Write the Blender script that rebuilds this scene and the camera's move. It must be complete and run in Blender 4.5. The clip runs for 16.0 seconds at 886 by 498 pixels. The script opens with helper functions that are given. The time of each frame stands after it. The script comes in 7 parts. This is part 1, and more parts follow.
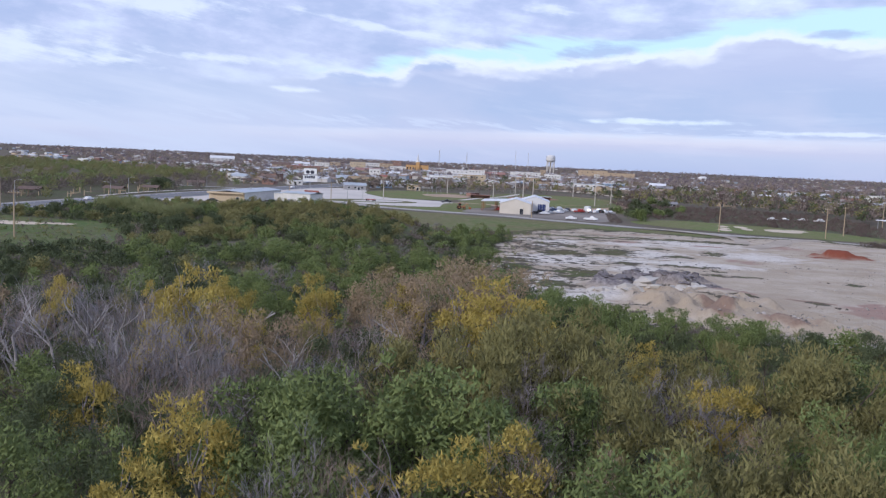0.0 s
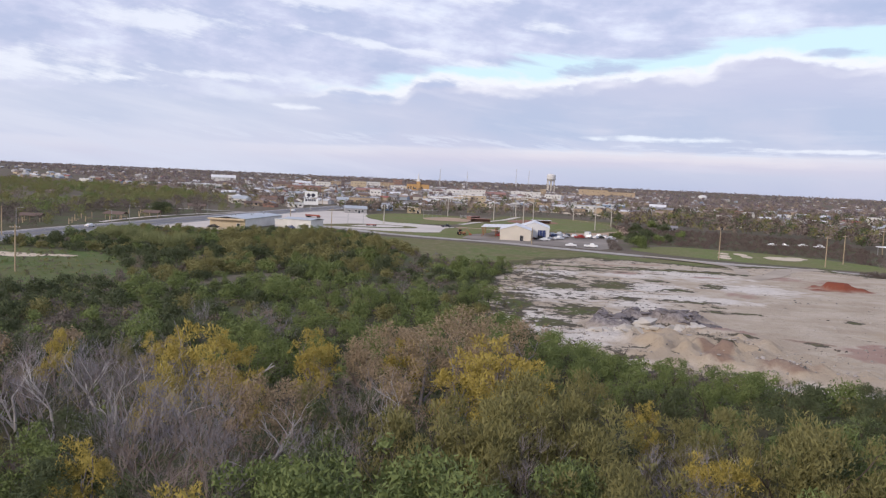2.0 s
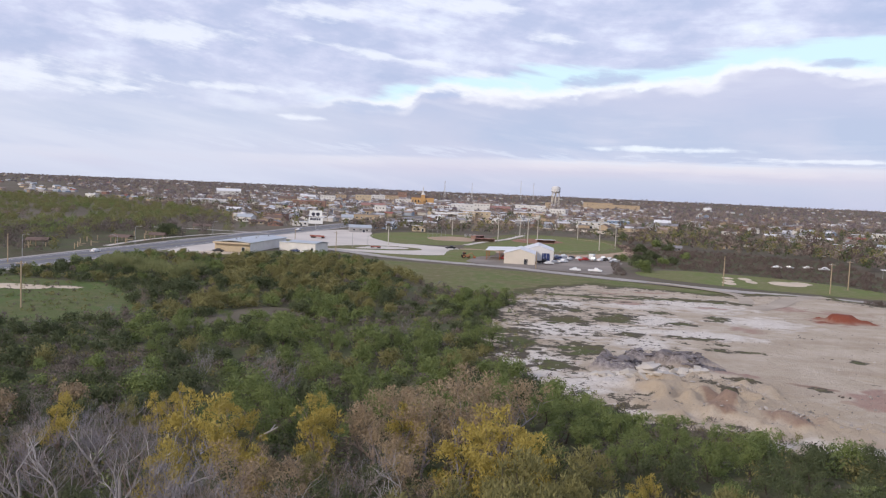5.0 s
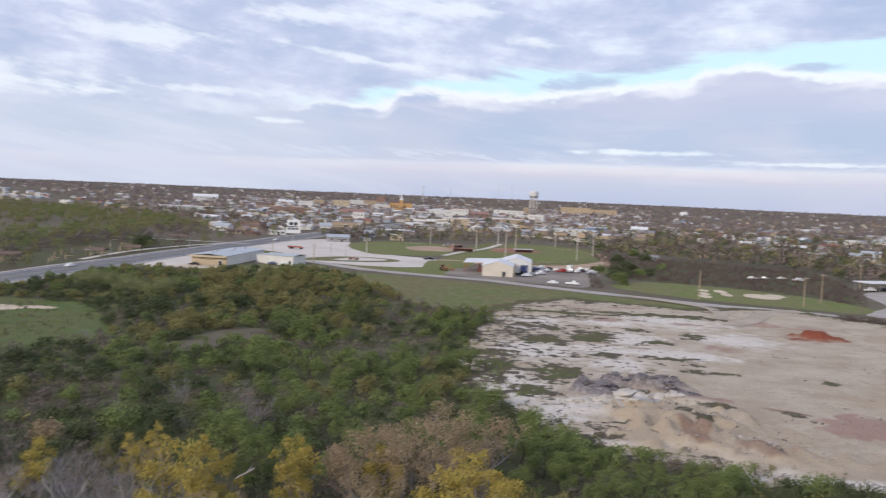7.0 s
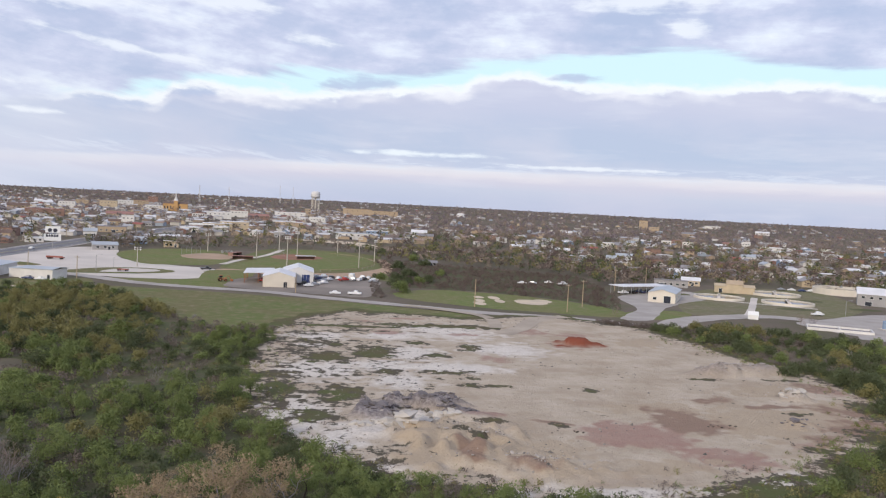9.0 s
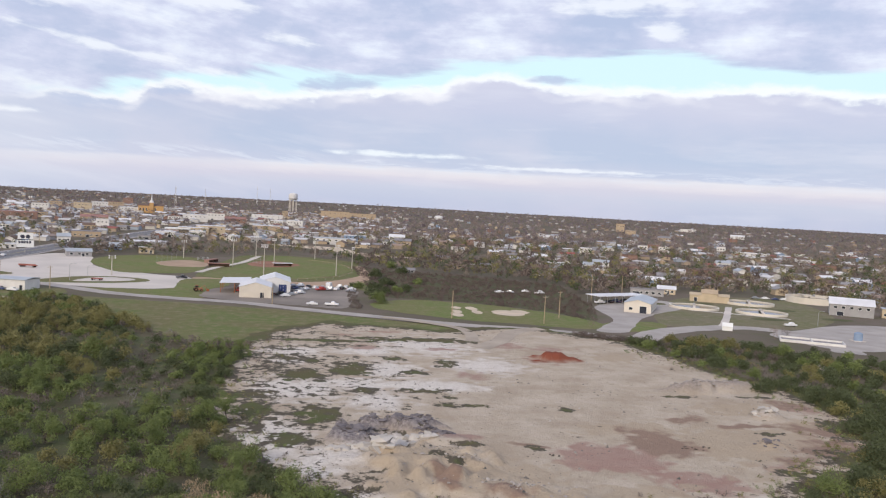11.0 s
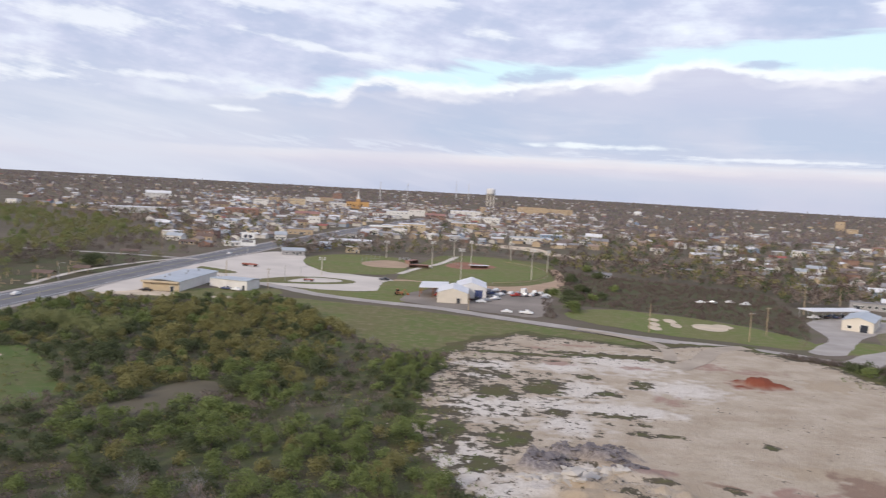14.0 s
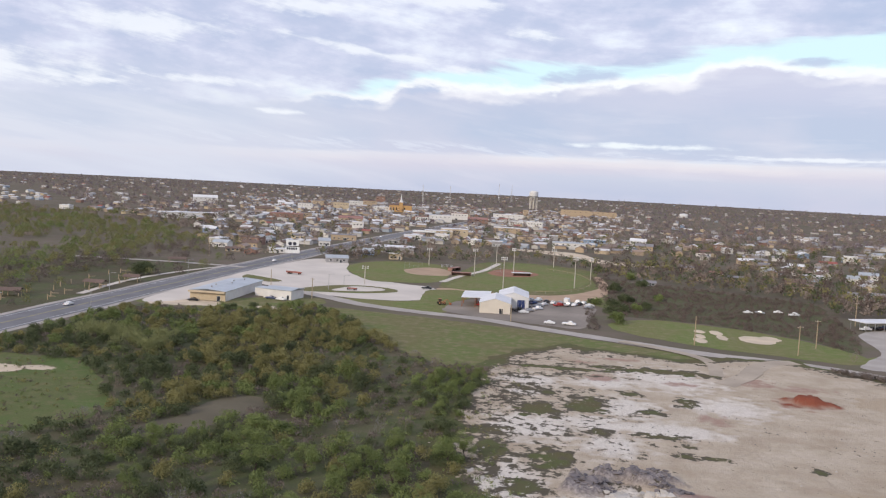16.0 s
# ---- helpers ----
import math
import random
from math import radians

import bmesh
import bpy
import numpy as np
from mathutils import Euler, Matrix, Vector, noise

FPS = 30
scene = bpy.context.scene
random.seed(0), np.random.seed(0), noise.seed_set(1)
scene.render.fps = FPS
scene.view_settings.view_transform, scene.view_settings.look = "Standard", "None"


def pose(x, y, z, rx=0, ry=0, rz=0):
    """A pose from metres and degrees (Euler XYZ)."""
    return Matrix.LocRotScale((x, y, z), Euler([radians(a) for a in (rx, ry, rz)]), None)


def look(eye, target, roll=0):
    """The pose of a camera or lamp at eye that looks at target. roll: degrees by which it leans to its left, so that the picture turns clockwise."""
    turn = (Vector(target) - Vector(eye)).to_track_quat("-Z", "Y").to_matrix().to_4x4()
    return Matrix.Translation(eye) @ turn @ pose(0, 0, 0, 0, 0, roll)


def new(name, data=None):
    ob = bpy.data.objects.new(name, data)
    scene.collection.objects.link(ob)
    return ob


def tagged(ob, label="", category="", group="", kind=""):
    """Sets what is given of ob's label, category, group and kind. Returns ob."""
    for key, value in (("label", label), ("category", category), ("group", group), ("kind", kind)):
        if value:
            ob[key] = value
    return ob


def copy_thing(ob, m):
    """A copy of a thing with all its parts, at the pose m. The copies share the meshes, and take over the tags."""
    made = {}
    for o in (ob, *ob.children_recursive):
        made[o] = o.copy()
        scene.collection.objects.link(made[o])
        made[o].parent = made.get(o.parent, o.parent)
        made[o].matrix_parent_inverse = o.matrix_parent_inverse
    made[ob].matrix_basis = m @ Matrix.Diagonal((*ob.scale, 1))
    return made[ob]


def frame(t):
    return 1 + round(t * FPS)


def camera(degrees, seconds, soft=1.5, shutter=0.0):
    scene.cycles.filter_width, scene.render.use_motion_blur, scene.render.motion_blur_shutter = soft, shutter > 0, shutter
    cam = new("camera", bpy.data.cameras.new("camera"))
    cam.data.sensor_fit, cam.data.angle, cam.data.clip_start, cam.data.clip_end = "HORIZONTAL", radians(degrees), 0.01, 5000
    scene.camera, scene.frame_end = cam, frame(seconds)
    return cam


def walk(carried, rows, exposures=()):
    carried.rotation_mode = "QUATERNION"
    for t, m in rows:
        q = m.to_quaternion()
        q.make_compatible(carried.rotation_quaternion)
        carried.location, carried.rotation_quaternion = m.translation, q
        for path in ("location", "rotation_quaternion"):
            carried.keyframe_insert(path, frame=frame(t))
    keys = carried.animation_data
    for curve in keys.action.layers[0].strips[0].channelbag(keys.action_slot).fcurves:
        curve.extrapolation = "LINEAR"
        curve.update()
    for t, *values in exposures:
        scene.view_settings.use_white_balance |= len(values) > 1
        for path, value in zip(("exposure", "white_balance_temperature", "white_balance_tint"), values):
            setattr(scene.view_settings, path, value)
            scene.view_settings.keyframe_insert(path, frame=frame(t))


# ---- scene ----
# ================= camera =================
LENS = 56.5
cam = camera(LENS, 16.0, soft=1.2, shutter=0.6)
# seconds, heading, pitch, lean (degrees), height (metres): a drone that climbs on the spot and pans
PATH = [
    (0.0, -9.22, -6.04, 2.52, 21.33), (0.5, -9.21, -5.51, 2.66, 22.4), (1.0, -9.24, -5.23, 2.64, 23.41),
    (1.5, -9.26, -5.06, 2.62, 24.39), (2.0, -9.32, -4.86, 2.56, 25.39), (2.5, -9.37, -4.76, 2.53, 26.53),
    (3.0, -9.49, -4.67, 2.58, 27.57), (3.5, -9.61, -4.53, 2.53, 28.55), (4.0, -9.69, -4.39, 2.5, 29.4),
    (6.5, -9.58, -3.99, 2.45, 34.45), (7.0, -8.21, -3.89, 2.47, 35.52), (7.5, -2.19, -3.54, 2.71, 36.77),
    (8.0, 3.78, -3.33, 2.94, 37.76), (8.5, 6.32, -3.21, 2.92, 38.77), (9.0, 6.84, -3.24, 2.93, 40.13),
    (11.5, 8.68, -3.08, 3.3, 45.33), (12.0, 8.83, -3.09, 3.42, 46.41), (12.5, 8.34, -3.17, 3.58, 47.49),
    (13.0, 5.29, -3.59, 3.59, 48.58), (13.5, -0.19, -4.02, 3.42, 49.75), (14.0, -5.19, -4.35, 3.16, 51.05),
    (14.5, -6.89, -4.43, 3.04, 52.09), (15.0, -7.32, -4.39, 3.0, 53.16), (15.5, -7.77, -4.45, 3.01, 54.24),
    (16.0, -8.17, -4.42, 2.91, 55.03)]


def aim(heading, pitch, lean, height):
    a, p = radians(heading), radians(pitch)
    eye = Vector((0, 0, height))
    return look(eye, eye + 100 * Vector((math.sin(a) * math.cos(p), math.cos(a) * math.cos(p), math.sin(p))), lean)


walk(cam, [(t, aim(h, p, r, z)) for t, h, p, r, z in PATH],
     exposures=[(0.0, 0.02, 5600, 12), (1.0, 0.02, 6150, 13), (1.5, 0.0, 6250, 13), (2.0, 0.05, 6300, 13), (4.0, 0.09, 6300, 13), (7.5, 0.07, 6250, 9), (10.0, 0.09, 6450, 10), (16.0, 0.12, 6500, 10)])

# ================= light =================
SUN_EL, SUN_AZ = 24.0, 215.0          # a low sun behind thin cloud, behind the camera's left shoulder
world = bpy.data.worlds.new("sky")
scene.world = world
world.use_nodes = True


class Nodes:
    """Short-hand for a node tree."""

    def __init__(self, tree):
        self.tree = tree

    def add(self, kind, **sockets):
        n = self.tree.nodes.new(kind)
        for key, value in sockets.items():
            self.put(n, key, value)
        return n

    def put(self, n, key, value):
        sock = n.inputs[int(key[1:])] if key[0] == "i" and key[1:].isdigit() else n.inputs[key.replace("_", " ")]
        if isinstance(value, bpy.types.NodeSocket):
            self.tree.links.new(value, sock)
        else:
            sock.default_value = value

    def math(self, op, a, b=0.0, c=0.0, clamp=False):
        n = self.tree.nodes.new("ShaderNodeMath")
        n.operation, n.use_clamp = op, clamp
        for i, v in enumerate((a, b, c)):
            self.put(n, "i%d" % i, v)
        return n.outputs[0]

    def mix(self, fac, a, b, blend="MIX"):
        n = self.tree.nodes.new("ShaderNodeMix")
        n.data_type, n.blend_type = "RGBA", blend
        self.put(n, "i0", fac)
        self.put(n, "i6", a if isinstance(a, bpy.types.NodeSocket) else (*a, 1))
        self.put(n, "i7", b if isinstance(b, bpy.types.NodeSocket) else (*b, 1))
        return n.outputs[2]

    def ramp(self, fac, stops):
        n = self.tree.nodes.new("ShaderNodeValToRGB")
        el = n.color_ramp.elements
        while len(el) < len(stops):
            el.new(0.5)
        for e, (p, c) in zip(el, stops):
            e.position, e.color = p, (*(c if isinstance(c, tuple) else (c, c, c)), 1)
        self.put(n, "i0", fac)
        return n.outputs[0]

    def noise(self, vec, scale, detail=3.0, rough=0.5, out=0):
        n = self.add("ShaderNodeTexNoise", Scale=scale, Detail=detail, Roughness=rough)
        if vec is not None:
            self.put(n, "Vector", vec)
        return n.outputs[out]

    def scaled(self, vec, s):
        n = self.tree.nodes.new("ShaderNodeMapping")
        self.put(n, "Vector", vec)
        n.inputs["Scale"].default_value = s
        return n.outputs[0]


wn = Nodes(world.node_tree)
sky = wn.add("ShaderNodeTexSky")
sky.sky_type, sky.sun_disc = "NISHITA", False
sky.sun_elevation, sky.sun_rotation = radians(SUN_EL), radians(SUN_AZ)
sky.air_density, sky.dust_density = 1.2, 1.5
way = wn.add("ShaderNodeTexCoord").outputs["Generated"]
sep = wn.add("ShaderNodeSeparateXYZ", i0=way)
east, north, up = sep.outputs
beta = wn.math("MULTIPLY", wn.math("ARCTAN2", east, north), 57.2958)   # bearing in degrees, 0 to the north
rise = wn.math("MULTIPLY", wn.math("ARCSINE", up), 57.2958)            # degrees over the skyline


def outline(stops):
    """Height of a cloud's edge (degrees) along the bearing."""
    r = wn.ramp(wn.math("MULTIPLY_ADD", beta, 1 / 90, 0.5), [((b + 45) / 90, h / 16) for b, h in stops])
    r.node.color_ramp.interpolation = "B_SPLINE"
    return wn.math("MULTIPLY", r, 16.0)


def soft(x, lo, hi):
    """0 below lo, 1 above hi, smooth between."""
    n = wn.add("ShaderNodeMapRange", Value=x, From_Min=lo, From_Max=hi)
    n.interpolation_type = "SMOOTHSTEP"
    return n.outputs[0]


def lens(b, r, w, h, tilt=0.0):
    """A ragged lens-shaped tuft or hole at bearing b and height r."""
    dx = wn.math("MULTIPLY_ADD", beta, 1 / w, -b / w)
    dy = wn.math("DIVIDE", wn.math("SUBTRACT", wn.math("SUBTRACT", rise, r), wn.math("MULTIPLY", wn.math("SUBTRACT", beta, b), tilt)), h)
    d = wn.math("SQRT", wn.math("ADD", wn.math("MULTIPLY", dx, dx), wn.math("MULTIPLY", dy, dy)))
    ragged = wn.math("ADD", wn.math("MULTIPLY", wn.math("SUBTRACT", puff, 0.5), -3.6), wn.math("MULTIPLY", wn.math("SUBTRACT", hair, 0.5), -2.0))
    return soft(wn.math("ADD", d, ragged), 1.5, 0.1)


flat = wn.add("ShaderNodeCombineXYZ", X=beta, Y=wn.math("MULTIPLY", rise, 2.2), Z=0.0).outputs[0]
lean = wn.math("ADD", rise, wn.math("MULTIPLY", wn.math("MINIMUM", beta, 0.0), 0.16))
thin = wn.add("ShaderNodeCombineXYZ", X=wn.math("MULTIPLY", beta, 0.34), Y=wn.math("MULTIPLY", lean, 2.6), Z=5.0).outputs[0]
puff = wn.noise(flat, 0.42, 6.0, 0.55)
mass = wn.noise(flat, 0.085, 5.0, 0.52)
wisp = wn.noise(thin, 0.34, 6.0, 0.55)
hair = wn.noise(thin, 1.1, 5.0, 0.6)
wob = wn.math("MULTIPLY", wn.math("SUBTRACT", puff, 0.5), 1.5)
bank_top = outline([(-45, 4.0), (-28, 4.6), (-21.6, 4.7), (-18.8, 5.0), (-17.2, 5.7), (-13.6, 5.3), (-12.2, 5.6), (-11.6, 6.5), (-9, 6.6), (-6.5, 6.2), (-2.3, 6.4), (1, 6.9), (3.8, 7.4), (7.4, 7.1),
                    (8.6, 8.1), (11, 8.6), (13.2, 8.4), (16.2, 7.7), (20, 8.0), (23.5, 7.6), (28, 8.3), (31.3, 8.0), (34, 7.5), (45, 7.5)])
deck_low = outline([(-45, 6.0), (-30, 5.2), (-21.6, 5.0), (-18.5, 5.8), (-15.3, 6.4), (-10.8, 7.5), (-6.5, 8.2), (-2.4, 8.4), (0, 8.3), (3, 8.6), (6.8, 9.2), (10.7, 9.7), (14.5, 10.4), (20, 10.8), (24, 10.8),
                    (27, 10.3), (34, 9.7), (45, 9.0)])
# the low bank, from the skyline up
low = wn.math("ADD", rise, wn.math("ADD", wn.math("MULTIPLY", wn.math("SUBTRACT", hair, 0.5), 0.5), wn.math("MULTIPLY", wn.math("MINIMUM", beta, 0.0), -0.022)))
bank = wn.ramp(wn.math("DIVIDE", low, 10.0), [
    (0.0, (0.55, 0.60, 0.77)), (0.10, (0.60, 0.64, 0.79)), (0.155, (0.67, 0.66, 0.79)), (0.19, (0.79, 0.76, 0.84)), (0.225, (0.80, 0.80, 0.88)), (0.25, (0.55, 0.61, 0.79)), (0.36, (0.49, 0.57, 0.76)),
    (0.52, (0.50, 0.565, 0.75)), (0.66, (0.575, 0.60, 0.77)), (0.85, (0.64, 0.64, 0.79))])
bank = wn.mix(wn.ramp(mass, [(0.44, 0.0), (0.62, 0.55)]), bank, (0.66, 0.66, 0.80))
bank = wn.mix(wn.math("MULTIPLY", wn.ramp(wisp, [(0.52, 0.0), (0.70, 1.0)]), 0.4), bank, (0.74, 0.75, 0.87))
streak = wn.math("MULTIPLY", wn.ramp(hair, [(0.50, 0.0), (0.60, 1.0)]), wn.math("MULTIPLY", soft(rise, 2.0, 2.4), soft(rise, 3.1, 2.7)))
bank = wn.mix(wn.math("MULTIPLY", streak, 0.45), bank, (0.80, 0.85, 0.97))
bank = wn.mix(lens(4.8, 3.25, 4.4, 0.17, 0.01), bank, (0.86, 0.92, 1.0))
bank = wn.mix(lens(17.5, 2.75, 5.5, 0.11), bank, (0.84, 0.88, 0.97))
# the upper deck, broken
deck = wn.ramp(wn.math("ADD", wn.math("MULTIPLY", wn.noise(flat, 0.13, 6.0, 0.58), 0.75), wn.math("MULTIPLY", wisp, 0.25)), [
    (0.36, (0.48, 0.55, 0.75)), (0.46, (0.55, 0.60, 0.79)), (0.52, (0.64, 0.67, 0.85)), (0.58, (0.77, 0.81, 0.95)), (0.66, (0.92, 0.97, 1.0))])
deck = wn.mix(wn.math("MULTIPLY", wn.ramp(puff, [(0.5, 0.0), (0.72, 1.0)]), 0.45), deck, (0.76, 0.78, 0.93))
above = wn.math("SUBTRACT", wn.math("SUBTRACT", rise, bank_top), wob)
below = wn.math("SUBTRACT", wn.math("ADD", deck_low, wn.math("MULTIPLY", wn.math("SUBTRACT", wisp, 0.5), 2.6)), rise)
clouds = wn.mix(soft(above, -0.25, 0.45), bank, deck)
# a clear gap between bank and deck, closing to the west, with a sunlit rim on the bank
gap = wn.math("MULTIPLY", wn.math("MULTIPLY", soft(above, -0.12, 0.22), soft(below, -0.25, 0.45)), soft(beta, -22.0, -14.0))
blue = wn.mix(soft(above, 0.9, 0.25), (0.70, 0.93, 1.0), (0.95, 0.97, 1.0))
clouds = wn.mix(gap, clouds, blue)
glow = wn.math("MULTIPLY", wn.math("MULTIPLY", soft(above, -0.75, -0.1), soft(above, 0.5, 0.0)), wn.ramp(wn.noise(flat, 0.2, 3.0), [(0.40, 0.0), (0.62, 0.75)]))
clouds = wn.mix(wn.math("MULTIPLY", glow, soft(beta, -24.0, -12.0)), clouds, (0.93, 0.92, 0.98))
for b, r, w, h, tilt in ((1.0, 7.75, 3.0, 0.42, 0.07), (15.3, 8.8, 1.5, 0.26, 0.05), (-15.0, 5.3, 2.8, 0.4, 0.0), (-10.2, 6.4, 1.6, 0.35, 0.0)):
    clouds = wn.mix(wn.math("MULTIPLY", lens(b, r, w, h, tilt), 0.85), clouds, (0.50, 0.57, 0.77))
# thinner, whiter cloud to the west, with bright holes
west = wn.math("MULTIPLY", soft(beta, -8.0, -26.0), soft(rise, 8.5, 3.0))
clouds = wn.mix(wn.math("MULTIPLY", west, wn.ramp(wisp, [(0.30, 0.45), (0.65, 1.0)])), clouds, (0.71, 0.745, 0.87))
for b, r, w, h in ((-36, 5.9, 5.5, 0.8), (-28.5, 9.3, 4.0, 0.8), (-8.6, 12.3, 3.0, 0.6), (-10.8, 10.7, 1.2, 0.3), (-2.6, 10.4, 1.3, 0.3), (20, 13.8, 4.0, 0.7), (22.6, 12.0, 1.1, 0.5), (-30.5, 5.6, 2.2, 0.18),
                   (-24.5, 6.1, 3.0, 0.25), (-19.2, 4.4, 1.6, 0.16), (-13.0, 8.6, 6.0, 0.30), (-17.5, 11.5, 4.0, 0.5)):
    clouds = wn.mix(wn.math("MULTIPLY", lens(b, r, w, h, -0.14 if b == -13.0 else 0.0), 0.85), clouds, (0.90, 0.93, 1.0))
b_sky = wn.add("ShaderNodeBackground", Color=sky.outputs[0], Strength=0.10)
b_cloud = wn.add("ShaderNodeBackground", Color=clouds, Strength=1.0)
cover = wn.add("ShaderNodeMixShader", i0=0.90, i1=b_sky.outputs[0], i2=b_cloud.outputs[0])
w_out = [n for n in world.node_tree.nodes if n.type == "OUTPUT_WORLD"][0]
world.node_tree.links.new(cover.outputs[0], w_out.inputs[0])

sun_data = bpy.data.lights.new("sun", "SUN")
sun_data.energy, sun_data.angle, sun_data.color = 2.1, radians(12), (1.0, 0.86, 0.68)
sun = new("sun", sun_data)
sa, se = radians(SUN_AZ), radians(SUN_EL)
sun.matrix_world = look((0, 0, 300), Vector((0, 0, 300)) - Vector((math.sin(sa) * math.cos(se), math.cos(sa) * math.cos(se), math.sin(se))))

# ================= materials =================
MATS = {}


def surface(name, color, rough=0.85, grain=0.25, scale=1.0, second=None, metal=0.0, bump=0.0, vary=0.0, spec=0.3, tint=None):
    """A procedural surface: a base colour, broken by a broad and a fine noise, with relief. vary: how far pieces differ; tint: a second hue that some things lean to."""
    if name in MATS:
        return MATS[name]
    m = bpy.data.materials.new(name)
    m.use_nodes = True
    n = Nodes(m.node_tree)
    b = m.node_tree.nodes["Principled BSDF"]
    pos = n.add("ShaderNodeTexCoord").outputs["Object"]
    broad = n.noise(pos, 0.35 * scale, 3.0)
    fine = n.noise(pos, 4.0 * scale, 4.0, 0.6)
    dark = tuple(c * (1 - grain) for c in color)
    lite = tuple(min(1, c * (1 + grain)) for c in color)
    col = n.mix(n.ramp(broad, [(0.3, 0.0), (0.7, 1.0)]), dark, second or lite)
    col = n.mix(n.math("MULTIPLY", fine, 0.6), col, dark)
    if vary:
        r = n.add("ShaderNodeObjectInfo").outputs["Random"]
        col = n.mix(n.math("MULTIPLY", r, vary), col, tuple(c * 0.35 for c in color))
    if tint:
        r = n.add("ShaderNodeObjectInfo").outputs["Random"]
        col = n.mix(n.ramp(r, [(0.35, 0.0), (0.65, 1.0)]), col, tint)
    n.put(b, "Base_Color", col)
    n.put(b, "Roughness", rough)
    n.put(b, "Metallic", metal)
    n.put(b, "Specular_IOR_Level", spec)
    if bump:
        bp = n.add("ShaderNodeBump", Strength=bump, Distance=0.05, Height=fine)
        n.put(b, "Normal", bp.outputs[0])
    MATS[name] = m
    return m


def leafage(name, color, second, thin=0.16):
    """Leaves: two hues mixed clump by clump, differing from plant to plant, a little light passing through."""
    m = bpy.data.materials.new(name)
    m.use_nodes = True
    n = Nodes(m.node_tree)
    b = m.node_tree.nodes["Principled BSDF"]
    isl = n.add("ShaderNodeNewGeometry").outputs["Random Per Island"]
    rnd = n.add("ShaderNodeObjectInfo").outputs["Random"]
    pos = n.add("ShaderNodeTexCoord").outputs["Object"]
    clump = n.noise(pos, 0.45, 2.0)
    f = n.math("ADD", n.math("MULTIPLY", isl, 0.28), n.math("MULTIPLY", n.math("SUBTRACT", clump, 0.22), 1.1), clamp=True)
    # Dark gaps between the leaves, painted into the colour by a fine noise.
    gap_fleck = n.noise(pos, 3.6, 3.0, 0.65)
    col = n.mix(f, color, second)
    col = n.mix(n.ramp(gap_fleck, [(0.40, 0.14), (0.56, 0.0)]), col, tuple(0.55 * c for c in color))
    stand = n.noise(pos, 0.16, 1.0)
    col = n.mix(n.ramp(stand, [(0.40, 0.0), (0.62, 0.34)]), col, tuple(0.5 * c for c in color))
    col = n.mix(n.math("MULTIPLY", rnd, 0.22), col, tuple(0.6 * c for c in color))
    n.put(b, "Base_Color", col)
    n.put(b, "Roughness", 0.75)
    n.put(b, "Specular_IOR_Level", 0.15)
    t = n.add("ShaderNodeBsdfTranslucent", Color=col)
    mx = n.add("ShaderNodeMixShader", i0=thin, i1=b.outputs[0], i2=t.outputs[0])
    out = [k for k in m.node_tree.nodes if k.type == "OUTPUT_MATERIAL"][0]
    m.node_tree.links.new(mx.outputs[0], out.inputs[0])
    MATS[name] = m
    return m


leafage("leaf_green", (0.152, 0.193, 0.070), (0.272, 0.322, 0.118))
leafage("leaf_dark", (0.088, 0.108, 0.056), (0.158, 0.182, 0.088))
leafage("leaf_olive", (0.208, 0.198, 0.084), (0.335, 0.305, 0.125))
leafage("leaf_meadow", (0.19, 0.20, 0.088), (0.31, 0.305, 0.135))
leafage("leaf_yellow", (0.38, 0.31, 0.085), (0.60, 0.475, 0.13))
leafage("leaf_rust", (0.32, 0.24, 0.155), (0.46, 0.36, 0.235))
leafage("leaf_grey", (0.20, 0.175, 0.165), (0.28, 0.245, 0.225))
leafage("leaf_brush", (0.165, 0.135, 0.118), (0.245, 0.205, 0.178))
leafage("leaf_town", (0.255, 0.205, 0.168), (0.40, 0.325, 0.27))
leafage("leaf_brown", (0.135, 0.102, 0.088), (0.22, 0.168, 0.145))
# Distance haze is put into these two leaf colours, paler and more mauve.
leafage("leaf_skyline_hazed", (0.205, 0.17, 0.185), (0.28, 0.235, 0.25))
leafage("leaf_far_hazed", (0.27, 0.22, 0.205), (0.39, 0.32, 0.29))
surface("bark", (0.10, 0.08, 0.065), 0.9, 0.3, 2.0)
surface("bark_grey", (0.255, 0.235, 0.245), 0.9, 0.25, 2.0, tint=(0.245, 0.19, 0.155))
surface("drive_dirt", (0.42, 0.355, 0.285), 0.95, 0.2, 0.3, bump=0.3)
surface("dry_soil", (0.125, 0.108, 0.075), 0.95, 0.25, 0.2, bump=0.4)
surface("bark_white", (0.42, 0.39, 0.375), 0.8, 0.2, 2.0)
surface("asphalt", (0.18, 0.178, 0.19), 0.9, 0.2, 0.3, bump=0.2)
surface("lane_gravel", (0.40, 0.365, 0.335), 0.95, 0.18, 0.3, bump=0.3)
surface("concrete", (0.60, 0.545, 0.49), 0.9, 0.12, 0.15, bump=0.1)
surface("yard_gravel", (0.26, 0.225, 0.195), 0.95, 0.32, 0.12, bump=0.3)
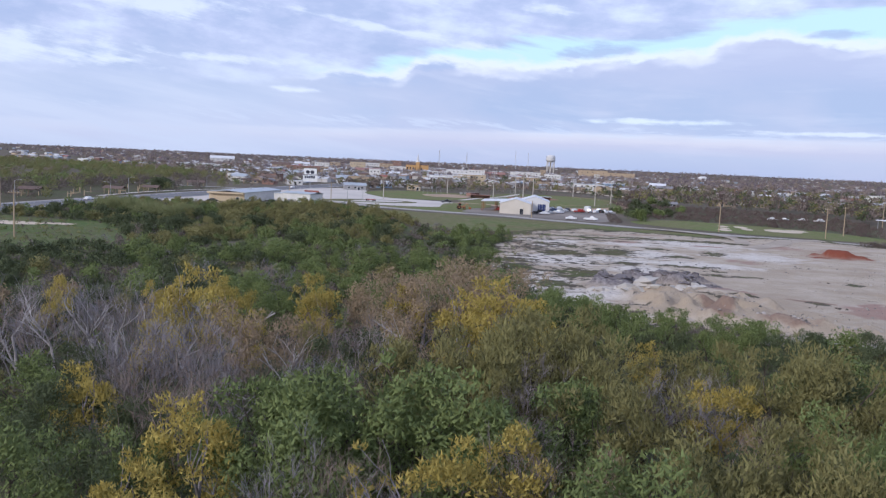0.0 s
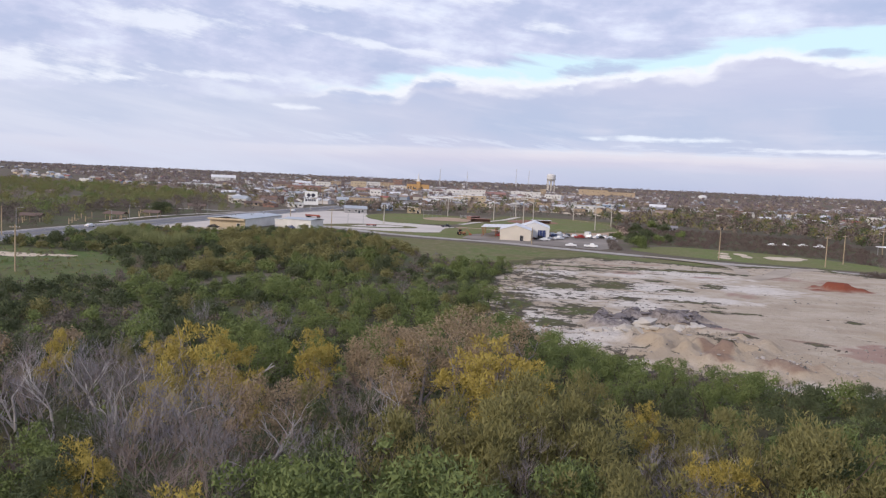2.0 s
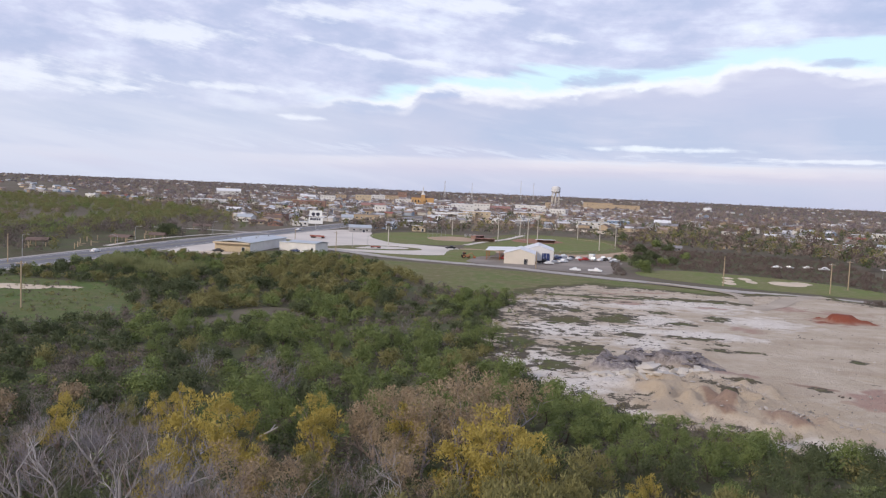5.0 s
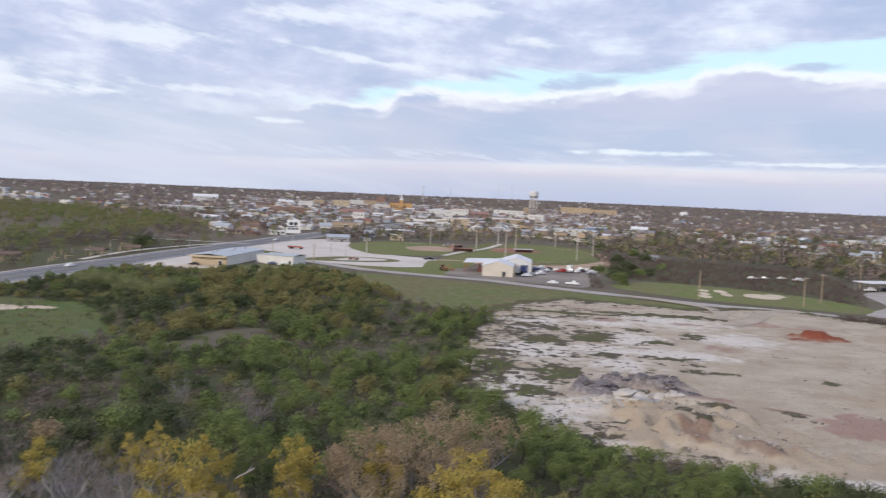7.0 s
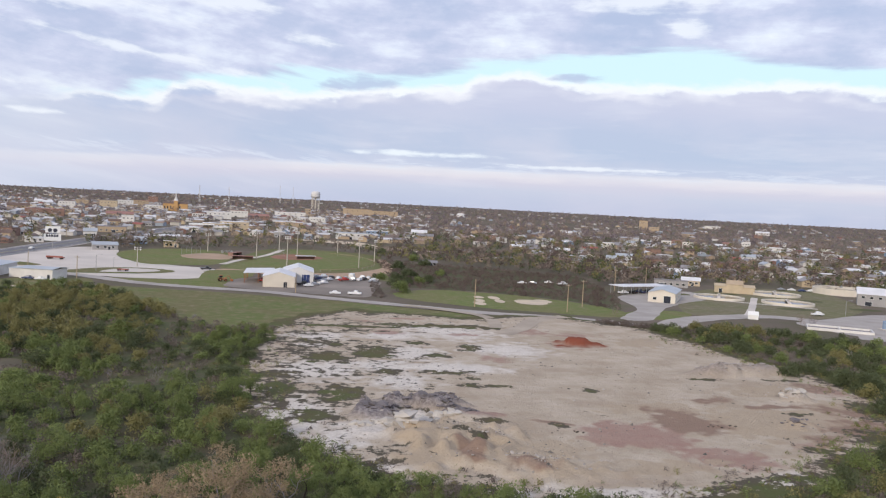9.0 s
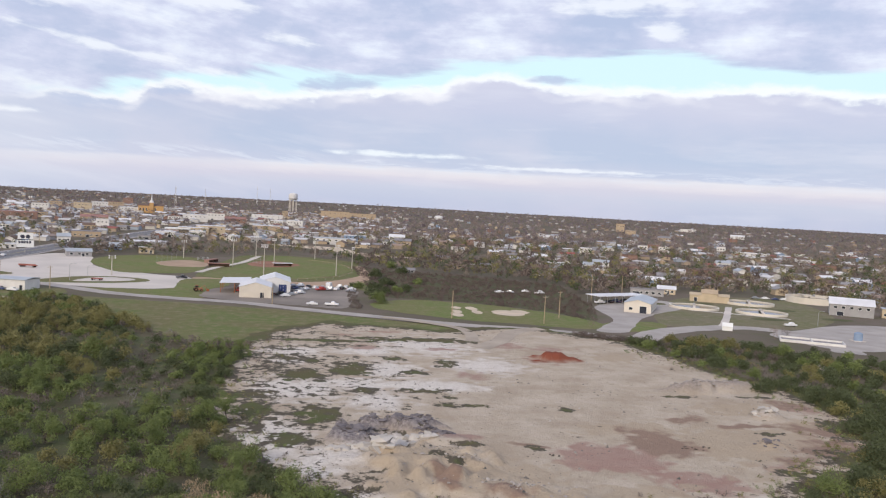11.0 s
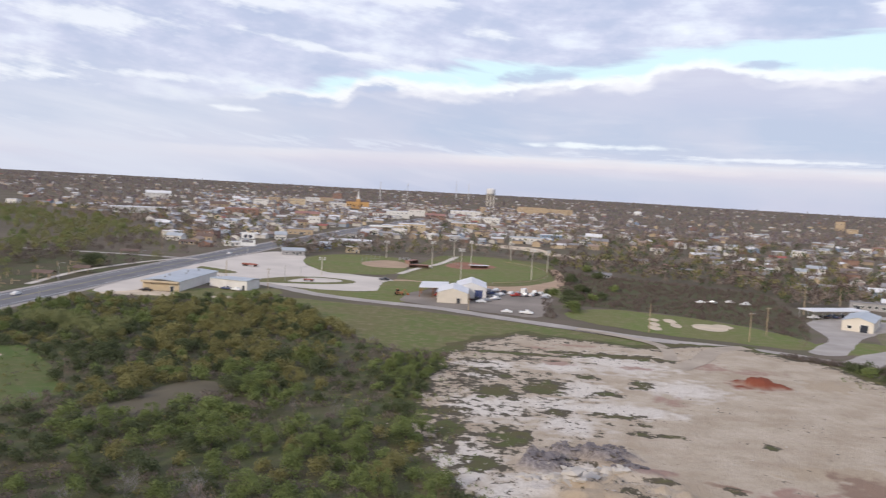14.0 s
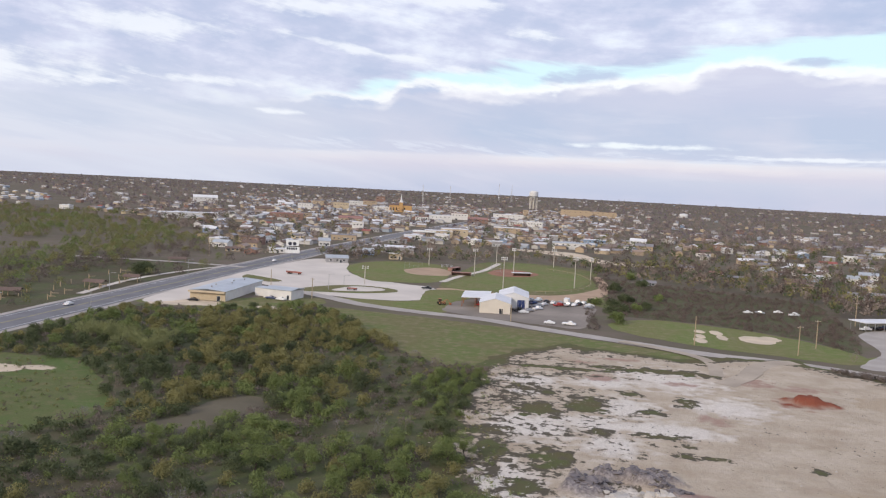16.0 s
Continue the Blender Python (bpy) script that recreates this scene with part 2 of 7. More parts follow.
def sward(name, base, lush, dry):
    """Rough grass: lush and dry patches at three scales."""
    m = bpy.data.materials.new(name)
    m.use_nodes = True
    n = Nodes(m.node_tree)
    b = m.node_tree.nodes["Principled BSDF"]
    pos = n.add("ShaderNodeTexCoord").outputs["Object"]
    broad, mid, fine = n.noise(pos, 0.045, 4.0), n.noise(pos, 0.28, 5.0, 0.6), n.noise(pos, 2.2, 5.0, 0.7)
    col = n.mix(n.ramp(broad, [(0.42, 0.0), (0.60, 1.0)]), base, lush)
    col = n.mix(n.ramp(mid, [(0.48, 0.0), (0.68, 0.75)]), col, dry)
    col = n.mix(n.math("MULTIPLY", n.ramp(fine, [(0.40, 0.0), (0.70, 1.0)]), 0.5), col, tuple(0.5 * c for c in base))
    n.put(b, "Base_Color", col)
    n.put(b, "Roughness", 0.95)
    n.put(b, "Specular_IOR_Level", 0.1)
    n.put(b, "Normal", n.add("ShaderNodeBump", Strength=0.6, Distance=0.12, Height=fine).outputs[0])
    MATS[name] = m


sward("litter", (0.105, 0.095, 0.06), (0.10, 0.115, 0.055), (0.15, 0.12, 0.088))
sward("grass_lush", (0.125, 0.145, 0.058), (0.105, 0.15, 0.05), (0.185, 0.165, 0.09))
sward("works_grass", (0.20, 0.18, 0.115), (0.17, 0.175, 0.085), (0.29, 0.24, 0.175))
sward("grass_field", (0.17, 0.162, 0.075), (0.145, 0.175, 0.062), (0.27, 0.22, 0.145))
sward("grass_turf", (0.185, 0.19, 0.078), (0.16, 0.20, 0.065), (0.26, 0.22, 0.135))
surface("grass_old", (0.105, 0.115, 0.042), 0.95, 0.3, 0.12, second=(0.145, 0.135, 0.06), bump=0.3)
surface("infield_tan", (0.42, 0.30, 0.21), 0.95, 0.15, 0.3)
surface("infield_red", (0.30, 0.15, 0.10), 0.95, 0.2, 0.3)
surface("road_paint", (0.62, 0.62, 0.60), 0.8, 0.15)
surface("paint_yellow", (0.36, 0.31, 0.16), 0.8, 0.15)
surface("metal_white", (0.66, 0.65, 0.64), 0.55, 0.08, 0.6, metal=0.0)
surface("metal_cream", (0.67, 0.615, 0.53), 0.6, 0.08, 0.6)
surface("roof_zinc", (0.47, 0.50, 0.53), 0.45, 0.12, 0.5, metal=0.35)
surface("wall_yellow", (0.54, 0.445, 0.315), 0.8, 0.12)
surface("wall_white", (0.70, 0.68, 0.65), 0.8, 0.1)
surface("wall_tan", (0.46, 0.36, 0.25), 0.85, 0.12)
surface("wall_grey", (0.36, 0.35, 0.35), 0.85, 0.12)
surface("wall_brick", (0.30, 0.19, 0.15), 0.85, 0.2)
surface("wall_orange", (0.55, 0.34, 0.15), 0.85, 0.12)
surface("wall_blue", (0.25, 0.33, 0.45), 0.8, 0.1)
surface("roof_grey", (0.26, 0.25, 0.26), 0.85, 0.18, 0.6)
surface("roof_dark", (0.10, 0.09, 0.09), 0.85, 0.2, 0.6)
surface("roof_brown", (0.17, 0.12, 0.10), 0.85, 0.2, 0.6)
surface("roof_white", (0.70, 0.70, 0.72), 0.6, 0.1, 0.5)
surface("roof_red", (0.33, 0.18, 0.15), 0.7, 0.15)
surface("pane", (0.02, 0.025, 0.03), 0.15, 0.1, spec=0.6)
surface("frame_white", (0.7, 0.7, 0.68), 0.6, 0.05)
surface("door_dark", (0.03, 0.035, 0.05), 0.7, 0.2)
surface("door_blue", (0.03, 0.05, 0.16), 0.6, 0.2)
surface("wood_pole", (0.42, 0.33, 0.22), 0.9, 0.2, 2.0)
surface("pale_pole", (0.50, 0.46, 0.40), 0.7, 0.12, 2.0)
surface("steel", (0.42, 0.41, 0.40), 0.5, 0.1, metal=0.5)
surface("rust", (0.32, 0.12, 0.05), 0.8, 0.3)
surface("machine_orange", (0.40, 0.20, 0.10), 0.7, 0.25)
surface("machine_red", (0.30, 0.11, 0.085), 0.75, 0.25)
surface("pale_sand", (0.60, 0.50, 0.38), 0.98, 0.2, 0.3, bump=0.4)
surface("rubble", (0.43, 0.385, 0.35), 0.95, 0.25, 0.8, bump=0.5, vary=0.35)
surface("rubble_pale", (0.56, 0.52, 0.475), 0.95, 0.2, 0.8, bump=0.5, vary=0.3)
surface("rubble_dark", (0.21, 0.188, 0.192), 0.95, 0.25, 0.8, bump=0.5, vary=0.3)
surface("tyre", (0.02, 0.02, 0.02), 0.9, 0.1)
surface("car_white", (0.75, 0.75, 0.75), 0.3, 0.03, spec=0.5)
surface("car_silver", (0.40, 0.41, 0.43), 0.3, 0.05, metal=0.6)
surface("car_black", (0.015, 0.015, 0.018), 0.3, 0.05, spec=0.5)
surface("car_blue", (0.04, 0.06, 0.14), 0.3, 0.05, spec=0.5)
surface("car_red", (0.35, 0.04, 0.03), 0.3, 0.05, spec=0.5)
surface("sign_white", (0.78, 0.78, 0.76), 0.5, 0.04)
surface("sign_ink", (0.05, 0.05, 0.07), 0.6, 0.1)
surface("water", (0.03, 0.035, 0.03), 0.1, 0.2, spec=0.6)


# ================= mesh helpers =================
class Geo:
    """Collects corners and faces for one mesh."""

    def __init__(self):
        self.v, self.f = [], []

    def add(self, verts, faces):
        k = len(self.v)
        self.v.extend(tuple(p) for p in verts)
        self.f.extend(tuple(i + k for i in q) for q in faces)
        return self

    def box(self, c, s, rz=0.0):
        x, y, z = (k / 2 for k in s)
        co, si = math.cos(radians(rz)), math.sin(radians(rz))
        vs = []
        for dz in (-z, z):
            for dx, dy in ((-x, -y), (x, -y), (x, y), (-x, y)):
                vs.append((c[0] + dx * co - dy * si, c[1] + dx * si + dy * co, c[2] + dz))
        return self.add(vs, [(3, 2, 1, 0), (4, 5, 6, 7), (0, 1, 5, 4), (1, 2, 6, 5), (2, 3, 7, 6), (3, 0, 4, 7)])

    def prism(self, poly, z0, z1):
        n = len(poly)
        vs = [(x, y, z0) for x, y in poly] + [(x, y, z1) for x, y in poly]
        return self.add(vs, [tuple(range(n, 2 * n)), tuple(range(n - 1, -1, -1))] + [(i, (i + 1) % n, n + (i + 1) % n, n + i) for i in range(n)])

    def tube(self, pts, radii, sides=6, cap=True):
        """A tapered tube along points."""
        k = len(self.v)
        pts = [Vector(p) for p in pts]
        for i, p in enumerate(pts):
            d = (pts[min(i + 1, len(pts) - 1)] - pts[max(i - 1, 0)]).normalized()
            a = d.cross(Vector((0.31, 0.95, 0.05)))
            a = a.normalized() if a.length > 1e-3 else Vector((1, 0, 0))
            b = d.cross(a)
            for j in range(sides):
                w = 2 * math.pi * j / sides
                self.v.append(tuple(p + radii[i] * (math.cos(w) * a + math.sin(w) * b)))
        for i in range(len(pts) - 1):
            for j in range(sides):
                self.f.append((k + i * sides + j, k + i * sides + (j + 1) % sides, k + (i + 1) * sides + (j + 1) % sides, k + (i + 1) * sides + j))
        if cap:
            e = k + (len(pts) - 1) * sides
            self.f.append(tuple(range(e, e + sides)))
            self.f.append(tuple(range(k + sides - 1, k - 1, -1)))
        return self

    def lathe(self, profile, sides=20, at=(0, 0)):
        """Turns (radius, height) pairs round an upright axis."""
        k = len(self.v)
        for r, z in profile:
            for j in range(sides):
                w = 2 * math.pi * j / sides
                self.v.append((at[0] + r * math.cos(w), at[1] + r * math.sin(w), z))
        for i in range(len(profile) - 1):
            for j in range(sides):
                self.f.append((k + i * sides + j, k + i * sides + (j + 1) % sides, k + (i + 1) * sides + (j + 1) % sides, k + (i + 1) * sides + j))
        return self

    def mesh(self, name):
        me = bpy.data.meshes.new(name)
        me.from_pydata(self.v, [], self.f)
        me.update()
        return me


def part(name, geo, material, parent, label=""):
    me = geo.mesh(name) if isinstance(geo, Geo) else geo
    if not me.materials:
        me.materials.append(MATS[material])
    ob = new(name, me)
    ob.parent = parent
    if label:
        tagged(ob, label)
    return ob


def thing(name, label, category, x, y, z=0.0, rz=0.0, group=""):
    ob = new(name)
    ob.empty_display_size = 0.5
    ob.matrix_world = pose(x, y, z, 0, 0, rz)
    return tagged(ob, label, category, group)


def ribbon(points, half, z, steps=6):
    """A flat strip of a road, smooth through its points (x, y[, half width])."""
    g = Geo()
    fine = []
    for i in range(len(points) - 1):
        p0, p1, p2, p3 = (Vector(points[max(0, min(len(points) - 1, j))][:2]) for j in (i - 1, i, i + 1, i + 2))
        for s in range(steps):
            u = s / steps
            fine.append(0.5 * (2 * p1 + (p2 - p0) * u + (2 * p0 - 5 * p1 + 4 * p2 - p3) * u * u + (3 * p1 - p0 - 3 * p2 + p3) * u ** 3))
    fine.append(Vector(points[-1][:2]))
    for i, p in enumerate(fine):
        d = (fine[min(i + 1, len(fine) - 1)] - fine[max(i - 1, 0)]).normalized()
        w = half * (1 + 0.06 * math.sin(i * 1.7))
        g.v += [(p.x - d.y * w, p.y + d.x * w, z), (p.x + d.y * w, p.y - d.x * w, z)]
        if i:
            k = 2 * i
            g.f.append((k - 2, k - 1, k + 1, k))
    return g


def blob(points, z, rag=0.0, per=6, seed=3):
    """A flat patch with a ragged outline."""
    rnd = random.Random(seed)
    out = []
    n = len(points)
    for i in range(n):
        p0, p1, p2, p3 = (Vector(points[(i + j) % n]) for j in (-1, 0, 1, 2))
        for s in range(per):
            u = s / per
            q = 0.5 * (2 * p1 + (p2 - p0) * u + (2 * p0 - 5 * p1 + 4 * p2 - p3) * u * u + (3 * p1 - p0 - 3 * p2 + p3) * u ** 3)
            out.append((q.x + rnd.uniform(-rag, rag), q.y + rnd.uniform(-rag, rag)))
    g = Geo()
    g.add([(x, y, z) for x, y in out], [tuple(range(len(out)))])
    return g


def setting(name, geo, material, label, category):
    me = geo.mesh(name)
    me.materials.append(MATS[material])
    for p in me.polygons:
        if p.normal.z < -0.5 and len(me.polygons) == 1:
            p.flip()
    return tagged(new(name, me), label, category, kind="structure")


# ================= ground =================
def land(x, y):
    """Height of the open country: level near by, rising softly towards the skyline."""
    r = math.hypot(x, y)
    u = min(1.0, max(0.0, (r - 1500) / 3300))
    return 13 * u * u * (3 - 2 * u) + (2.0 * u * math.sin(x * 0.0021 + 1.0) * math.cos(y * 0.0013))


def ground_material():
    m = bpy.data.materials.new("open_ground")
    m.use_nodes = True
    n = Nodes(m.node_tree)
    b = m.node_tree.nodes["Principled BSDF"]
    pos = n.add("ShaderNodeTexCoord").outputs["Object"]
    broad, mid, fine = n.noise(pos, 0.012, 4.0), n.noise(pos, 0.09, 4.0), n.noise(pos, 1.2, 4.0, 0.65)
    col = n.mix(n.ramp(broad, [(0.38, 0.0), (0.62, 1.0)]), (0.138, 0.118, 0.09), (0.185, 0.15, 0.125))
    col = n.mix(n.ramp(mid, [(0.45, 0.0), (0.7, 0.7)]), col, (0.125, 0.128, 0.068))
    col = n.mix(n.math("MULTIPLY", fine, 0.4), col, (0.10, 0.085, 0.06))
    n.put(b, "Base_Color", col)
    n.put(b, "Roughness", 0.95)
    n.put(b, "Specular_IOR_Level", 0.1)
    bp = n.add("ShaderNodeBump", Strength=0.5, Distance=0.1, Height=fine)
    n.put(b, "Normal", bp.outputs[0])
    MATS["open_ground"] = m


def lot_material():
    """Bare caliche with grass creeping in, pink subsoil and grey rubble dust, following the painted soil kinds."""
    m = bpy.data.materials.new("caliche")
    m.use_nodes = True
    n = Nodes(m.node_tree)
    b = m.node_tree.nodes["Principled BSDF"]
    pos = n.add("ShaderNodeTexCoord").outputs["Object"]

    def kind(name):
        a = n.add("ShaderNodeAttribute")
        a.attribute_name = name
        return a.outputs["Fac"]

    def crisp(name, lo=0.38, hi=0.62):
        return n.ramp(n.math("ADD", kind(name), n.math("MULTIPLY", n.math("SUBTRACT", rag, 0.5), 0.7)), [(lo, 0.0), (hi, 1.0)])
    rag = n.noise(pos, 0.42, 6.0, 0.62)
    streak = n.noise(n.scaled(pos, (0.8, 1.0, 1.0)), 0.16, 6.0, 0.62)
    mid, fine = n.noise(pos, 0.10, 4.0, 0.6), n.noise(pos, 1.6, 5.0, 0.7)
    sand = n.mix(n.ramp(mid, [(0.35, 0.0), (0.65, 1.0)]), (0.41, 0.335, 0.252), (0.53, 0.455, 0.365))
    sand = n.mix(n.math("MULTIPLY", n.ramp(streak, [(0.5, 0.0), (0.72, 1.0)]), 0.35), sand, (0.40, 0.31, 0.235))
    sand = n.mix(n.math("MULTIPLY", n.ramp(fine, [(0.55, 0.0), (0.8, 1.0)]), 0.5), sand, (0.26, 0.22, 0.185))
    blotch = n.noise(pos, 0.55, 5.0, 0.68)
    sand = n.mix(n.math("MULTIPLY", n.ramp(blotch, [(0.52, 0.0), (0.70, 1.0)]), 0.35), sand, (0.36, 0.29, 0.23))
    sand = n.mix(n.math("MULTIPLY", crisp("pale", 0.22, 0.72), 0.9), sand, n.mix(n.ramp(fine, [(0.35, 0.0), (0.65, 1.0)]), (0.58, 0.525, 0.465), (0.74, 0.69, 0.63)))
    pink = n.mix(mid, (0.375, 0.25, 0.205), (0.32, 0.20, 0.165))
    sand = n.mix(n.math("MULTIPLY", crisp("pink"), n.math("ADD", 0.35, streak), clamp=True), sand, pink)
    grey = n.mix(n.ramp(fine, [(0.38, 0.0), (0.62, 1.0)]), (0.13, 0.115, 0.118), (0.33, 0.295, 0.29))
    sand = n.mix(kind("grey"), sand, grey)
    tan = n.mix(fine, (0.35, 0.275, 0.195), (0.49, 0.40, 0.295))
    sand = n.mix(n.math("MULTIPLY", crisp("tan"), 0.8), sand, tan)
    earth = n.mix(mid, (0.315, 0.222, 0.165), (0.255, 0.18, 0.14))
    sand = n.mix(crisp("earth"), sand, earth)
    red = n.mix(fine, (0.27, 0.085, 0.05), (0.19, 0.06, 0.04))
    sand = n.mix(kind("red"), sand, red)
    rut = n.noise(n.scaled(pos, (1.0, 0.30, 1.0)), 0.5, 5.0, 0.7)
    sand = n.mix(n.math("MULTIPLY", n.ramp(rut, [(0.58, 0.0), (0.72, 1.0)]), 0.28), sand, (0.25, 0.195, 0.155))
    speck = n.noise(pos, 3.2, 3.0, 0.6)
    sand = n.mix(n.math("MULTIPLY", n.ramp(speck, [(0.66, 0.0), (0.72, 1.0)]), 0.6), sand, (0.14, 0.12, 0.095))
    edge = n.math("ADD", kind("bare"), n.math("MULTIPLY", n.math("SUBTRACT", streak, 0.5), 1.5))
    edge = n.math("ADD", edge, n.math("MULTIPLY", n.math("SUBTRACT", fine, 0.5), 0.8))
    edge = n.math("ADD", edge, n.math("MULTIPLY", n.math("SUBTRACT", rag, 0.5), 2.1))
    lush = n.mix(n.ramp(mid, [(0.40, 0.0), (0.62, 1.0)]), (0.12, 0.14, 0.055), (0.15, 0.128, 0.07))
    grass = n.mix(n.ramp(kind("bare"), [(0.16, 0.0), (0.40, 1.0)]), lush, (0.125, 0.108, 0.085))
    grass = n.mix(n.math("MULTIPLY", fine, 0.6), grass, (0.065, 0.06, 0.035))
    col = n.mix(n.ramp(edge, [(0.44, 0.0), (0.56, 1.0)]), grass, sand)
    n.put(b, "Base_Color", col)
    n.put(b, "Roughness", 0.97)
    n.put(b, "Specular_IOR_Level", 0.1)
    bp = n.add("ShaderNodeBump", Strength=0.85, Distance=0.35, Height=n.math("ADD", fine, rag))
    n.put(b, "Normal", bp.outputs[0])
    MATS["caliche"] = m


ground_material()
lot_material()

g = Geo()
radii = [0.0] + [12.0 * 1.115 ** i for i in range(56)]
radii = [r for r in radii if r < 4930] + [4930]
SPOKES = 120
g.v.append((0, 0, 0))
for r in radii[1:]:
    for j in range(SPOKES):
        a = 2 * math.pi * j / SPOKES
        g.v.append((r * math.sin(a), r * math.cos(a), land(r * math.sin(a), r * math.cos(a))))
for j in range(SPOKES):
    g.f.append((0, 1 + (j + 1) % SPOKES, 1 + j))
for i in range(len(radii) - 2):
    for j in range(SPOKES):
        a, b = 1 + i * SPOKES + j, 1 + i * SPOKES + (j + 1) % SPOKES
        g.f.append((a, b, b + SPOKES, a + SPOKES))
setting("ground", g, "open_ground", "scrubby brown and green open country reaching the skyline", "ground")

# ---- the bare caliche lot with its spoil heaps ----
LOT = [(-17, 165), (-19, 193), (-17, 234), (-12, 270), (2, 288), (29, 283), (52, 276), (62, 291), (78, 290), (101, 268), (108, 237), (113, 216), (119, 198),
       (117, 172), (107, 150), (90, 133), (73, 121), (57, 113), (41, 106), (29, 109), (18, 113), (10, 117), (3, 122), (-2, 128), (-10, 144)]


def inside_by(px, py, poly):
    """Distance inside (positive) or outside (negative) a polygon, for arrays."""
    best = np.full(px.shape, 1e9)
    ins = np.zeros(px.shape, bool)
    for (x0, y0), (x1, y1) in zip(poly, poly[1:] + poly[:1]):
        dx, dy = x1 - x0, y1 - y0
        u = np.clip(((px - x0) * dx + (py - y0) * dy) / (dx * dx + dy * dy), 0, 1)
        best = np.minimum(best, np.hypot(px - x0 - u * dx, py - y0 - u * dy))
        if y0 != y1:
            ins ^= ((y0 > py) != (y1 > py)) & (px < dx * (py - y0) / dy + x0)
    return np.where(ins, best, -best)


def contains(poly, x, y):
    """Whether a point lies in a polygon."""
    hit = False
    for (x0, y0), (x1, y1) in zip(poly, poly[1:] + poly[:1]):
        if (y0 > y) != (y1 > y) and x < (x1 - x0) * (y - y0) / (y1 - y0) + x0:
            hit = not hit
    return hit


STEP = 0.8
xs, ys = np.arange(-34, 140, STEP), np.arange(94, 304, STEP)
GX, GY = np.meshgrid(xs, ys)
N1 = np.array([noise.noise((x * 0.09, y * 0.09, 1.0)) for x, y in zip(GX.ravel(), GY.ravel())]).reshape(GX.shape)
N2 = np.array([noise.noise((x * 0.33, y * 0.33, 7.0)) for x, y in zip(GX.ravel(), GY.ravel())]).reshape(GX.shape)
N3 = np.array([noise.noise((x * 0.9, y * 0.9, 4.0)) for x, y in zip(GX.ravel(), GY.ravel())]).reshape(GX.shape)


def spot(x, y, rx, ry, turn=0.0, rag=0.35):
    """A soft oval, 1 in the middle and 0 outside, with a noisy rim."""
    c, s = math.cos(radians(turn)), math.sin(radians(turn))
    u, v = ((GX - x) * c + (GY - y) * s) / rx, (-(GX - x) * s + (GY - y) * c) / ry
    return np.clip(1.35 - np.hypot(u, v) + rag * N2 + rag * 0.5 * N1, 0, 1)


IN = inside_by(GX, GY, LOT) + 5 * N1
BARE = np.clip(0.5 + IN / 9, 0, 1)
# grass creeps in from the west and in patches; (55, 175) and (40, 146) are painted shadows
BARE = np.where(GX < 26, np.minimum(BARE, 0.50 + 0.010 * (GX + 16) + 0.30 * N1 + 0.26 * N2), BARE)
BARE = np.minimum(BARE, 0.90 + 0.35 * N2 + 0.3 * N1 + np.clip((GX - 6) / 24, 0, 0.8))
for px, py, rx, ry in ((-4, 206, 6.4, 12), (9, 214, 7.4, 11), (0, 167, 5.5, 10), (-12, 169, 4.7, 11), (-4, 150, 5, 6), (-13, 185, 6.4, 4), (25, 190, 9.3, 2.6), (30, 184, 3.4, 2.4), (29, 177, 3, 2.4),
                       (35, 177, 4, 2), (36, 224, 4, 7), (25, 211, 4.4, 3), (21, 229, 4.8, 4), (11, 189, 4.5, 3.4), (55, 175, 2, 3), (40, 146, 3, 2.4), (88, 190, 6, 1.6), (-1, 224, 3.8, 3.6), (33, 262, 24, 5),
                       # the last four are small dark spots on the heaps
                       (86, 133, 7, 4), (102, 141, 6, 5), (95, 158, 4, 2), (114, 165, 5, 6), (108, 191, 7, 2), (74, 118, 10, 2.5), (3, 256, 16, 3), (14, 148.5, 3, 1.8), (21, 137, 3.4, 1.6), (27, 147, 4.5, 1.2), (24, 133, 2, 1.4)):
    BARE = np.minimum(BARE, 1 - (0.98 if rx * ry > 40 else 0.80) * spot(px, py, rx, ry, 0, 0.6))
HEAP = np.zeros(GX.shape)
GREY, TAN, PINK, PALE, RED = (np.zeros(GX.shape) for _ in range(5))
for px, py, rx, ry, h, turn in ((16, 158, 9.5, 3.6, 3.2, 2), (7, 151, 4.5, 4, 2.2, 35), (11, 141, 6, 4, 1.2, 20), (25, 150, 6, 4, 1.4, -10)):
    s = spot(px, py, rx, ry, turn, 0.6)
    HEAP += 0.68 * h * s * s * (3 - 2 * s) * (1 + 0.22 * N2 + 0.07 * N3)
    GREY = np.maximum(GREY, np.clip(1.5 * s, 0, 1) * (1.0 if h > 1.8 else 0.25))
for px, py, rx, ry, h, turn in ((20, 136, 10, 8, 1.8, 20), (27, 124, 10, 6, 1.0, 0), (14, 124, 8, 5, 0.8, 0), (36, 120, 9, 5, 0.7, 0)):
    s = spot(px, py, rx, ry, turn, 0.6)
    HEAP += 0.95 * h * s * s * (3 - 2 * s) * (1 + 0.45 * N2 + 0.26 * N3)
    TAN = np.maximum(TAN, 0.8 * s)
for px, py, rx, ry, h, turn in ((104, 199, 13, 4, 2.2, 12), (93, 196, 7, 3, 0.8, 0)):
    s = spot(px, py, rx, ry, turn, 0.3)
    HEAP += h * s * s * (3 - 2 * s) * (1 + 0.10 * N2)
    GREY = np.maximum(GREY, 0.6 * s)
for px, py, rx, ry, h in ((101, 171, 4, 3, 1.8), (89, 149, 4, 2.5, 1.0)):
    s = spot(px, py, rx, ry, 0, 0.4)
    HEAP += h * s * s
    GREY = np.maximum(GREY, 0.4 * s)
s = spot(69.5, 236, 5.2, 4.0, 0, 0.6)
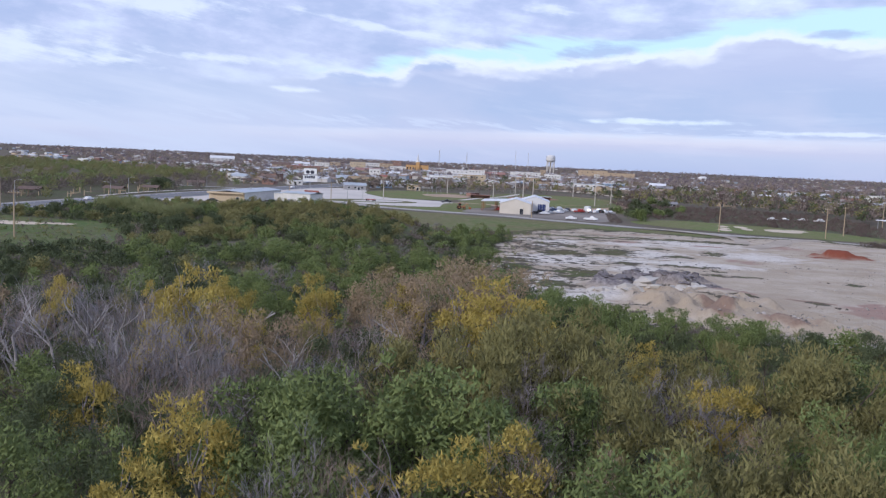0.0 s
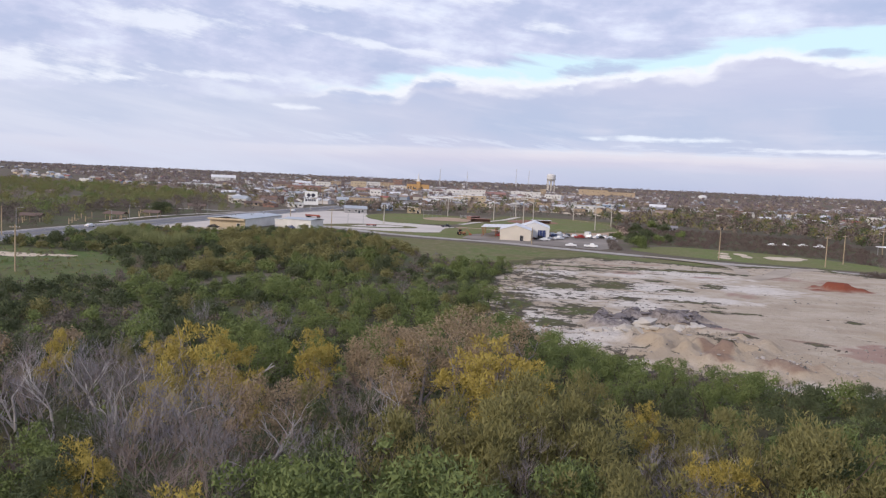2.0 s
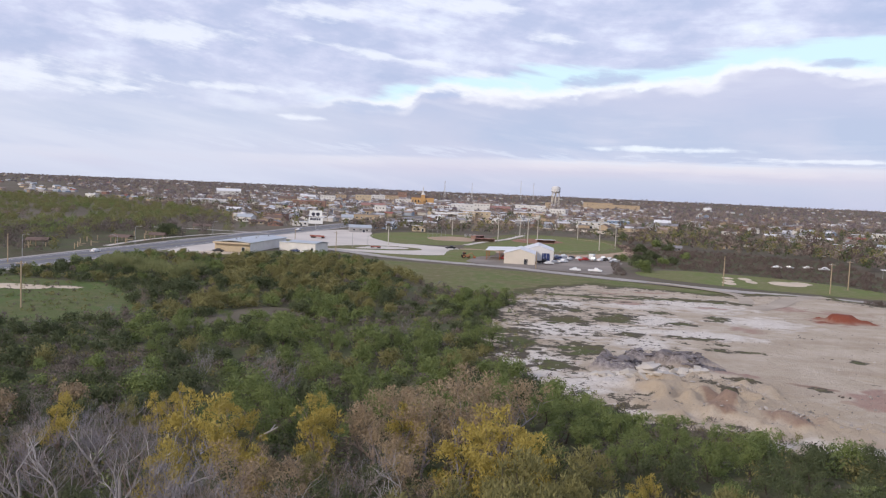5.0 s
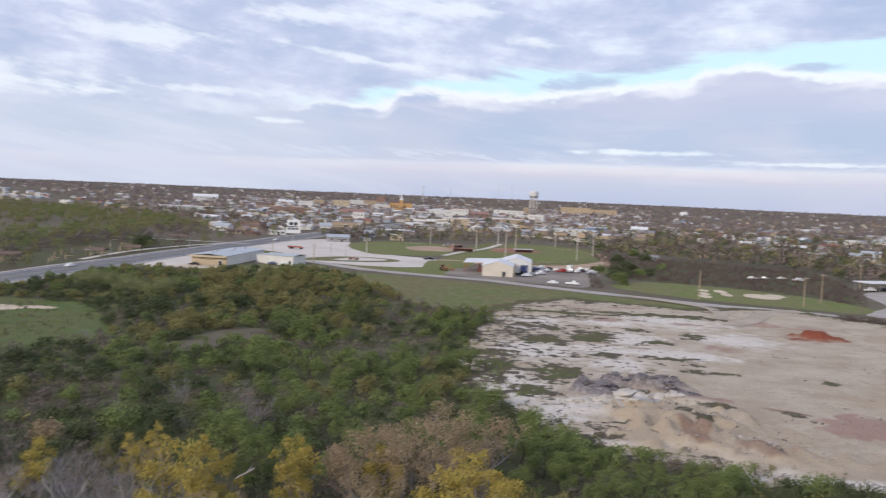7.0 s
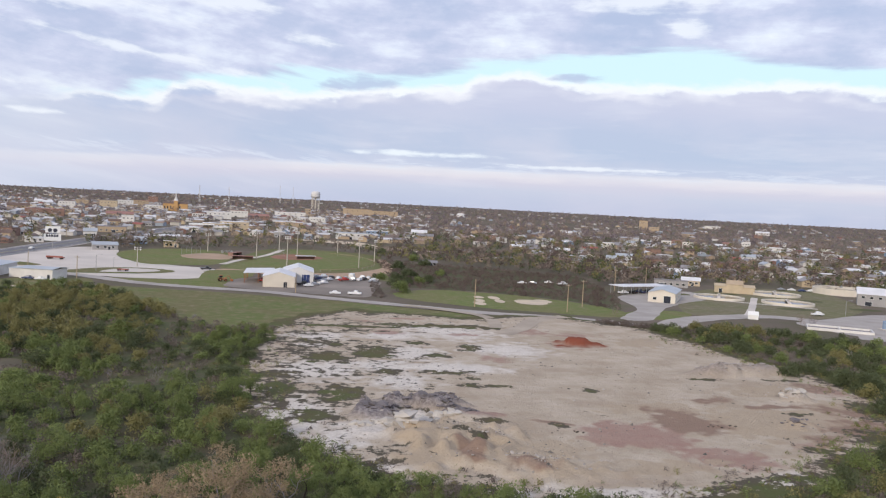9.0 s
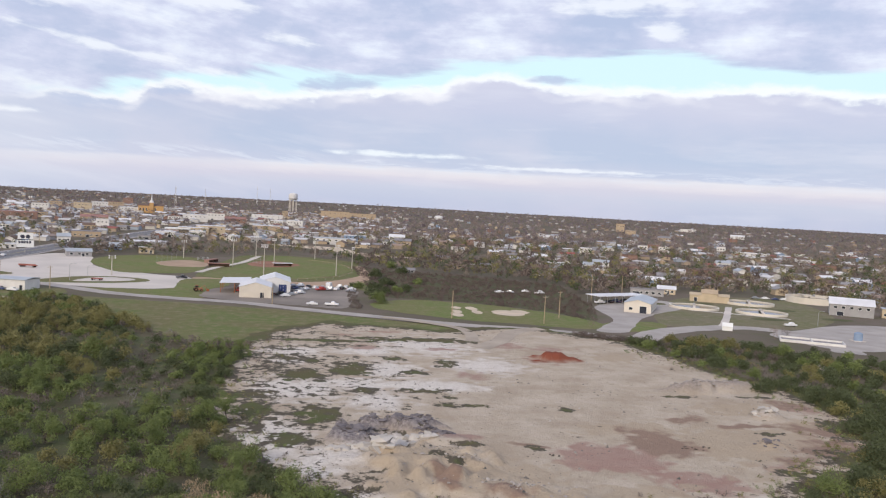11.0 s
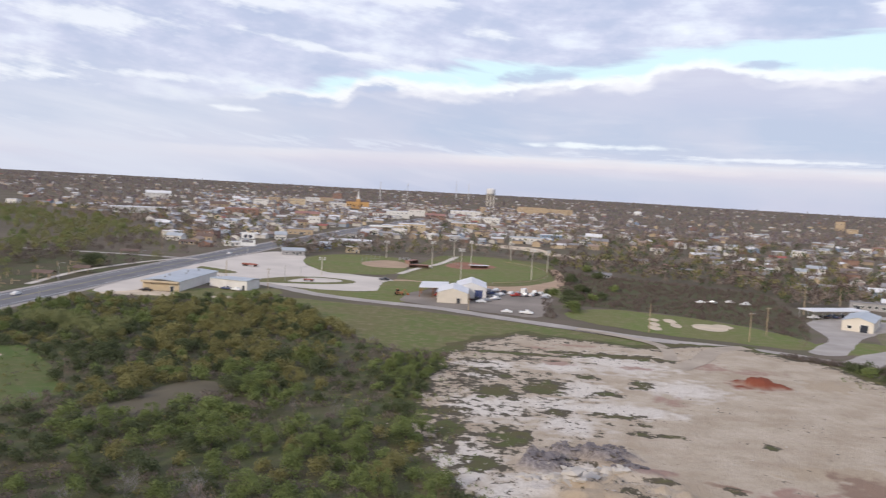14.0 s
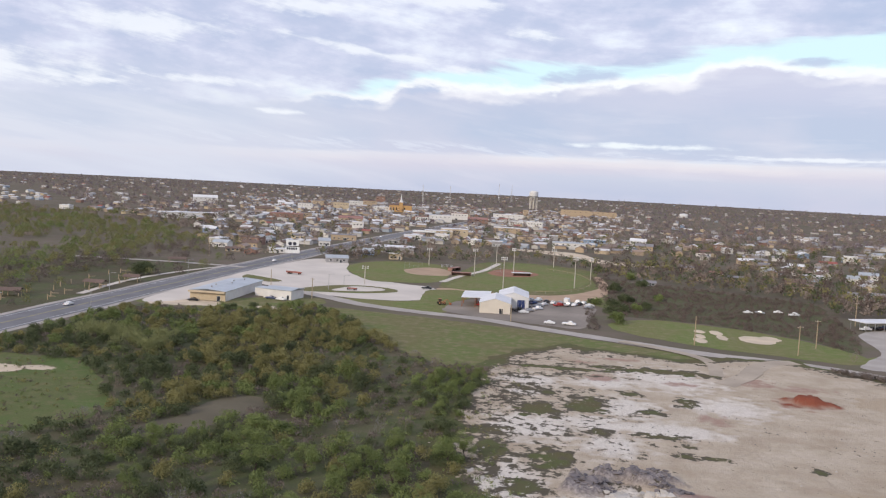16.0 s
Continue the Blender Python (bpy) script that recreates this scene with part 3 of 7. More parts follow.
HEAP += 2.0 * s * s * (3 - 2 * s)
RED = np.clip(spot(69.5, 235.5, 6.6, 5.4, 0, 0.9) * 1.6, 0, 1)
EARTH = np.zeros(GX.shape)
for px, py, rx, ry, turn, k in ((53, 141, 11.4, 11, 8, 1.0), (14, 247, 6, 6, 0, 0.8), (40, 209, 6.7, 8, 0, 0.62), (64, 127, 10, 8, 0, 0.75), (59, 256, 9.5, 11, 0, 0.6), (36, 246, 8, 4, 0, 0.6),
                                (74, 252, 12, 6, 0, 0.6), (28, 152, 6, 5, 0, 0.7), (20, 276, 12, 3, 0, 0.6), (8, 268, 8, 3, 0, 0.6), (100, 150, 12, 6, 20, 0.62), (112, 180, 8, 7, 0, 0.6), (84, 136, 9, 5, 0, 0.6)):
    PINK = np.maximum(PINK, k * spot(px, py, rx, ry, turn, 0.5))
for px, py, rx, ry, turn, k in ((67, 150, 8, 12, 15, 0.85), (21, 126, 2.4, 7, 0, 0.8), (30, 121, 6, 4.4, 0, 0.62), (69, 147, 2.6, 4, 0, 1.0), (94, 164, 11, 3, 6, 0.75), (80, 168, 9, 4, 30, 0.62), (104, 152, 8, 4, 0, 0.62), (40, 148, 5, 2, -20, 0.8), (90, 140, 8, 5, 0, 0.6), (108, 160, 12, 9, 0, 0.62), (100, 146, 14, 7, 20, 0.62), (112, 184, 6, 8, 0, 0.6)):
    EARTH = np.maximum(EARTH, k * spot(px, py, rx, ry, turn, 0.5))
for px, py, rx, ry, turn in ((32, 250, 17, 18, 0), (19, 214, 9, 14, 0), (14, 180, 8, 11, 0), (-7, 222, 5, 5, 0), (0, 134, 6, 7, 0), (16, 151, 5, 3, 0), (40, 111, 16, 3.4, 5), (15, 241, 10, 8, 0), (101, 171, 3, 2, 0), (68, 117, 8, 2.6, 30), (6, 122, 6, 4, -30), (-8, 150, 8, 16, 0), (-4, 190, 11, 14, 0), (10, 196, 12, 8, 0), (4, 140, 10, 7, 30), (28, 196, 14, 8, 0), (-6, 236, 9, 9, 0), (46, 222, 14, 12, 0)):
    PALE = np.maximum(PALE, 0.8 * spot(px, py, rx, ry, turn, 0.6))
for px, py, rx, ry, turn in ((16, 135, 8.4, 11, 0), (80, 148, 14, 18, 0), (25, 130, 7, 12, 0), (94, 155, 15, 12, 0), (36, 131, 8.5, 9, 0), (98, 178, 12, 7, 10), (90, 240, 10, 8, 0), (66, 160, 14, 6, 10), (52, 122, 12, 5, 10), (106, 162, 10, 8, 0)):
    TAN = np.maximum(TAN, 0.85 * spot(px, py, rx, ry, turn, 0.7))
GZ = 0.06 + HEAP + 0.10 * N1 + 0.05 * N2 + 0.03 * N3 + 0.18
rim = np.minimum.reduce([GX - xs[0], xs[-1] - GX, GY - ys[0], ys[-1] - GY])
GZ = np.where(IN < -11, -0.3, np.where(IN < -5, GZ - 0.3 * (-5 - IN) / 6, GZ))
GZ = np.where(rim < 2, -0.4, GZ)
ny, nx = GX.shape
idx = np.arange(nx * ny).reshape(ny, nx)
quads = np.stack([idx[:-1, :-1], idx[:-1, 1:], idx[1:, 1:], idx[1:, :-1]], -1).reshape(-1, 4)
top = GZ.ravel()[quads].max(1)
quads = quads[top > -0.2]
me = bpy.data.meshes.new("bare_lot")
me.from_pydata(np.stack([GX, GY, GZ], -1).reshape(-1, 3).tolist(), [], quads.tolist())
for nm, arr in (("bare", BARE), ("grey", GREY), ("tan", TAN), ("pink", PINK), ("pale", PALE), ("red", RED), ("earth", EARTH)):
    at = me.attributes.new(nm, "FLOAT", "POINT")
    at.data.foreach_set("value", arr.ravel().astype(np.float32))
me.polygons.foreach_set("use_smooth", np.ones(len(me.polygons), bool))
me.materials.append(MATS["caliche"])
me.update()
tagged(new("bare_lot", me), "bare pale caliche lot with spoil heaps and creeping grass", "bare ground", kind="structure")

# ---- meadows, roads, paved places ----
setting("meadow", blob([(-100, 343), (-70, 338), (-30, 328), (8, 314), (40, 298), (56, 284), (30, 280), (0, 280), (-14, 262), (-22, 250), (-36, 250), (-55, 270), (-72, 296), (-92, 330)], 0.05, 1.0), "grass_field", "rough mown meadow beside the lane", "grass")
setting("meadow_verge", blob([(22, 352), (30, 330), (60, 312), (84, 305), (104, 300), (112, 318), (98, 345), (70, 366), (40, 372)], 0.05, 0.8), "grass_turf", "green verge with worn sandy patches", "grass")
setting("lawn_plant", blob([(112, 296), (126, 300), (140, 316), (136, 326), (118, 320), (106, 306)], 0.07, 0.6), "grass_turf", "bright green lawn by the works", "grass")
setting("brush_floor", blob([(-100, 330), (-60, 272), (-36, 246), (-18, 244), (-20, 170), (-40, 150), (-100, 150), (-160, 235), (-165, 300)], 0.03, 1.5), "litter", "brown leaf-littered floor of the scrub", "bare ground")
setting("wood_floor", blob([(-172, 40), (-172, 300), (-160, 312), (-140, 316), (-112, 338), (-92, 328), (-72, 294), (-36, 248), (-22, 246), (-23, 190), (-20, 150), (-5, 124), (18, 108), (41, 101), (62, 98), (62, 20), (0, 18)], 0.02, 0.5), "litter", "dark leaf-littered floor of the wood", "bare ground")
setting("brush_ground", blob([(24, 402), (26, 382), (40, 376), (70, 369), (98, 348), (112, 324), (126, 372), (132, 424), (138, 470), (97, 498), (40, 528), (22, 540)], 0.035, 1.0), "litter", "brown floor of the brush field", "bare ground")
setting("clearing", blob([(-170, 160), (-113, 152), (-100, 172), (-110, 188), (-132, 213), (-152, 216), (-170, 214)], 0.06, 1.2), "grass_lush", "green clearing in the scrub", "grass")
setting("gully", blob([(-90, 160), (-84, 172), (-82, 186), (-76, 195), (-67, 188), (-70, 176), (-75, 164), (-83, 156)], 0.09, 0.8), "dry_soil", "bare brown hollow in the scrub", "bare ground")
for k, (px, py, rx, ry) in enumerate(((58.5, 350, 2.2, 4), (55.5, 328, 2.6, 6), (57, 338, 2.0, 5), (65, 349, 2.6, 6), (65.5, 338, 2.2, 6), (79, 338, 7, 9), (85, 343, 4, 6))):
    setting("worn_patch", blob([(px + rx * math.cos(a), py + ry * math.sin(a)) for a in [i * math.pi / 4 for i in range(8)]], 0.09 + 0.004 * k, 0.3, 5, seed=k), "pale_sand", "bare sandy patch worn in the verge", "bare ground")

setting("lane_verge", blob([(-120, 378), (-100, 371), (-84, 360), (-58, 351), (-48, 352), (-50, 372), (-44, 398), (-46, 430), (-60, 436), (-64, 400), (-70, 378), (-96, 374)], 0.055, 0.8), "grass_turf", "green verge between lane and parking area", "grass")
setting("field_grass", blob([(16, 410), (26, 408), (24, 540), (22, 585), (-10, 612), (-46, 612), (-60, 570), (-64, 440), (-30, 428), (-10, 420)], 0.05, 0.8), "grass_field", "rough grass round the ball fields", "grass")
setting("roadside_grass", blob([(-176, 322), (-158, 318), (-128, 322), (-104, 345), (-110, 366), (-140, 352), (-144, 336), (-172, 334)], 0.045, 1.0), "grass_field", "rough grass in front of the buildings", "grass")
setting("park_grass", blob([(-203, 250), (-203, 465), (-300, 465), (-330, 400), (-260, 250)], 0.05, 1.0), "litter", "dry grass and leaf litter of the roadside park", "grass")
for k, (px, py, rx, ry) in enumerate(((-150, 199, 9, 5), (-139, 203, 5, 2.5), (-118, 330, 8, 4), (-150, 326, 10, 4))):
    setting("worn_dirt", blob([(px + rx * math.cos(a), py + ry * math.sin(a)) for a in [i * math.pi / 5 for i in range(10)]], 0.10 + 0.004 * k, 0.5, 6, seed=50 + k), "pale_sand", "thin pale dirt showing through grass", "bare ground")

HWY = [(-196, -60), (-190, 120), (-189, 300), (-188, 440), (-185, 560), (-177, 740), (-168, 900), (-150, 1150), (-125, 1450)]
setting("highway", ribbon(HWY, 9.6, 0.10), "asphalt", "wide grey asphalt highway into the town", "road")
setting("highway_shoulder", ribbon(HWY, 12.4, 0.06), "lane_gravel", "pale gravel shoulder of the highway", "road")
for off, mat, lab in ((-7.6, "road_paint", "white edge line"), (7.6, "road_paint", "white edge line"), (-0.35, "paint_yellow", "yellow centre line"), (0.35, "paint_yellow", "yellow centre line")):
    setting("road_line", ribbon([(x + off, y) for x, y in HWY], 0.16, 0.115), mat, lab + " painted on the highway", "road marking")
LANE = [(-124, 384), (-104, 370), (-86, 357), (-60, 347.5), (-32, 341), (-8, 328), (23, 313), (53, 299.5), (79, 294), (101, 284), (130, 262), (170, 236)]
setting("lane", ribbon(LANE, 4.0, 0.12), "lane_gravel", "pale chip-sealed lane", "road")
setting("lot_drive", ribbon([(24, 312), (40, 301), (50, 290), (52, 278), (50, 262)], 2.2, 0.30), "drive_dirt", "worn drive into the lot", "road")
setting("lot_drive_east", ribbon([(82, 295), (73, 290), (66, 280), (60, 266), (50, 250)], 3.2, 0.31), "drive_dirt", "worn drive into the lot", "road")
setting("plaza", blob([(-176, 425), (-176, 480), (-168, 548), (-143, 540), (-131, 498), (-119, 469), (-89, 444), (-66, 432), (-62, 398), (-70, 379), (-96, 375), (-123, 385), (-147, 399)], 0.08, 0.3), "concrete", "large pale concrete parking area", "pavement")
setting("plaza_island", blob([(-128, 388), (-98, 392), (-82, 404), (-84, 416), (-100, 422), (-118, 414)], 0.13, 0.3), "grass_field", "grass island in the parking area", "grass")
setting("island_slab", blob([(-112, 396), (-96, 400), (-88, 408), (-92, 416), (-106, 416)], 0.17, 0.3), "concrete", "concrete pad on the grass island", "pavement")
setting("strip_grass", blob([(-172, 436), (-160, 430), (-146, 420), (-150, 412), (-168, 420)], 0.12, 0.5), "grass_field", "strip of dry grass by the parking area", "grass")
setting("apron", blob([(-176, 330), (-160, 336), (-158, 392), (-160, 420), (-177, 430)], 0.07, 0.3), "concrete", "concrete forecourt beside the highway", "pavement")
setting("dirt_front", blob([(-168, 318), (-150, 322), (-142, 332), (-160, 336), (-172, 330)], 0.06, 1.2), "pale_sand", "bare pale dirt in front of the building", "bare ground")
setting("yard", blob([(-50, 372), (-44, 396), (-15, 412), (16, 408), (14, 360), (9, 334), (-8, 338), (-21, 342), (-48, 354)], 0.09, 0.6), "yard_gravel", "brown gravel works yard", "bare ground")
setting("yard_grass", blob([(-66, 424), (-46, 428), (-46, 398), (-54, 372), (-62, 368), (-66, 392)], 0.10, 0.4), "grass_turf", "green grass beside the yard", "grass")
setting("ball_field_west", blob([(-132, 500), (-133, 542), (-115, 566), (-91, 566), (-74, 546), (-66, 480), (-71, 456), (-89, 447), (-107, 450)], 0.10, 0.4), "grass_turf", "fan-shaped baseball field of green turf", "sports field")
setting("infield_west", blob([(-98, 514), (-86, 538), (-71, 526), (-68, 496), (-88, 492)], 0.14, 0.4), "infield_tan", "tan bare infield", "sports field")
setting("ball_field_east", blob([(-61, 450), (-50, 512), (-38, 558), (-36, 604), (-19, 606), (8, 576), (18, 530), (15, 496), (-3, 452), (-17, 445), (-42, 437), (-53, 437)], 0.10, 0.4), "grass_turf", "large green baseball field", "sports field")
setting("infield_east", blob([(-46, 530), (-37, 560), (-15, 544), (-18, 522), (-36, 512)], 0.14, 0.4), "infield_red", "reddish bare infield", "sports field")
setting("field_track", blob([(-60, 436), (-30, 430), (0, 438), (22, 480), (22, 540), (27, 540), (28, 470), (12, 420), (-20, 412), (-60, 424)], 0.07, 0.6), "infield_tan", "dusty service track round the ball fields", "road")
setting("walk_path", ribbon([(-66, 462), (-60, 500), (-50, 540), (-44, 600)], 2.0, 0.12), "concrete", "concrete path between the ball fields", "pavement")
setting("works_yard", blob([(104, 297), (122, 330), (128, 372), (150, 395), (178, 410), (176, 380), (150, 352), (134, 330), (116, 296)], 0.08, 0.5), "lane_gravel", "grey paved yard of the works", "pavement")
setting("works_road", ribbon([(112, 276), (130, 298), (152, 312), (175, 318), (196, 302), (190, 276), (184, 262)], 5.5, 0.09), "lane_gravel", "grey paved road inside the works", "road")
setting("works_apron", blob([(176, 300), (200, 318), (236, 338), (262, 330), (240, 290), (206, 270), (184, 270)], 0.085, 0.5), "lane_gravel", "wide grey paved yard of the works", "pavement")
setting("works_ground", blob([(140, 318), (160, 372), (200, 430), (262, 440), (250, 372), (212, 326), (170, 312)], 0.04, 0.5), "works_grass", "patchy dry grass among the tanks", "grass")
setting("white_strip", blob([(-38, 756), (12, 748), (34, 690), (72, 662), (70, 648), (30, 650), (8, 700), (-38, 738)], 0.1, 1.5), "pale_sand", "pale caliche strip behind the ball fields", "bare ground")
setting("side_street", ribbon([(-186, 470), (-230, 474), (-300, 470)], 3.2, 0.12), "lane_gravel", "pale side street off the highway", "road")
setting("path_west", ribbon([(-206, 330), (-212, 380), (-208, 430), (-198, 470)], 1.6, 0.12), "concrete", "concrete walk along the highway", "pavement")

for i, (px, py, rx, ry) in enumerate(((203, 348, 9, 4), (231, 386, 8, 5), (196, 404, 8, 4), (168, 396, 6, 5), (242, 356, 8, 5))):
    setting("works_lawn", blob([(px + rx * math.cos(a), py + ry * math.sin(a)) for a in [k * math.pi / 4 for k in range(8)]], 0.085, 0.5, seed=30 + i), "grass_old", "patchy lawn among the basins", "grass")


# ================= buildings =================
SHADE = {"wall_white": "white", "wall_tan": "tan", "wall_grey": "grey", "wall_brick": "red brick", "wall_yellow": "cream yellow", "wall_orange": "orange", "wall_blue": "pale blue",
         "roof_white": "white", "roof_grey": "grey", "roof_brown": "brown", "roof_red": "red", "roof_zinc": "metal", "roof_dark": "dark"}


def gable_roof(w, d, h, rise, over=0.5, thick=0.18, along_x=True):
    """A pitched roof slab with overhanging eaves; the ridge runs along x or y."""
    g = Geo()
    if not along_x:
        w, d = d, w
    a, b = w / 2 + over, d / 2 + over
    drop = rise * over / (d / 2)
    prof = [(-b, h - drop), (0, h + rise), (b, h - drop), (b, h - drop + thick), (0, h + rise + thick), (-b, h - drop + thick)]
    vs = [(x, y, z) if along_x else (y, x, z) for x in (-a, a) for y, z in prof]
    g.add(vs, [(0, 1, 2, 3, 4, 5)[::-1], (6, 7, 8, 9, 10, 11)] + [(i, (i + 1) % 6, 6 + (i + 1) % 6, 6 + i) for i in range(6)])
    return g


def gable_walls(w, d, h, rise, along_x=True):
    g = Geo()
    if along_x:
        vs = [(x, y, z) for x in (-w / 2, w / 2) for y, z in ((-d / 2, -0.3), (-d / 2, h), (0, h + rise), (d / 2, h), (d / 2, -0.3))]
    else:
        vs = [(x, y, z) for y in (-d / 2, d / 2) for x, z in ((-w / 2, -0.3), (-w / 2, h), (0, h + rise), (w / 2, h), (w / 2, -0.3))]
    g.add(vs, [(0, 1, 2, 3, 4), (9, 8, 7, 6, 5), (0, 5, 6, 1), (1, 6, 7, 2), (2, 7, 8, 3), (3, 8, 9, 4)])
    return g


def opening(name, parent, x, y, z, w, h, face, pane="pane", frame_mat="frame_white"):
    """A window or door set in a wall: a frame that stands proud and a recessed leaf. face: 's' front, 'e' or 'w' sides."""
    f = Geo()
    t = 0.12
    def put(dx, dz, sx, sz, out, deep):
        if face == "s":
            return ((x + dx, y - out, z + dz), (sx, deep, sz))
        k = 1 if face == "e" else -1
        return ((x + k * out, y + dx, z + dz), (deep, sx, sz))
    for dx, dz, sx, sz in ((0, h / 2, w + 2 * t, t), (0, -h / 2, w + 2 * t, t), (-w / 2 - t / 2, 0, t, h), (w / 2 + t / 2, 0, t, h)):
        f.box(*put(dx, dz, sx, sz, 0.05, 0.14))
    ob = part(name, f, frame_mat, parent)
    part("pane" if name == "window" else "leaf", Geo().box(*put(0, 0, w, h, 0.015, 0.06)), pane, ob)
    return ob


def build(kind, x, y, w, d, h, rz, wall, roof, gable, windows=3, label=""):
    """One free-standing building: wall, roof, door and windows. Its front faces local -y."""
    z = land(x, y)
    pitched = "gable" if gable else "flat"
    word = {"house": "house", "shop": "commercial building", "warehouse": "long warehouse"}[kind]
    ob = thing(kind + ("" if kind == "house" else "_building"), label or "%s-walled %s with a %s %s roof" % (SHADE[wall], word, pitched, SHADE[roof]), word.split()[-1] if kind != "shop" else "building", x, y, z, rz)
    if gable:
        eave = h * 0.68
        part("wall", gable_walls(w, d, eave, h - eave), wall, ob)
        part("roof", gable_roof(w, d, eave, h - eave), roof, ob)
        top = eave
    else:
        part("wall", Geo().box((0, 0, h / 2 - 0.15), (w, d, h + 0.3)), wall, ob)
        r = Geo().box((0, 0, h + 0.12), (w + 0.5, d + 0.5, 0.24))
        if w > 14:
            r.box((w * 0.2, d * 0.1, h + 0.7), (2.0, 1.6, 0.9))
            r.box((-w * 0.25, -d * 0.1, h + 0.6), (1.4, 1.4, 0.7))
        part("roof", r, roof, ob)
        top = h
    rnd = random.Random(int(x * 7 + y))
    opening("door", ob, w * rnd.uniform(-.3, .3), -d / 2, 1.05, 1.4 if kind == "house" else min(3.0, w * 0.2), 2.1, "s", "door_dark")
    n = windows if w < 16 else windows + 2
    for i in range(n):
        u = (i + 0.5) / n - 0.5
        opening("window", ob, u * w * 0.92, -d / 2, min(top - 0.9, 1.7) if top < 5.5 else top * 0.72, min(1.5, w / n * 0.55), 1.2, "s")
    return ob


build("warehouse", -461, 943, 44.8, 22.0, 6.7, 32, "wall_white", "roof_white", False)
build("warehouse", -449, 997, 27.5, 16.5, 5.1, 25, "wall_white", "roof_white", False)
build("shop", -455, 1065, 17.4, 10.4, 5.0, 29, "wall_white", "roof_grey", False)
build("house", -673, 1485, 44.5, 12.0, 14.1, 27, "wall_white", "roof_white", True)
build("house", -446, 1193, 27.8, 12.0, 9.9, 23, "wall_tan", "roof_brown", True)
build("shop", -362, 1051, 42.9, 22.0, 7.9, 16, "wall_brick", "roof_red", False)
build("shop", -353, 1109, 12.7, 8.0, 6.8, 23, "wall_tan", "roof_grey", False)
build("shop", -458, 1430, 25.6, 15.3, 10.7, 12, "wall_white", "roof_grey", False)
build("shop", -502, 1651, 22.4, 13.4, 10.2, 14, "wall_tan", "roof_grey", False)
build("house", -543, 1543, 13.4, 9.4, 9.7, 19, "wall_white", "roof_white", True)
build("house", -507, 1483, 15.0, 10.5, 9.3, 22, "wall_white", "roof_white", True)
build("shop", -407, 1484, 28.3, 17.0, 14.1, 12, "wall_yellow", "roof_grey", False)
build("shop", -442, 1728, 29.2, 17.5, 11.6, 19, "wall_white", "roof_white", False)
build("shop", -434, 1823, 29.4, 17.6, 11.0, 19, "wall_tan", "roof_red", False)
build("shop", -463, 2063, 21.7, 13.0, 17.0, 9, "wall_brick", "roof_brown", False)
build("shop", -346, 1550, 30.3, 18.2, 8.0, 14, "wall_white", "roof_white", False)
build("shop", -293, 1678, 38.3, 22.0, 7.4, 4, "wall_grey", "roof_white", False)
build("shop", -276, 1056, 31.1, 18.7, 8.7, 13, "wall_tan", "roof_red", True)
build("shop", -223, 885, 12.4, 8.0, 10.1, 9, "wall_white", "roof_white", False)
build("house", -242, 1064, 13.4, 9.4, 5.5, 18, "wall_white", "roof_white", True)
build("shop", -223, 1135, 22.8, 13.7, 7.2, 10, "wall_grey", "roof_grey", False)
build("shop", -207, 1203, 17.5, 10.5, 7.0, 15, "wall_white", "roof_red", False)
build("shop", -182, 1224, 33.6, 20.2, 10.0, 12, "wall_white", "roof_white", False)
build("shop", -129, 859, 28.3, 17.0, 7.2, 13, "wall_yellow", "roof_white", False)
build("shop", -145, 799, 17.7, 10.6, 4.8, 6, "wall_white", "roof_white", False)
build("shop", -149, 742, 16.5, 9.9, 3.4, 6, "wall_grey", "roof_grey", False)
build("house", -195, 663, 9.4, 7.0, 6.5, 18, "wall_white", "roof_zinc", True)
build("shop", -200, 743, 23.0, 13.8, 4.7, 11, "wall_tan", "roof_grey", False)
build("house", -205, 576, 11.2, 7.9, 3.0, 22, "wall_white", "roof_white", False)
build("house", -244, 655, 13.3, 9.3, 3.1, 19, "wall_grey", "roof_grey", True)
build("house", -235, 567, 10.5, 7.3, 3.1, 23, "wall_tan", "roof_brown", True)
build("house", -149, 537, 14.4, 10.1, 4.7, 21, "wall_grey", "roof_zinc", True)
build("house", -149, 594, 8.3, 7.0, 4.4, 14, "wall_blue", "roof_zinc", True)
build("house", -143, 605, 8.5, 7.0, 4.9, 9, "wall_blue", "roof_zinc", True)
build("warehouse", -132, 644, 33.3, 20.0, 4.5, 7, "wall_grey", "roof_white", False)
build("house", -118, 583, 9.7, 7.0, 4.2, 12, "wall_yellow", "roof_white", False)
build("shop", -168, 1342, 27.6, 16.6, 10.4, 7, "wall_white", "roof_red", False)
build("shop", -129, 1256, 30.1, 18.0, 8.7, 8, "wall_brick", "roof_red", True)
build("warehouse", -96, 1458, 52.6, 22.0, 9.1, 3, "wall_white", "roof_white", False)
build("shop", -76, 1680, 11.5, 8.0, 13.5, 4, "wall_tan", "roof_grey", False)
build("shop", -114, 875, 28.7, 17.2, 9.1, 6, "wall_yellow", "roof_white", False)
build("shop", -68, 1021, 32.6, 19.6, 6.6, 5, "wall_tan", "roof_white", False)
build("shop", -69, 1229, 21.0, 12.6, 7.0, 6, "wall_white", "roof_white", False)
build("shop", -39, 1174, 22.4, 13.4, 9.8, -2, "wall_white", "roof_white", False)
build("shop", -36, 876, 19.7, 11.8, 5.2, 1, "wall_tan", "roof_brown", False)
build("shop", -21, 898, 11.6, 8.0, 4.4, 1, "wall_brick", "roof_red", False)
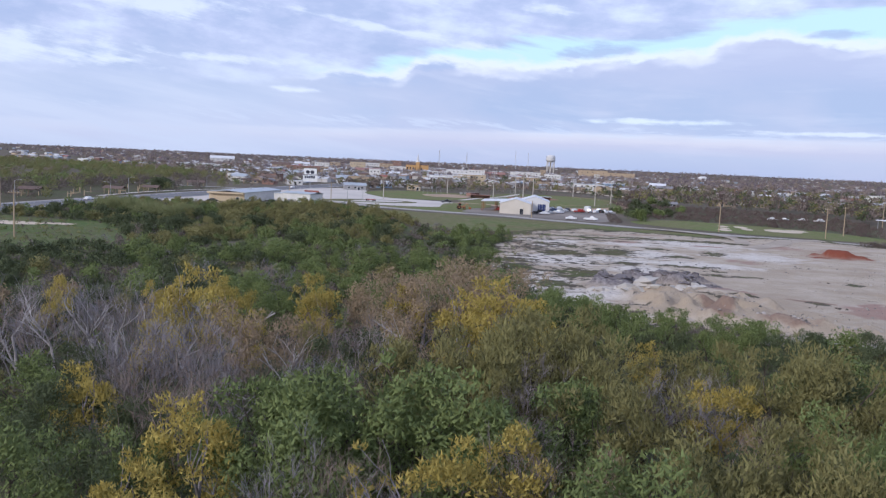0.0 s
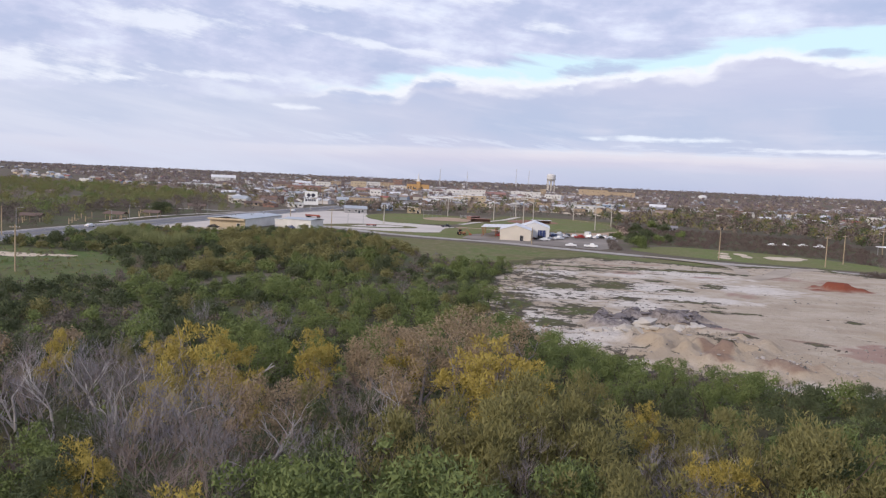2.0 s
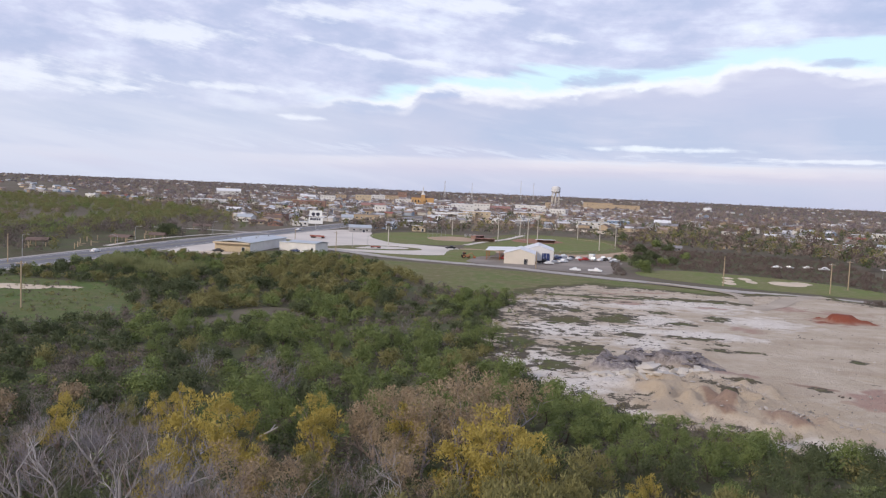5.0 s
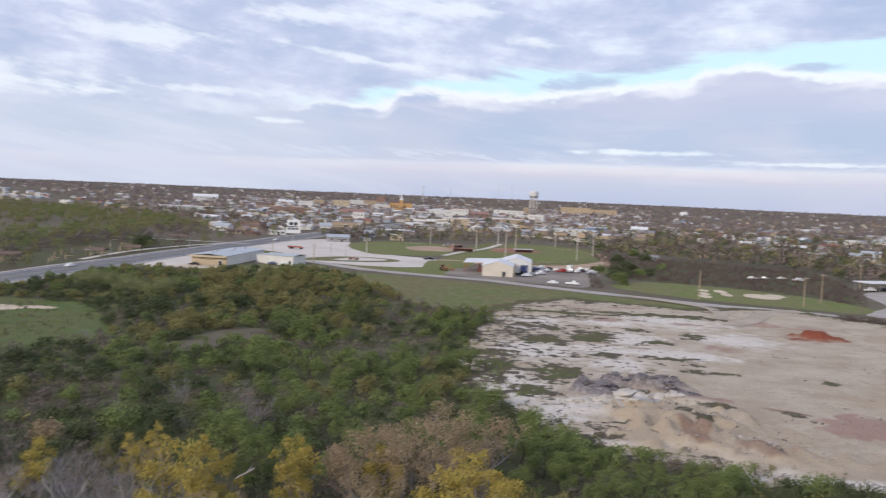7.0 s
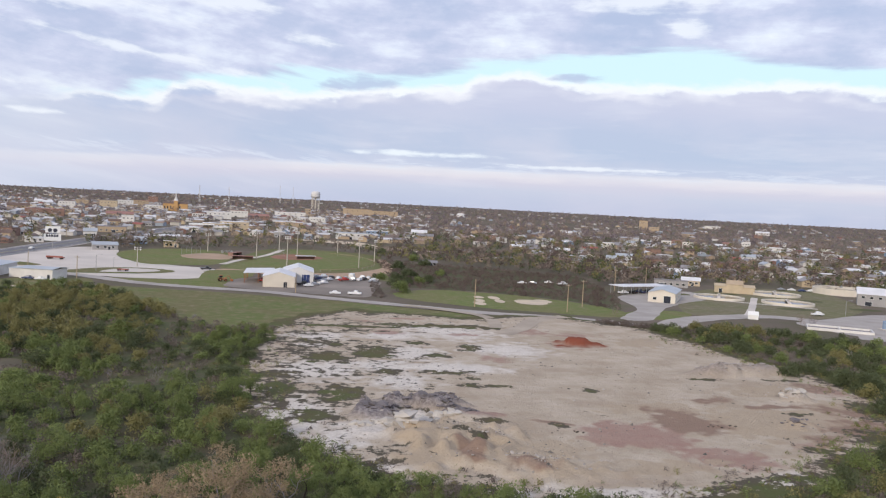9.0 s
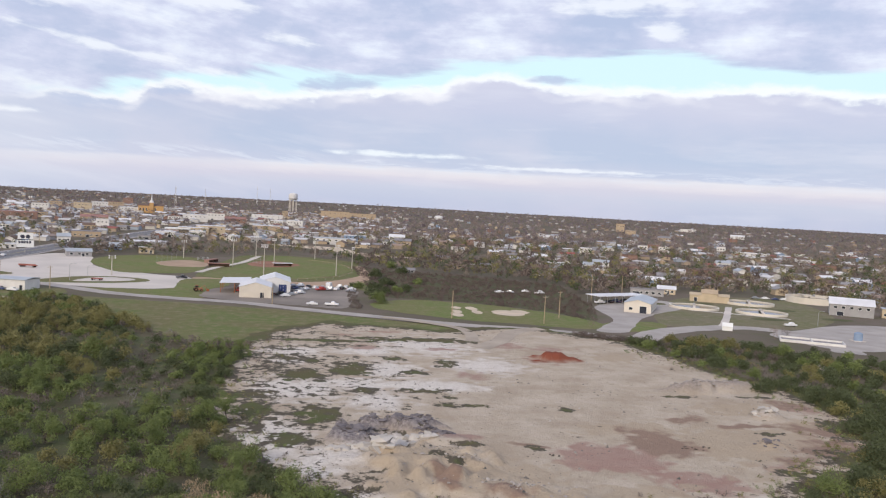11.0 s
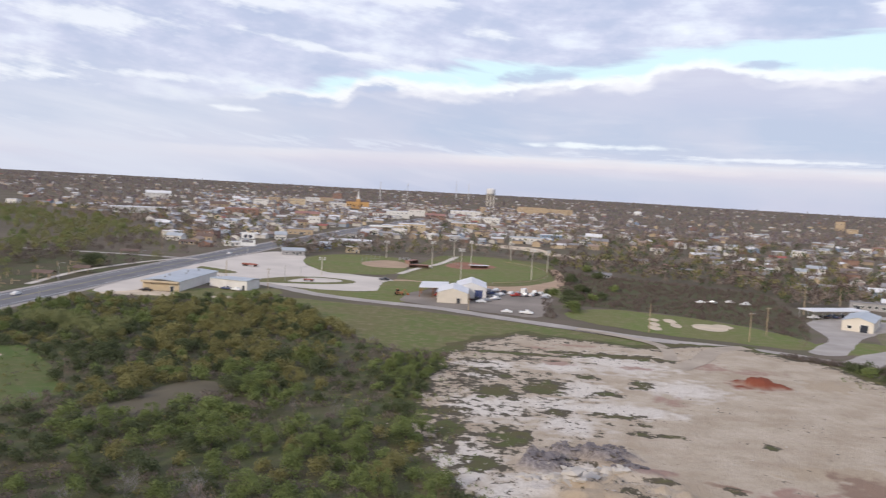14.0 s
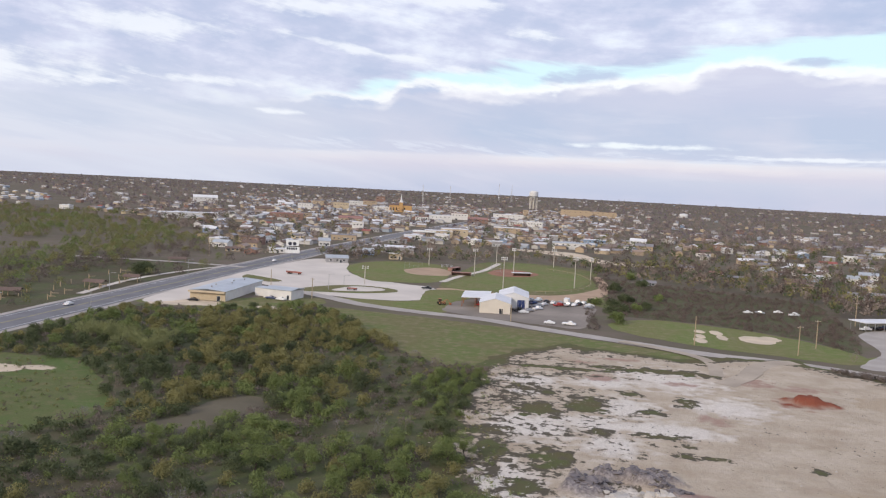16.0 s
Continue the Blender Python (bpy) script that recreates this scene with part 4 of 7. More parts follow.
build("warehouse", 7, 804, 31.0, 18.6, 5.8, 2, "wall_white", "roof_zinc", False)
build("shop", 34, 873, 22.6, 13.5, 6.3, -5, "wall_blue", "roof_white", False)
build("house", -6, 990, 13.5, 9.5, 5.5, 1, "wall_tan", "roof_brown", True)
build("house", 11, 1074, 18.3, 12.0, 6.7, 1, "wall_grey", "roof_grey", True)
build("house", 53, 1076, 14.7, 10.3, 6.8, 2, "wall_tan", "roof_brown", True)
build("shop", 25, 1786, 60.8, 22.0, 16.3, -2, "wall_tan", "roof_brown", False)
build("shop", 88, 1896, 60.7, 22.0, 12.3, -1, "wall_tan", "roof_brown", False)
build("warehouse", 82, 914, 16.9, 10.1, 8.1, -9, "wall_white", "roof_white", True)
build("house", 82, 846, 17.3, 12.0, 6.7, -6, "wall_tan", "roof_grey", True)
build("house", 61, 843, 11.5, 8.1, 5.2, -8, "wall_white", "roof_grey", True)
build("house", 96, 570, 11.4, 8.0, 3.8, -5, "wall_tan", "roof_brown", True)
build("house", 94, 636, 10.5, 7.4, 4.4, -9, "wall_tan", "roof_grey", True)
build("house", 134, 811, 13.4, 9.4, 5.1, -5, "wall_white", "roof_brown", True)
build("house", 172, 758, 15.9, 11.1, 4.7, -14, "wall_yellow", "roof_grey", True)
build("house", 152, 541, 9.2, 7.0, 5.2, -11, "wall_tan", "roof_brown", True)
build("house", 145, 542, 5.3, 7.0, 3.3, -16, "wall_white", "roof_grey", True)
build("house", 207, 689, 12.7, 8.9, 3.0, -19, "wall_white", "roof_white", True)
build("shop", 274, 835, 12.0, 8.0, 6.8, -17, "wall_white", "roof_white", False)
build("shop", 383, 950, 11.2, 8.0, 8.1, -18, "wall_white", "roof_grey", False)
build("shop", 417, 1000, 14.0, 8.4, 7.1, -18, "wall_brick", "roof_red", False)
build("shop", 410, 950, 12.7, 8.0, 7.5, -22, "wall_white", "roof_brown", False)
build("house", 502, 1041, 7.9, 7.0, 6.1, -31, "wall_brick", "roof_red", True)
build("shop", 500, 982, 10.5, 8.0, 9.5, -26, "wall_white", "roof_white", False)
build("warehouse", 518, 937, 38.5, 22.0, 5.7, -32, "wall_white", "roof_white", False)
build("shop", 701, 1886, 19.2, 11.5, 20.4, -18, "wall_tan", "roof_brown", False)
build("shop", 661, 1714, 21.3, 12.8, 9.8, -16, "wall_tan", "roof_grey", False)
build("warehouse", 1039, 2246, 43.9, 22.0, 8.1, -25, "wall_white", "roof_white", False)
build("house", 602, 1396, 22.8, 12.0, 9.0, -22, "wall_tan", "roof_grey", True)
build("house", 950, 1791, 30.5, 12.0, 9.5, -33, "wall_white", "roof_white", True)
build("house", 305, 611, 13.5, 9.4, 5.5, -26, "wall_tan", "roof_brown", True)
build("house", 258, 531, 10.4, 7.3, 4.7, -30, "wall_white", "roof_grey", True)
build("house", 229, 526, 10.2, 7.1, 6.5, -22, "wall_grey", "roof_grey", True)
build("house", 241, 574, 7.2, 7.0, 3.0, -24, "wall_white", "roof_brown", True)
build("house", 207, 622, 8.9, 7.0, 5.4, -15, "wall_white", "roof_zinc", True)
build("house", 176, 526, 5.3, 7.0, 3.0, -24, "wall_white", "roof_grey", True)
build("house", 245, 489, 8.9, 7.0, 4.3, -31, "wall_tan", "roof_grey", True)
build("house", 417, 631, 20.6, 12.0, 4.0, -31, "wall_tan", "roof_brown", True)
build("house", 540, 775, 18.0, 12.0, 5.3, -35, "wall_brick", "roof_brown", True)
build("house", 415, 592, 12.8, 8.9, 4.4, -34, "wall_white", "roof_zinc", True)
build("house", 54, 517, 8.8, 7.0, 3.0, -2, "wall_grey", "roof_grey", True)
build("house", 112, 616, 9.4, 7.0, 3.0, -10, "wall_white", "roof_red", True)
build("house", 119, 588, 12.2, 8.6, 3.0, -8, "wall_tan", "roof_grey", True)
build("house", 164, 652, 11.4, 8.0, 3.2, -14, "wall_grey", "roof_brown", True)

# ---- random houses through the town ----
rnd = random.Random(21)
KEEP_OFF = [[(-205, 0), (-205, 760), (-120, 760), (150, 760), (150, 520), (300, 460), (300, 0)], [(-205, 0), (-205, 540), (-300, 640), (-420, 900), (-800, 1050), (-1300, 1050), (-1300, 0)]]
protos = []
for i, (wall, roof) in enumerate((("wall_white", "roof_grey"), ("wall_tan", "roof_brown"), ("wall_white", "roof_white"), ("wall_grey", "roof_grey"), ("wall_white", "roof_zinc"), ("wall_tan", "roof_grey"),
                                  ("wall_brick", "roof_brown"), ("wall_yellow", "roof_grey"), ("wall_blue", "roof_white"), ("wall_white", "roof_brown"), ("wall_grey", "roof_white"), ("wall_tan", "roof_white"))):
    w = rnd.uniform(9, 16)
    protos.append(build("house", 0, -900 - 40 * i, w, rnd.uniform(7, 11), rnd.uniform(4.2, 5.8), 0, wall, roof, i % 4 != 2))
made = 0
house_spots = []
while made < 205:
    a = radians(rnd.uniform(-37, 41))
    dist = 1.0 / rnd.uniform(1 / 2400, 1 / 520)
    x, y = dist * math.sin(a), dist * math.cos(a)
    if any(contains(p, x, y) for p in KEEP_OFF) or any(math.hypot(x - p, y - q) < 17 for p, q in house_spots) or abs(x + 185 - 0.04 * max(0, y - 500)) < 26:
        continue
    house_spots.append((x, y))
    p = protos[made % 12]
    copy_thing(p, pose(x, y, land(x, y), 0, 0, rnd.choice((0, 90, 180, 270)) + rnd.uniform(-12, 12) - 4))
    made += 1
for p in protos:
    for o in (*[c for q in p.children for c in q.children], *p.children, p):
        bpy.data.objects.remove(o)

# ---- the metal works shed: a hall, a lower front wing and an open canopy ----
shed = thing("metal_shed", "cream and white corrugated metal shed with a lower front wing", "shed", -21, 392, 0, 3)
part("hall_wall", gable_walls(14, 24, 4.9, 2.3, False), "metal_white", shed)
part("hall_roof", gable_roof(14, 24, 4.9, 2.3, 0.25, 0.15, False), "roof_white", shed)
w = gable_walls(13.5, 21, 4.6, 2.0, False)
w.v = [(x - 8.0, y - 22.6, z) for x, y, z in w.v]
part("wing_wall", w, "metal_cream", shed)
w = gable_roof(13.5, 21, 4.6, 2.0, 0.25, 0.15, False)
w.v = [(x - 8.0, y - 22.6, z) for x, y, z in w.v]
part("wing_roof", w, "roof_white", shed)
opening("door", shed, 3.6, -12, 2.0, 3.6, 3.9, "s", "door_blue", "metal_white")
opening("door", shed, -5.2, -33.1, 1.2, 1.5, 2.4, "s", "door_dark", "metal_cream")
for i in range(12):
    part("wall_rib", Geo().box((-14.6 + i * 1.2, -33.14, 2.2), (0.08, 0.08, 4.4)), "metal_cream", shed)
for i in range(11):
    part("wall_rib", Geo().box((-6.6 + i * 1.3, -12.04, 2.4), (0.08, 0.08, 4.7)), "metal_white", shed)
canopy = thing("open_canopy", "open-sided white metal canopy on steel posts", "canopy", -38, 384, 0, 3)
part("roof", Geo().add([(-6.5, -12, 4.4), (6.5, -12, 4.9), (6.5, 12, 4.9), (-6.5, 12, 4.4), (-6.5, -12, 4.6), (6.5, -12, 5.1), (6.5, 12, 5.1), (-6.5, 12, 4.6)],
                       [(3, 2, 1, 0), (4, 5, 6, 7), (0, 1, 5, 4), (1, 2, 6, 5), (2, 3, 7, 6), (3, 0, 4, 7)]), "roof_white", canopy)
for sx in (-6, 0, 6):
    for sy in (-11.5, 0, 11.5):
        part("post", Geo().box((sx, sy, 2.2), (0.25, 0.25, 4.5)), "rust", canopy)

# ---- the long yellow-fronted building and its neighbour ----
yb = thing("roadside_building", "long low building with a yellow front and pale metal roof", "building", -151, 360.5, 0, 1)
part("wall", Geo().box((0, 0, 2.0), (16, 46, 4.4)), "wall_white", yb)
part("front", Geo().box((0, -23.1, 1.9), (16.1, 0.3, 4.1)), "wall_yellow", yb, "yellow painted front")
part("awning", Geo().box((0, -24.0, 3.9), (16.6, 2.0, 0.7)), "wall_yellow", yb, "deep yellow fascia")
part("roof", gable_roof(16.4, 46.6, 4.2, 0.7, 0.3, 0.18, False), "roof_zinc", yb)
for i in range(5):
    part("roof_vent", Geo().lathe([(0.35, 4.4), (0.35, 5.3), (0.5, 5.35), (0.1, 5.7)], 8, (rnd.uniform(-4, 4), -16 + i * 8)), "steel", yb)
opening("door", yb, 5, -23.25, 1.1, 1.4, 2.2, "s", "door_dark")
ws = thing("block_shed", "white block shed with shallow roof and small annex", "shed", -124.5, 361, 0, -12)
part("wall", Geo().box((0, 0, 2.0), (14.5, 11, 4.4)), "wall_white", ws)
part("roof", gable_roof(14.8, 11.3, 4.2, 0.6, 0.3), "roof_zinc", ws)
part("annex_wall", Geo().box((-10.6, 1.5, 1.7), (6.6, 7, 3.8)), "wall_white", ws)
part("annex_roof", Geo().box((-10.6, 1.5, 3.7), (7, 7.4, 0.22)), "roof_zinc", ws)
opening("door", ws, 5.6, -5.5, 1.1, 1.2, 2.1, "s", "door_dark")

# ---- roadside sign ----
sg = thing("roadside_sign", "white roadside sign of two boards on a steel post", "sign", -180.5, 538, 0, 16)
part("post", Geo().lathe([(0.28, -0.3), (0.28, 9.5), (0.22, 13)], 10), "steel", sg)
part("board", Geo().box((0, -0.35, 6.0), (9.6, 0.5, 4.2)), "sign_white", sg)
part("top_board", Geo().box((0, -0.35, 10.9), (8.6, 0.5, 4.0)), "sign_white", sg)
for u, ww in ((-3.2, 1.1), (-1.8, 1.0), (-0.4, 1.2), (1.1, 1.1), (2.6, 1.2)):
    part("letter_bar", Geo().box((u, -0.64, 7.0), (ww, 0.06, 1.5)), "sign_ink", sg)
for u in (-1.6, 1.4):
    part("emblem", Geo().add([(u + 1.3 * math.cos(k * math.pi / 6), -0.63, 10.4 + 1.2 * math.sin(k * math.pi / 6)) for k in range(12)], [tuple(range(12))]), "sign_ink", sg)

# ---- water tower, thin towers, church ----
wt = thing("water_tower", "white water tower on a ring of tan columns", "water tower", -84, 2300, land(-84, 2300), 0)
part("tank", Geo().lathe([(0.3, 31), (9, 31.5), (12.2, 35), (12.4, 44), (11.5, 48), (7, 50.6), (0.2, 51.4)], 28), "metal_white", wt)
for k in range(8):
    a = 2 * math.pi * k / 8 + 0.2
    part("column", Geo().lathe([(0.75, -4), (0.65, 33)], 8, (10.6 * math.cos(a), 10.6 * math.sin(a))), "metal_cream", wt)
part("riser", Geo().lathe([(1.2, -4), (1.2, 32)], 10), "metal_cream", wt)
part("balcony", Geo().lathe([(12.3, 35.0), (13.4, 35.0), (13.4, 36.1), (12.3, 36.1)], 28), "steel", wt)
for x, y, h in ((-190, 3000, 62), (-232, 2950, 66), (-395, 2300, 52), (-345, 2500, 50)):
    mast = thing("lattice_mast", "thin pale lattice mast far off in the town", "mast", x, y, land(x, y), 0)
    g = Geo()
    for k in range(3):
        a = 2.094 * k
        g.tube([(3.0 * math.cos(a), 3.0 * math.sin(a), -3), (1.0 * math.cos(a), 1.0 * math.sin(a), h)], [0.35, 0.25], 4)
    for i in range(10):
        r0 = 3 - 2 * i / 10
        for k in range(3):
            a, b = 2.094 * k, 2.094 * (k + 1)
            g.tube([(r0 * math.cos(a), r0 * math.sin(a), h * i / 10), (r0 * .95 * math.cos(b), r0 * .95 * math.sin(b), h * (i + 1) / 10)], [0.16, 0.16], 3)
    part("lattice", g, "metal_white", mast)
ch = thing("church", "orange brick church with a pale pointed spire", "church", -307, 1545, land(-307, 1545), 8)
part("wall", gable_walls(42, 20, 13, 3), "wall_orange", ch)
part("roof", gable_roof(42, 20, 13, 3, 0.4), "roof_brown", ch)
part("tower", Geo().box((1, -9, 9), (7, 7, 19)), "wall_orange", ch)
part("spire", Geo().lathe([(4.2, 18.5), (1.6, 24), (0.1, 36)], 8, (1, -9)), "metal_white", ch)
for i in range(6):
    opening("window", ch, -18 + i * 5.2, -10, 6, 2.0, 5, "s")
dm = thing("storage_dome", "white domed storage building in the town", "dome", 311, 2226, land(311, 2226), 0)
part("shell", Geo().lathe([(13, -2), (13, 5), (11.5, 8.5), (7, 11), (0.3, 12)], 24), "metal_white", dm)
part("base_ring", Geo().lathe([(13.4, -2), (13.4, 1.2), (13.0, 1.2)], 24), "wall_grey", dm)

# ---- filling station canopy by the highway in the town ----
fs = thing("filling_station", "white filling station canopy over dark forecourt", "canopy", -143, 850, 0, 12)
part("roof", Geo().box((0, 0, 6), (24, 14, 1.2)), "sign_white", fs)
for sx in (-9, 0, 9):
    for sy in (-4, 4):
        part("post", Geo().box((sx, sy, 2.7), (0.5, 0.5, 5.6)), "steel", fs)
part("shop_box", Geo().box((2, 15, 2.2), (20, 9, 4.6)), "wall_white", fs)

# ---- water treatment works ----
of = thing("works_office", "cream works building with a pale metal gable roof", "building", 149, 367, 0, -28)
part("wall", gable_walls(12, 27, 4.4, 1.6, False), "metal_cream", of)
part("roof", gable_roof(12, 27, 4.4, 1.6, 0.35, 0.15, False), "roof_zinc", of)
opening("window", of, -3, -13.5, 1.8, 1.6, 1.2, "s")
opening("door", of, 2.5, -13.5, 1.6, 3.0, 3.2, "s", "door_dark")
for u in (-8, 1, 9):
    opening("window", of, 6.0, u, 2.0, 1.4, 1.1, "e")
opening("door", of, -6.0, -8, 1.1, 1.4, 2.2, "w", "door_dark")
cp = thing("vehicle_canopy", "long white flat canopy sheltering parked vehicles", "canopy", 147, 394, 0, 25)
part("roof", Geo().box((0, 0, 4.0), (33, 10, 0.35)), "roof_white", cp)
for i in range(7):
    for sy in (-4.4, 4.4):
        part("post", Geo().box((-15.5 + i * 5.1, sy, 1.9), (0.22, 0.22, 4.0)), "steel", cp)
build("house", 197, 449, 10, 7, 4.6, -22, "wall_yellow", "roof_white", True, label="small cream hut with a gable roof")
build("warehouse", 180, 436, 18, 5, 3.6, -20, "wall_grey", "roof_grey", False, label="low grey lean-to behind the office")
pump = thing("pump_house", "orange-tan pump house with sloping roof", "building", 207, 416, 0, -24)
part("wall", Geo().box((0, 0, 1.6), (20, 9, 3.6)), "wall_yellow", pump)
part("roof", gable_roof(20, 9, 3.4, 1.0, 0.3), "wall_yellow", pump)
part("hall_wall", gable_walls(8, 10, 4.6, 1.8), "wall_yellow", pump)
part("hall_roof", gable_roof(8, 10, 4.6, 1.8, 0.3), "wall_tan", pump)
opening("door", pump, -7, -4.5, 1.1, 1.6, 2.2, "s", "door_dark")


def basin(x, y, rx, ry, h, rz, label):
    """An oval concrete settling basin with a rim, water, a bridge and a drive unit."""
    b = thing("settling_basin", label, "basin", x, y, 0, rz, "basins of the works")
    g = Geo()
    n = 28
    for r, z in ((1.0, -0.2), (1.0, h), (0.94, h), (0.94, 0.2)):
        for k in range(n):
            a = 2 * math.pi * k / n
            g.v.append((rx * r * math.cos(a), ry * r * math.sin(a), z))
    for i in range(3):
        for k in range(n):
            g.f.append((i * n + k, i * n + (k + 1) % n, (i + 1) * n + (k + 1) % n, (i + 1) * n + k))
    part("rim_wall", g, "metal_cream", b)
    part("basin_water", Geo().add([(rx * .94 * math.cos(2 * math.pi * k / n), ry * .94 * math.sin(2 * math.pi * k / n), h * 0.55) for k in range(n)], [tuple(range(n))]), "water", b)
    part("bridge", Geo().box((0, 0, h + 0.15), (1.3, 2 * ry, 0.2)), "concrete", b)
    part("drive", Geo().box((0, 0, h + 0.8), (1.0, 1.0, 1.1)), "steel", b)
    return b


basin(183, 383, 12, 11, 1.2, -25, "oval cream-walled settling basin")
basin(211, 369, 12, 11, 1.2, -25, "oval cream-walled settling basin beside the crossing walk")
basin(226, 409, 13, 11, 1.3, -25, "oval cream-walled settling basin near the pump house")
basin(278, 432, 15, 15, 3.4, 0, "tall round white tank")
setting("works_walk", ribbon([(166, 320), (180, 344), (192, 366), (206, 392)], 1.6, 0.10), "concrete", "pale concrete walk between the basins", "pavement")
setting("works_cross", ribbon([(176, 374), (192, 366), (216, 352)], 1.6, 0.104), "concrete", "pale concrete walk between the basins", "pavement")
build("warehouse", 264, 378, 20, 14, 8.5, -32, "wall_grey", "roof_white", True, label="grey plant building with a white gable roof")
build("house", 282, 372, 9, 8, 4.5, -32, "wall_yellow", "roof_zinc", False, label="cream plant control room with flat roof")
tank = thing("blue_tank", "small pale blue tank on a concrete pad", "tank", 208, 292, 0, 0)
part("vessel", Geo().lathe([(0.1, 0.3), (1.6, 0.3), (1.6, 3.2), (0.2, 3.7)], 16), "wall_blue", tank)
part("pad", Geo().box((0, 0, 0.15), (4.4, 4.4, 0.3)), "concrete", tank)
tent = thing("storage_tent", "small white peaked tent on the works road", "tent", 163, 310, 0, -25)
part("cover", gable_roof(4, 3.4, 1.6, 1.3, 0.05), "sign_white", tent)
part("side", gable_walls(3.9, 3.3, 1.6, 1.2), "sign_white", tent)
screen = thing("drying_bed", "low walled drying bed with grey sludge", "basin", 184, 285, 0, -28)
part("rim_wall", Geo().box((0, -5, 0.4), (22, 0.4, 1.2)).box((0, 5, 0.4), (22, 0.4, 1.2)).box((-11, 0, 0.4), (0.4, 10, 1.2)).box((11, 0, 0.4), (0.4, 10, 1.2)).box((0, 0, 0.4), (0.4, 10, 1.2)), "wall_white", screen)
part("bed", Geo().box((0, 0, 0.2), (21.5, 9.6, 0.3)), "roof_grey", screen)

# ---- poles ----
def utility_pole(x, y, h, arms=1, rz=0.0, mat="wood_pole"):
    p = thing("utility_pole", "weathered wooden utility pole with crossarm", "utility pole", x, y, 0, rz)
    part("pole", Geo().lathe([(0.21, -0.4), (0.15, h)], 8), mat, p)
    for i in range(arms):
        part("crossarm", Geo().box((0, -0.18, h - 0.6 - i * 1.1), (2.4, 0.12, 0.14)), mat, p)
        for u in (-1.05, -0.4, 0.4, 1.05):
            part("insulator", Geo().lathe([(0.05, h - 0.53 - i * 1.1), (0.09, h - 0.42 - i * 1.1), (0.03, h - 0.3 - i * 1.1)], 6, (u, -0.18)), "metal_white", p)
    return p


for x, y, h, arms, rz in ((51.5, 316.6, 11, 0, 0), (87, 310.5, 11, 1, 20), (98.5, 329.3, 11.1, 1, 20), (135.7, 399.5, 11, 1, 30), (245.6, 653.5, 12, 1, 0), (-126, 168.1, 10.8, 1, 10), (-191.5, 248.7, 9.9, 0, 0),
                          (-112, 364, 9.7, 1, 0), (-145, 400.5, 8, 0, 0), (-19, 341, 7, 0, 0), (146, 430, 11, 1, 30), (167, 440, 10, 0, 0), (-232, 520, 9, 1, 0), (-205, 640, 10, 1, 0), (-160, 660, 10, 1, 0), (-89, 700, 10, 1, 0)):
    utility_pole(x, y, h, arms, rz)


def flood_light(x, y, h, lamps, rz):
    p = thing("floodlight_pole", "tall pale floodlight pole at the ball field", "floodlight", x, y, 0, rz, "floodlights round the ball fields")
    part("pole", Geo().lathe([(0.32, -0.4), (0.24, h * 0.6), (0.16, h)], 10), "pale_pole", p)
    for r in range(2):
        part("bar", Geo().box((0, -0.2, h - 0.4 - r * 1.0), (3.4, 0.12, 0.12)), "steel", p)
        for i in range(lamps):
            part("lamp", Geo().lathe([(0.12, h - 0.75 - r), (0.36, h - 0.6 - r), (0.36, h - 0.1 - r), (0.1, h - r)], 8, (-1.4 + i * 2.8 / max(1, lamps - 1), -0.45)), "metal_white", p)


for x, y, h, n, rz in ((-52.3, 505.7, 17, 3, 40), (-30.1, 446.9, 17.8, 4, 180), (-45.1, 584.8, 15.5, 3, 0), (-29.5, 530.1, 17, 4, -40), (-4.7, 597.8, 13, 3, 0), (8.7, 475.1, 17.9, 4, 150), (19.4, 526.8, 14, 3, 60), (-88.8, 554.6, 12, 3, 20), (-103, 428.7, 10, 2, 180)):
    flood_light(x, y, h, n, rz)


def street_lamp(x, y, h, rz):
    p = thing("street_lamp", "grey street lamp with a curved arm", "street lamp", x, y, 0, rz)
    part("pole", Geo().lathe([(0.13, -0.3), (0.08, h)], 8), "steel", p)
    part("arm", Geo().tube([(0, 0, h - 0.3), (0.8, 0, h + 0.2), (2.2, 0, h + 0.3)], [0.06, 0.05, 0.04], 6), "steel", p)
    part("head", Geo().box((2.5, 0, h + 0.26), (0.8, 0.3, 0.16)), "steel", p)


for x, y, h, rz in ((-177, 291, 7.8, 180), (-202, 270, 8, 0), (-201, 345, 8, 0), (-114, 398, 7.7, 0), (-112, 420, 5, 0), (216, 331, 6.5, 0), (203, 366, 5.5, 0), (-199, 420, 8, 0)):
    street_lamp(x, y, h, rz)

# ---- ball field furniture ----
def dugout(x, y, rz, roof, label):
    d = thing("dugout", label, "dugout", x, y, 0, rz)
    part("back_wall", Geo().box((0, 1.6, 0.9), (12, 0.25, 2.0)), "wall_brick", d)
    for u in (-5.9, 5.9):
        part("end_wall", Geo().box((u, 0, 0.9), (0.25, 3.2, 2.0)), "wall_brick", d)
    part("roof", Geo().box((0, 0, 2.02), (12.6, 3.9, 0.22)), roof, d)
    part("bench", Geo().box((0, 1.0, 0.5), (11, 0.5, 0.12)), "wood_pole", d)


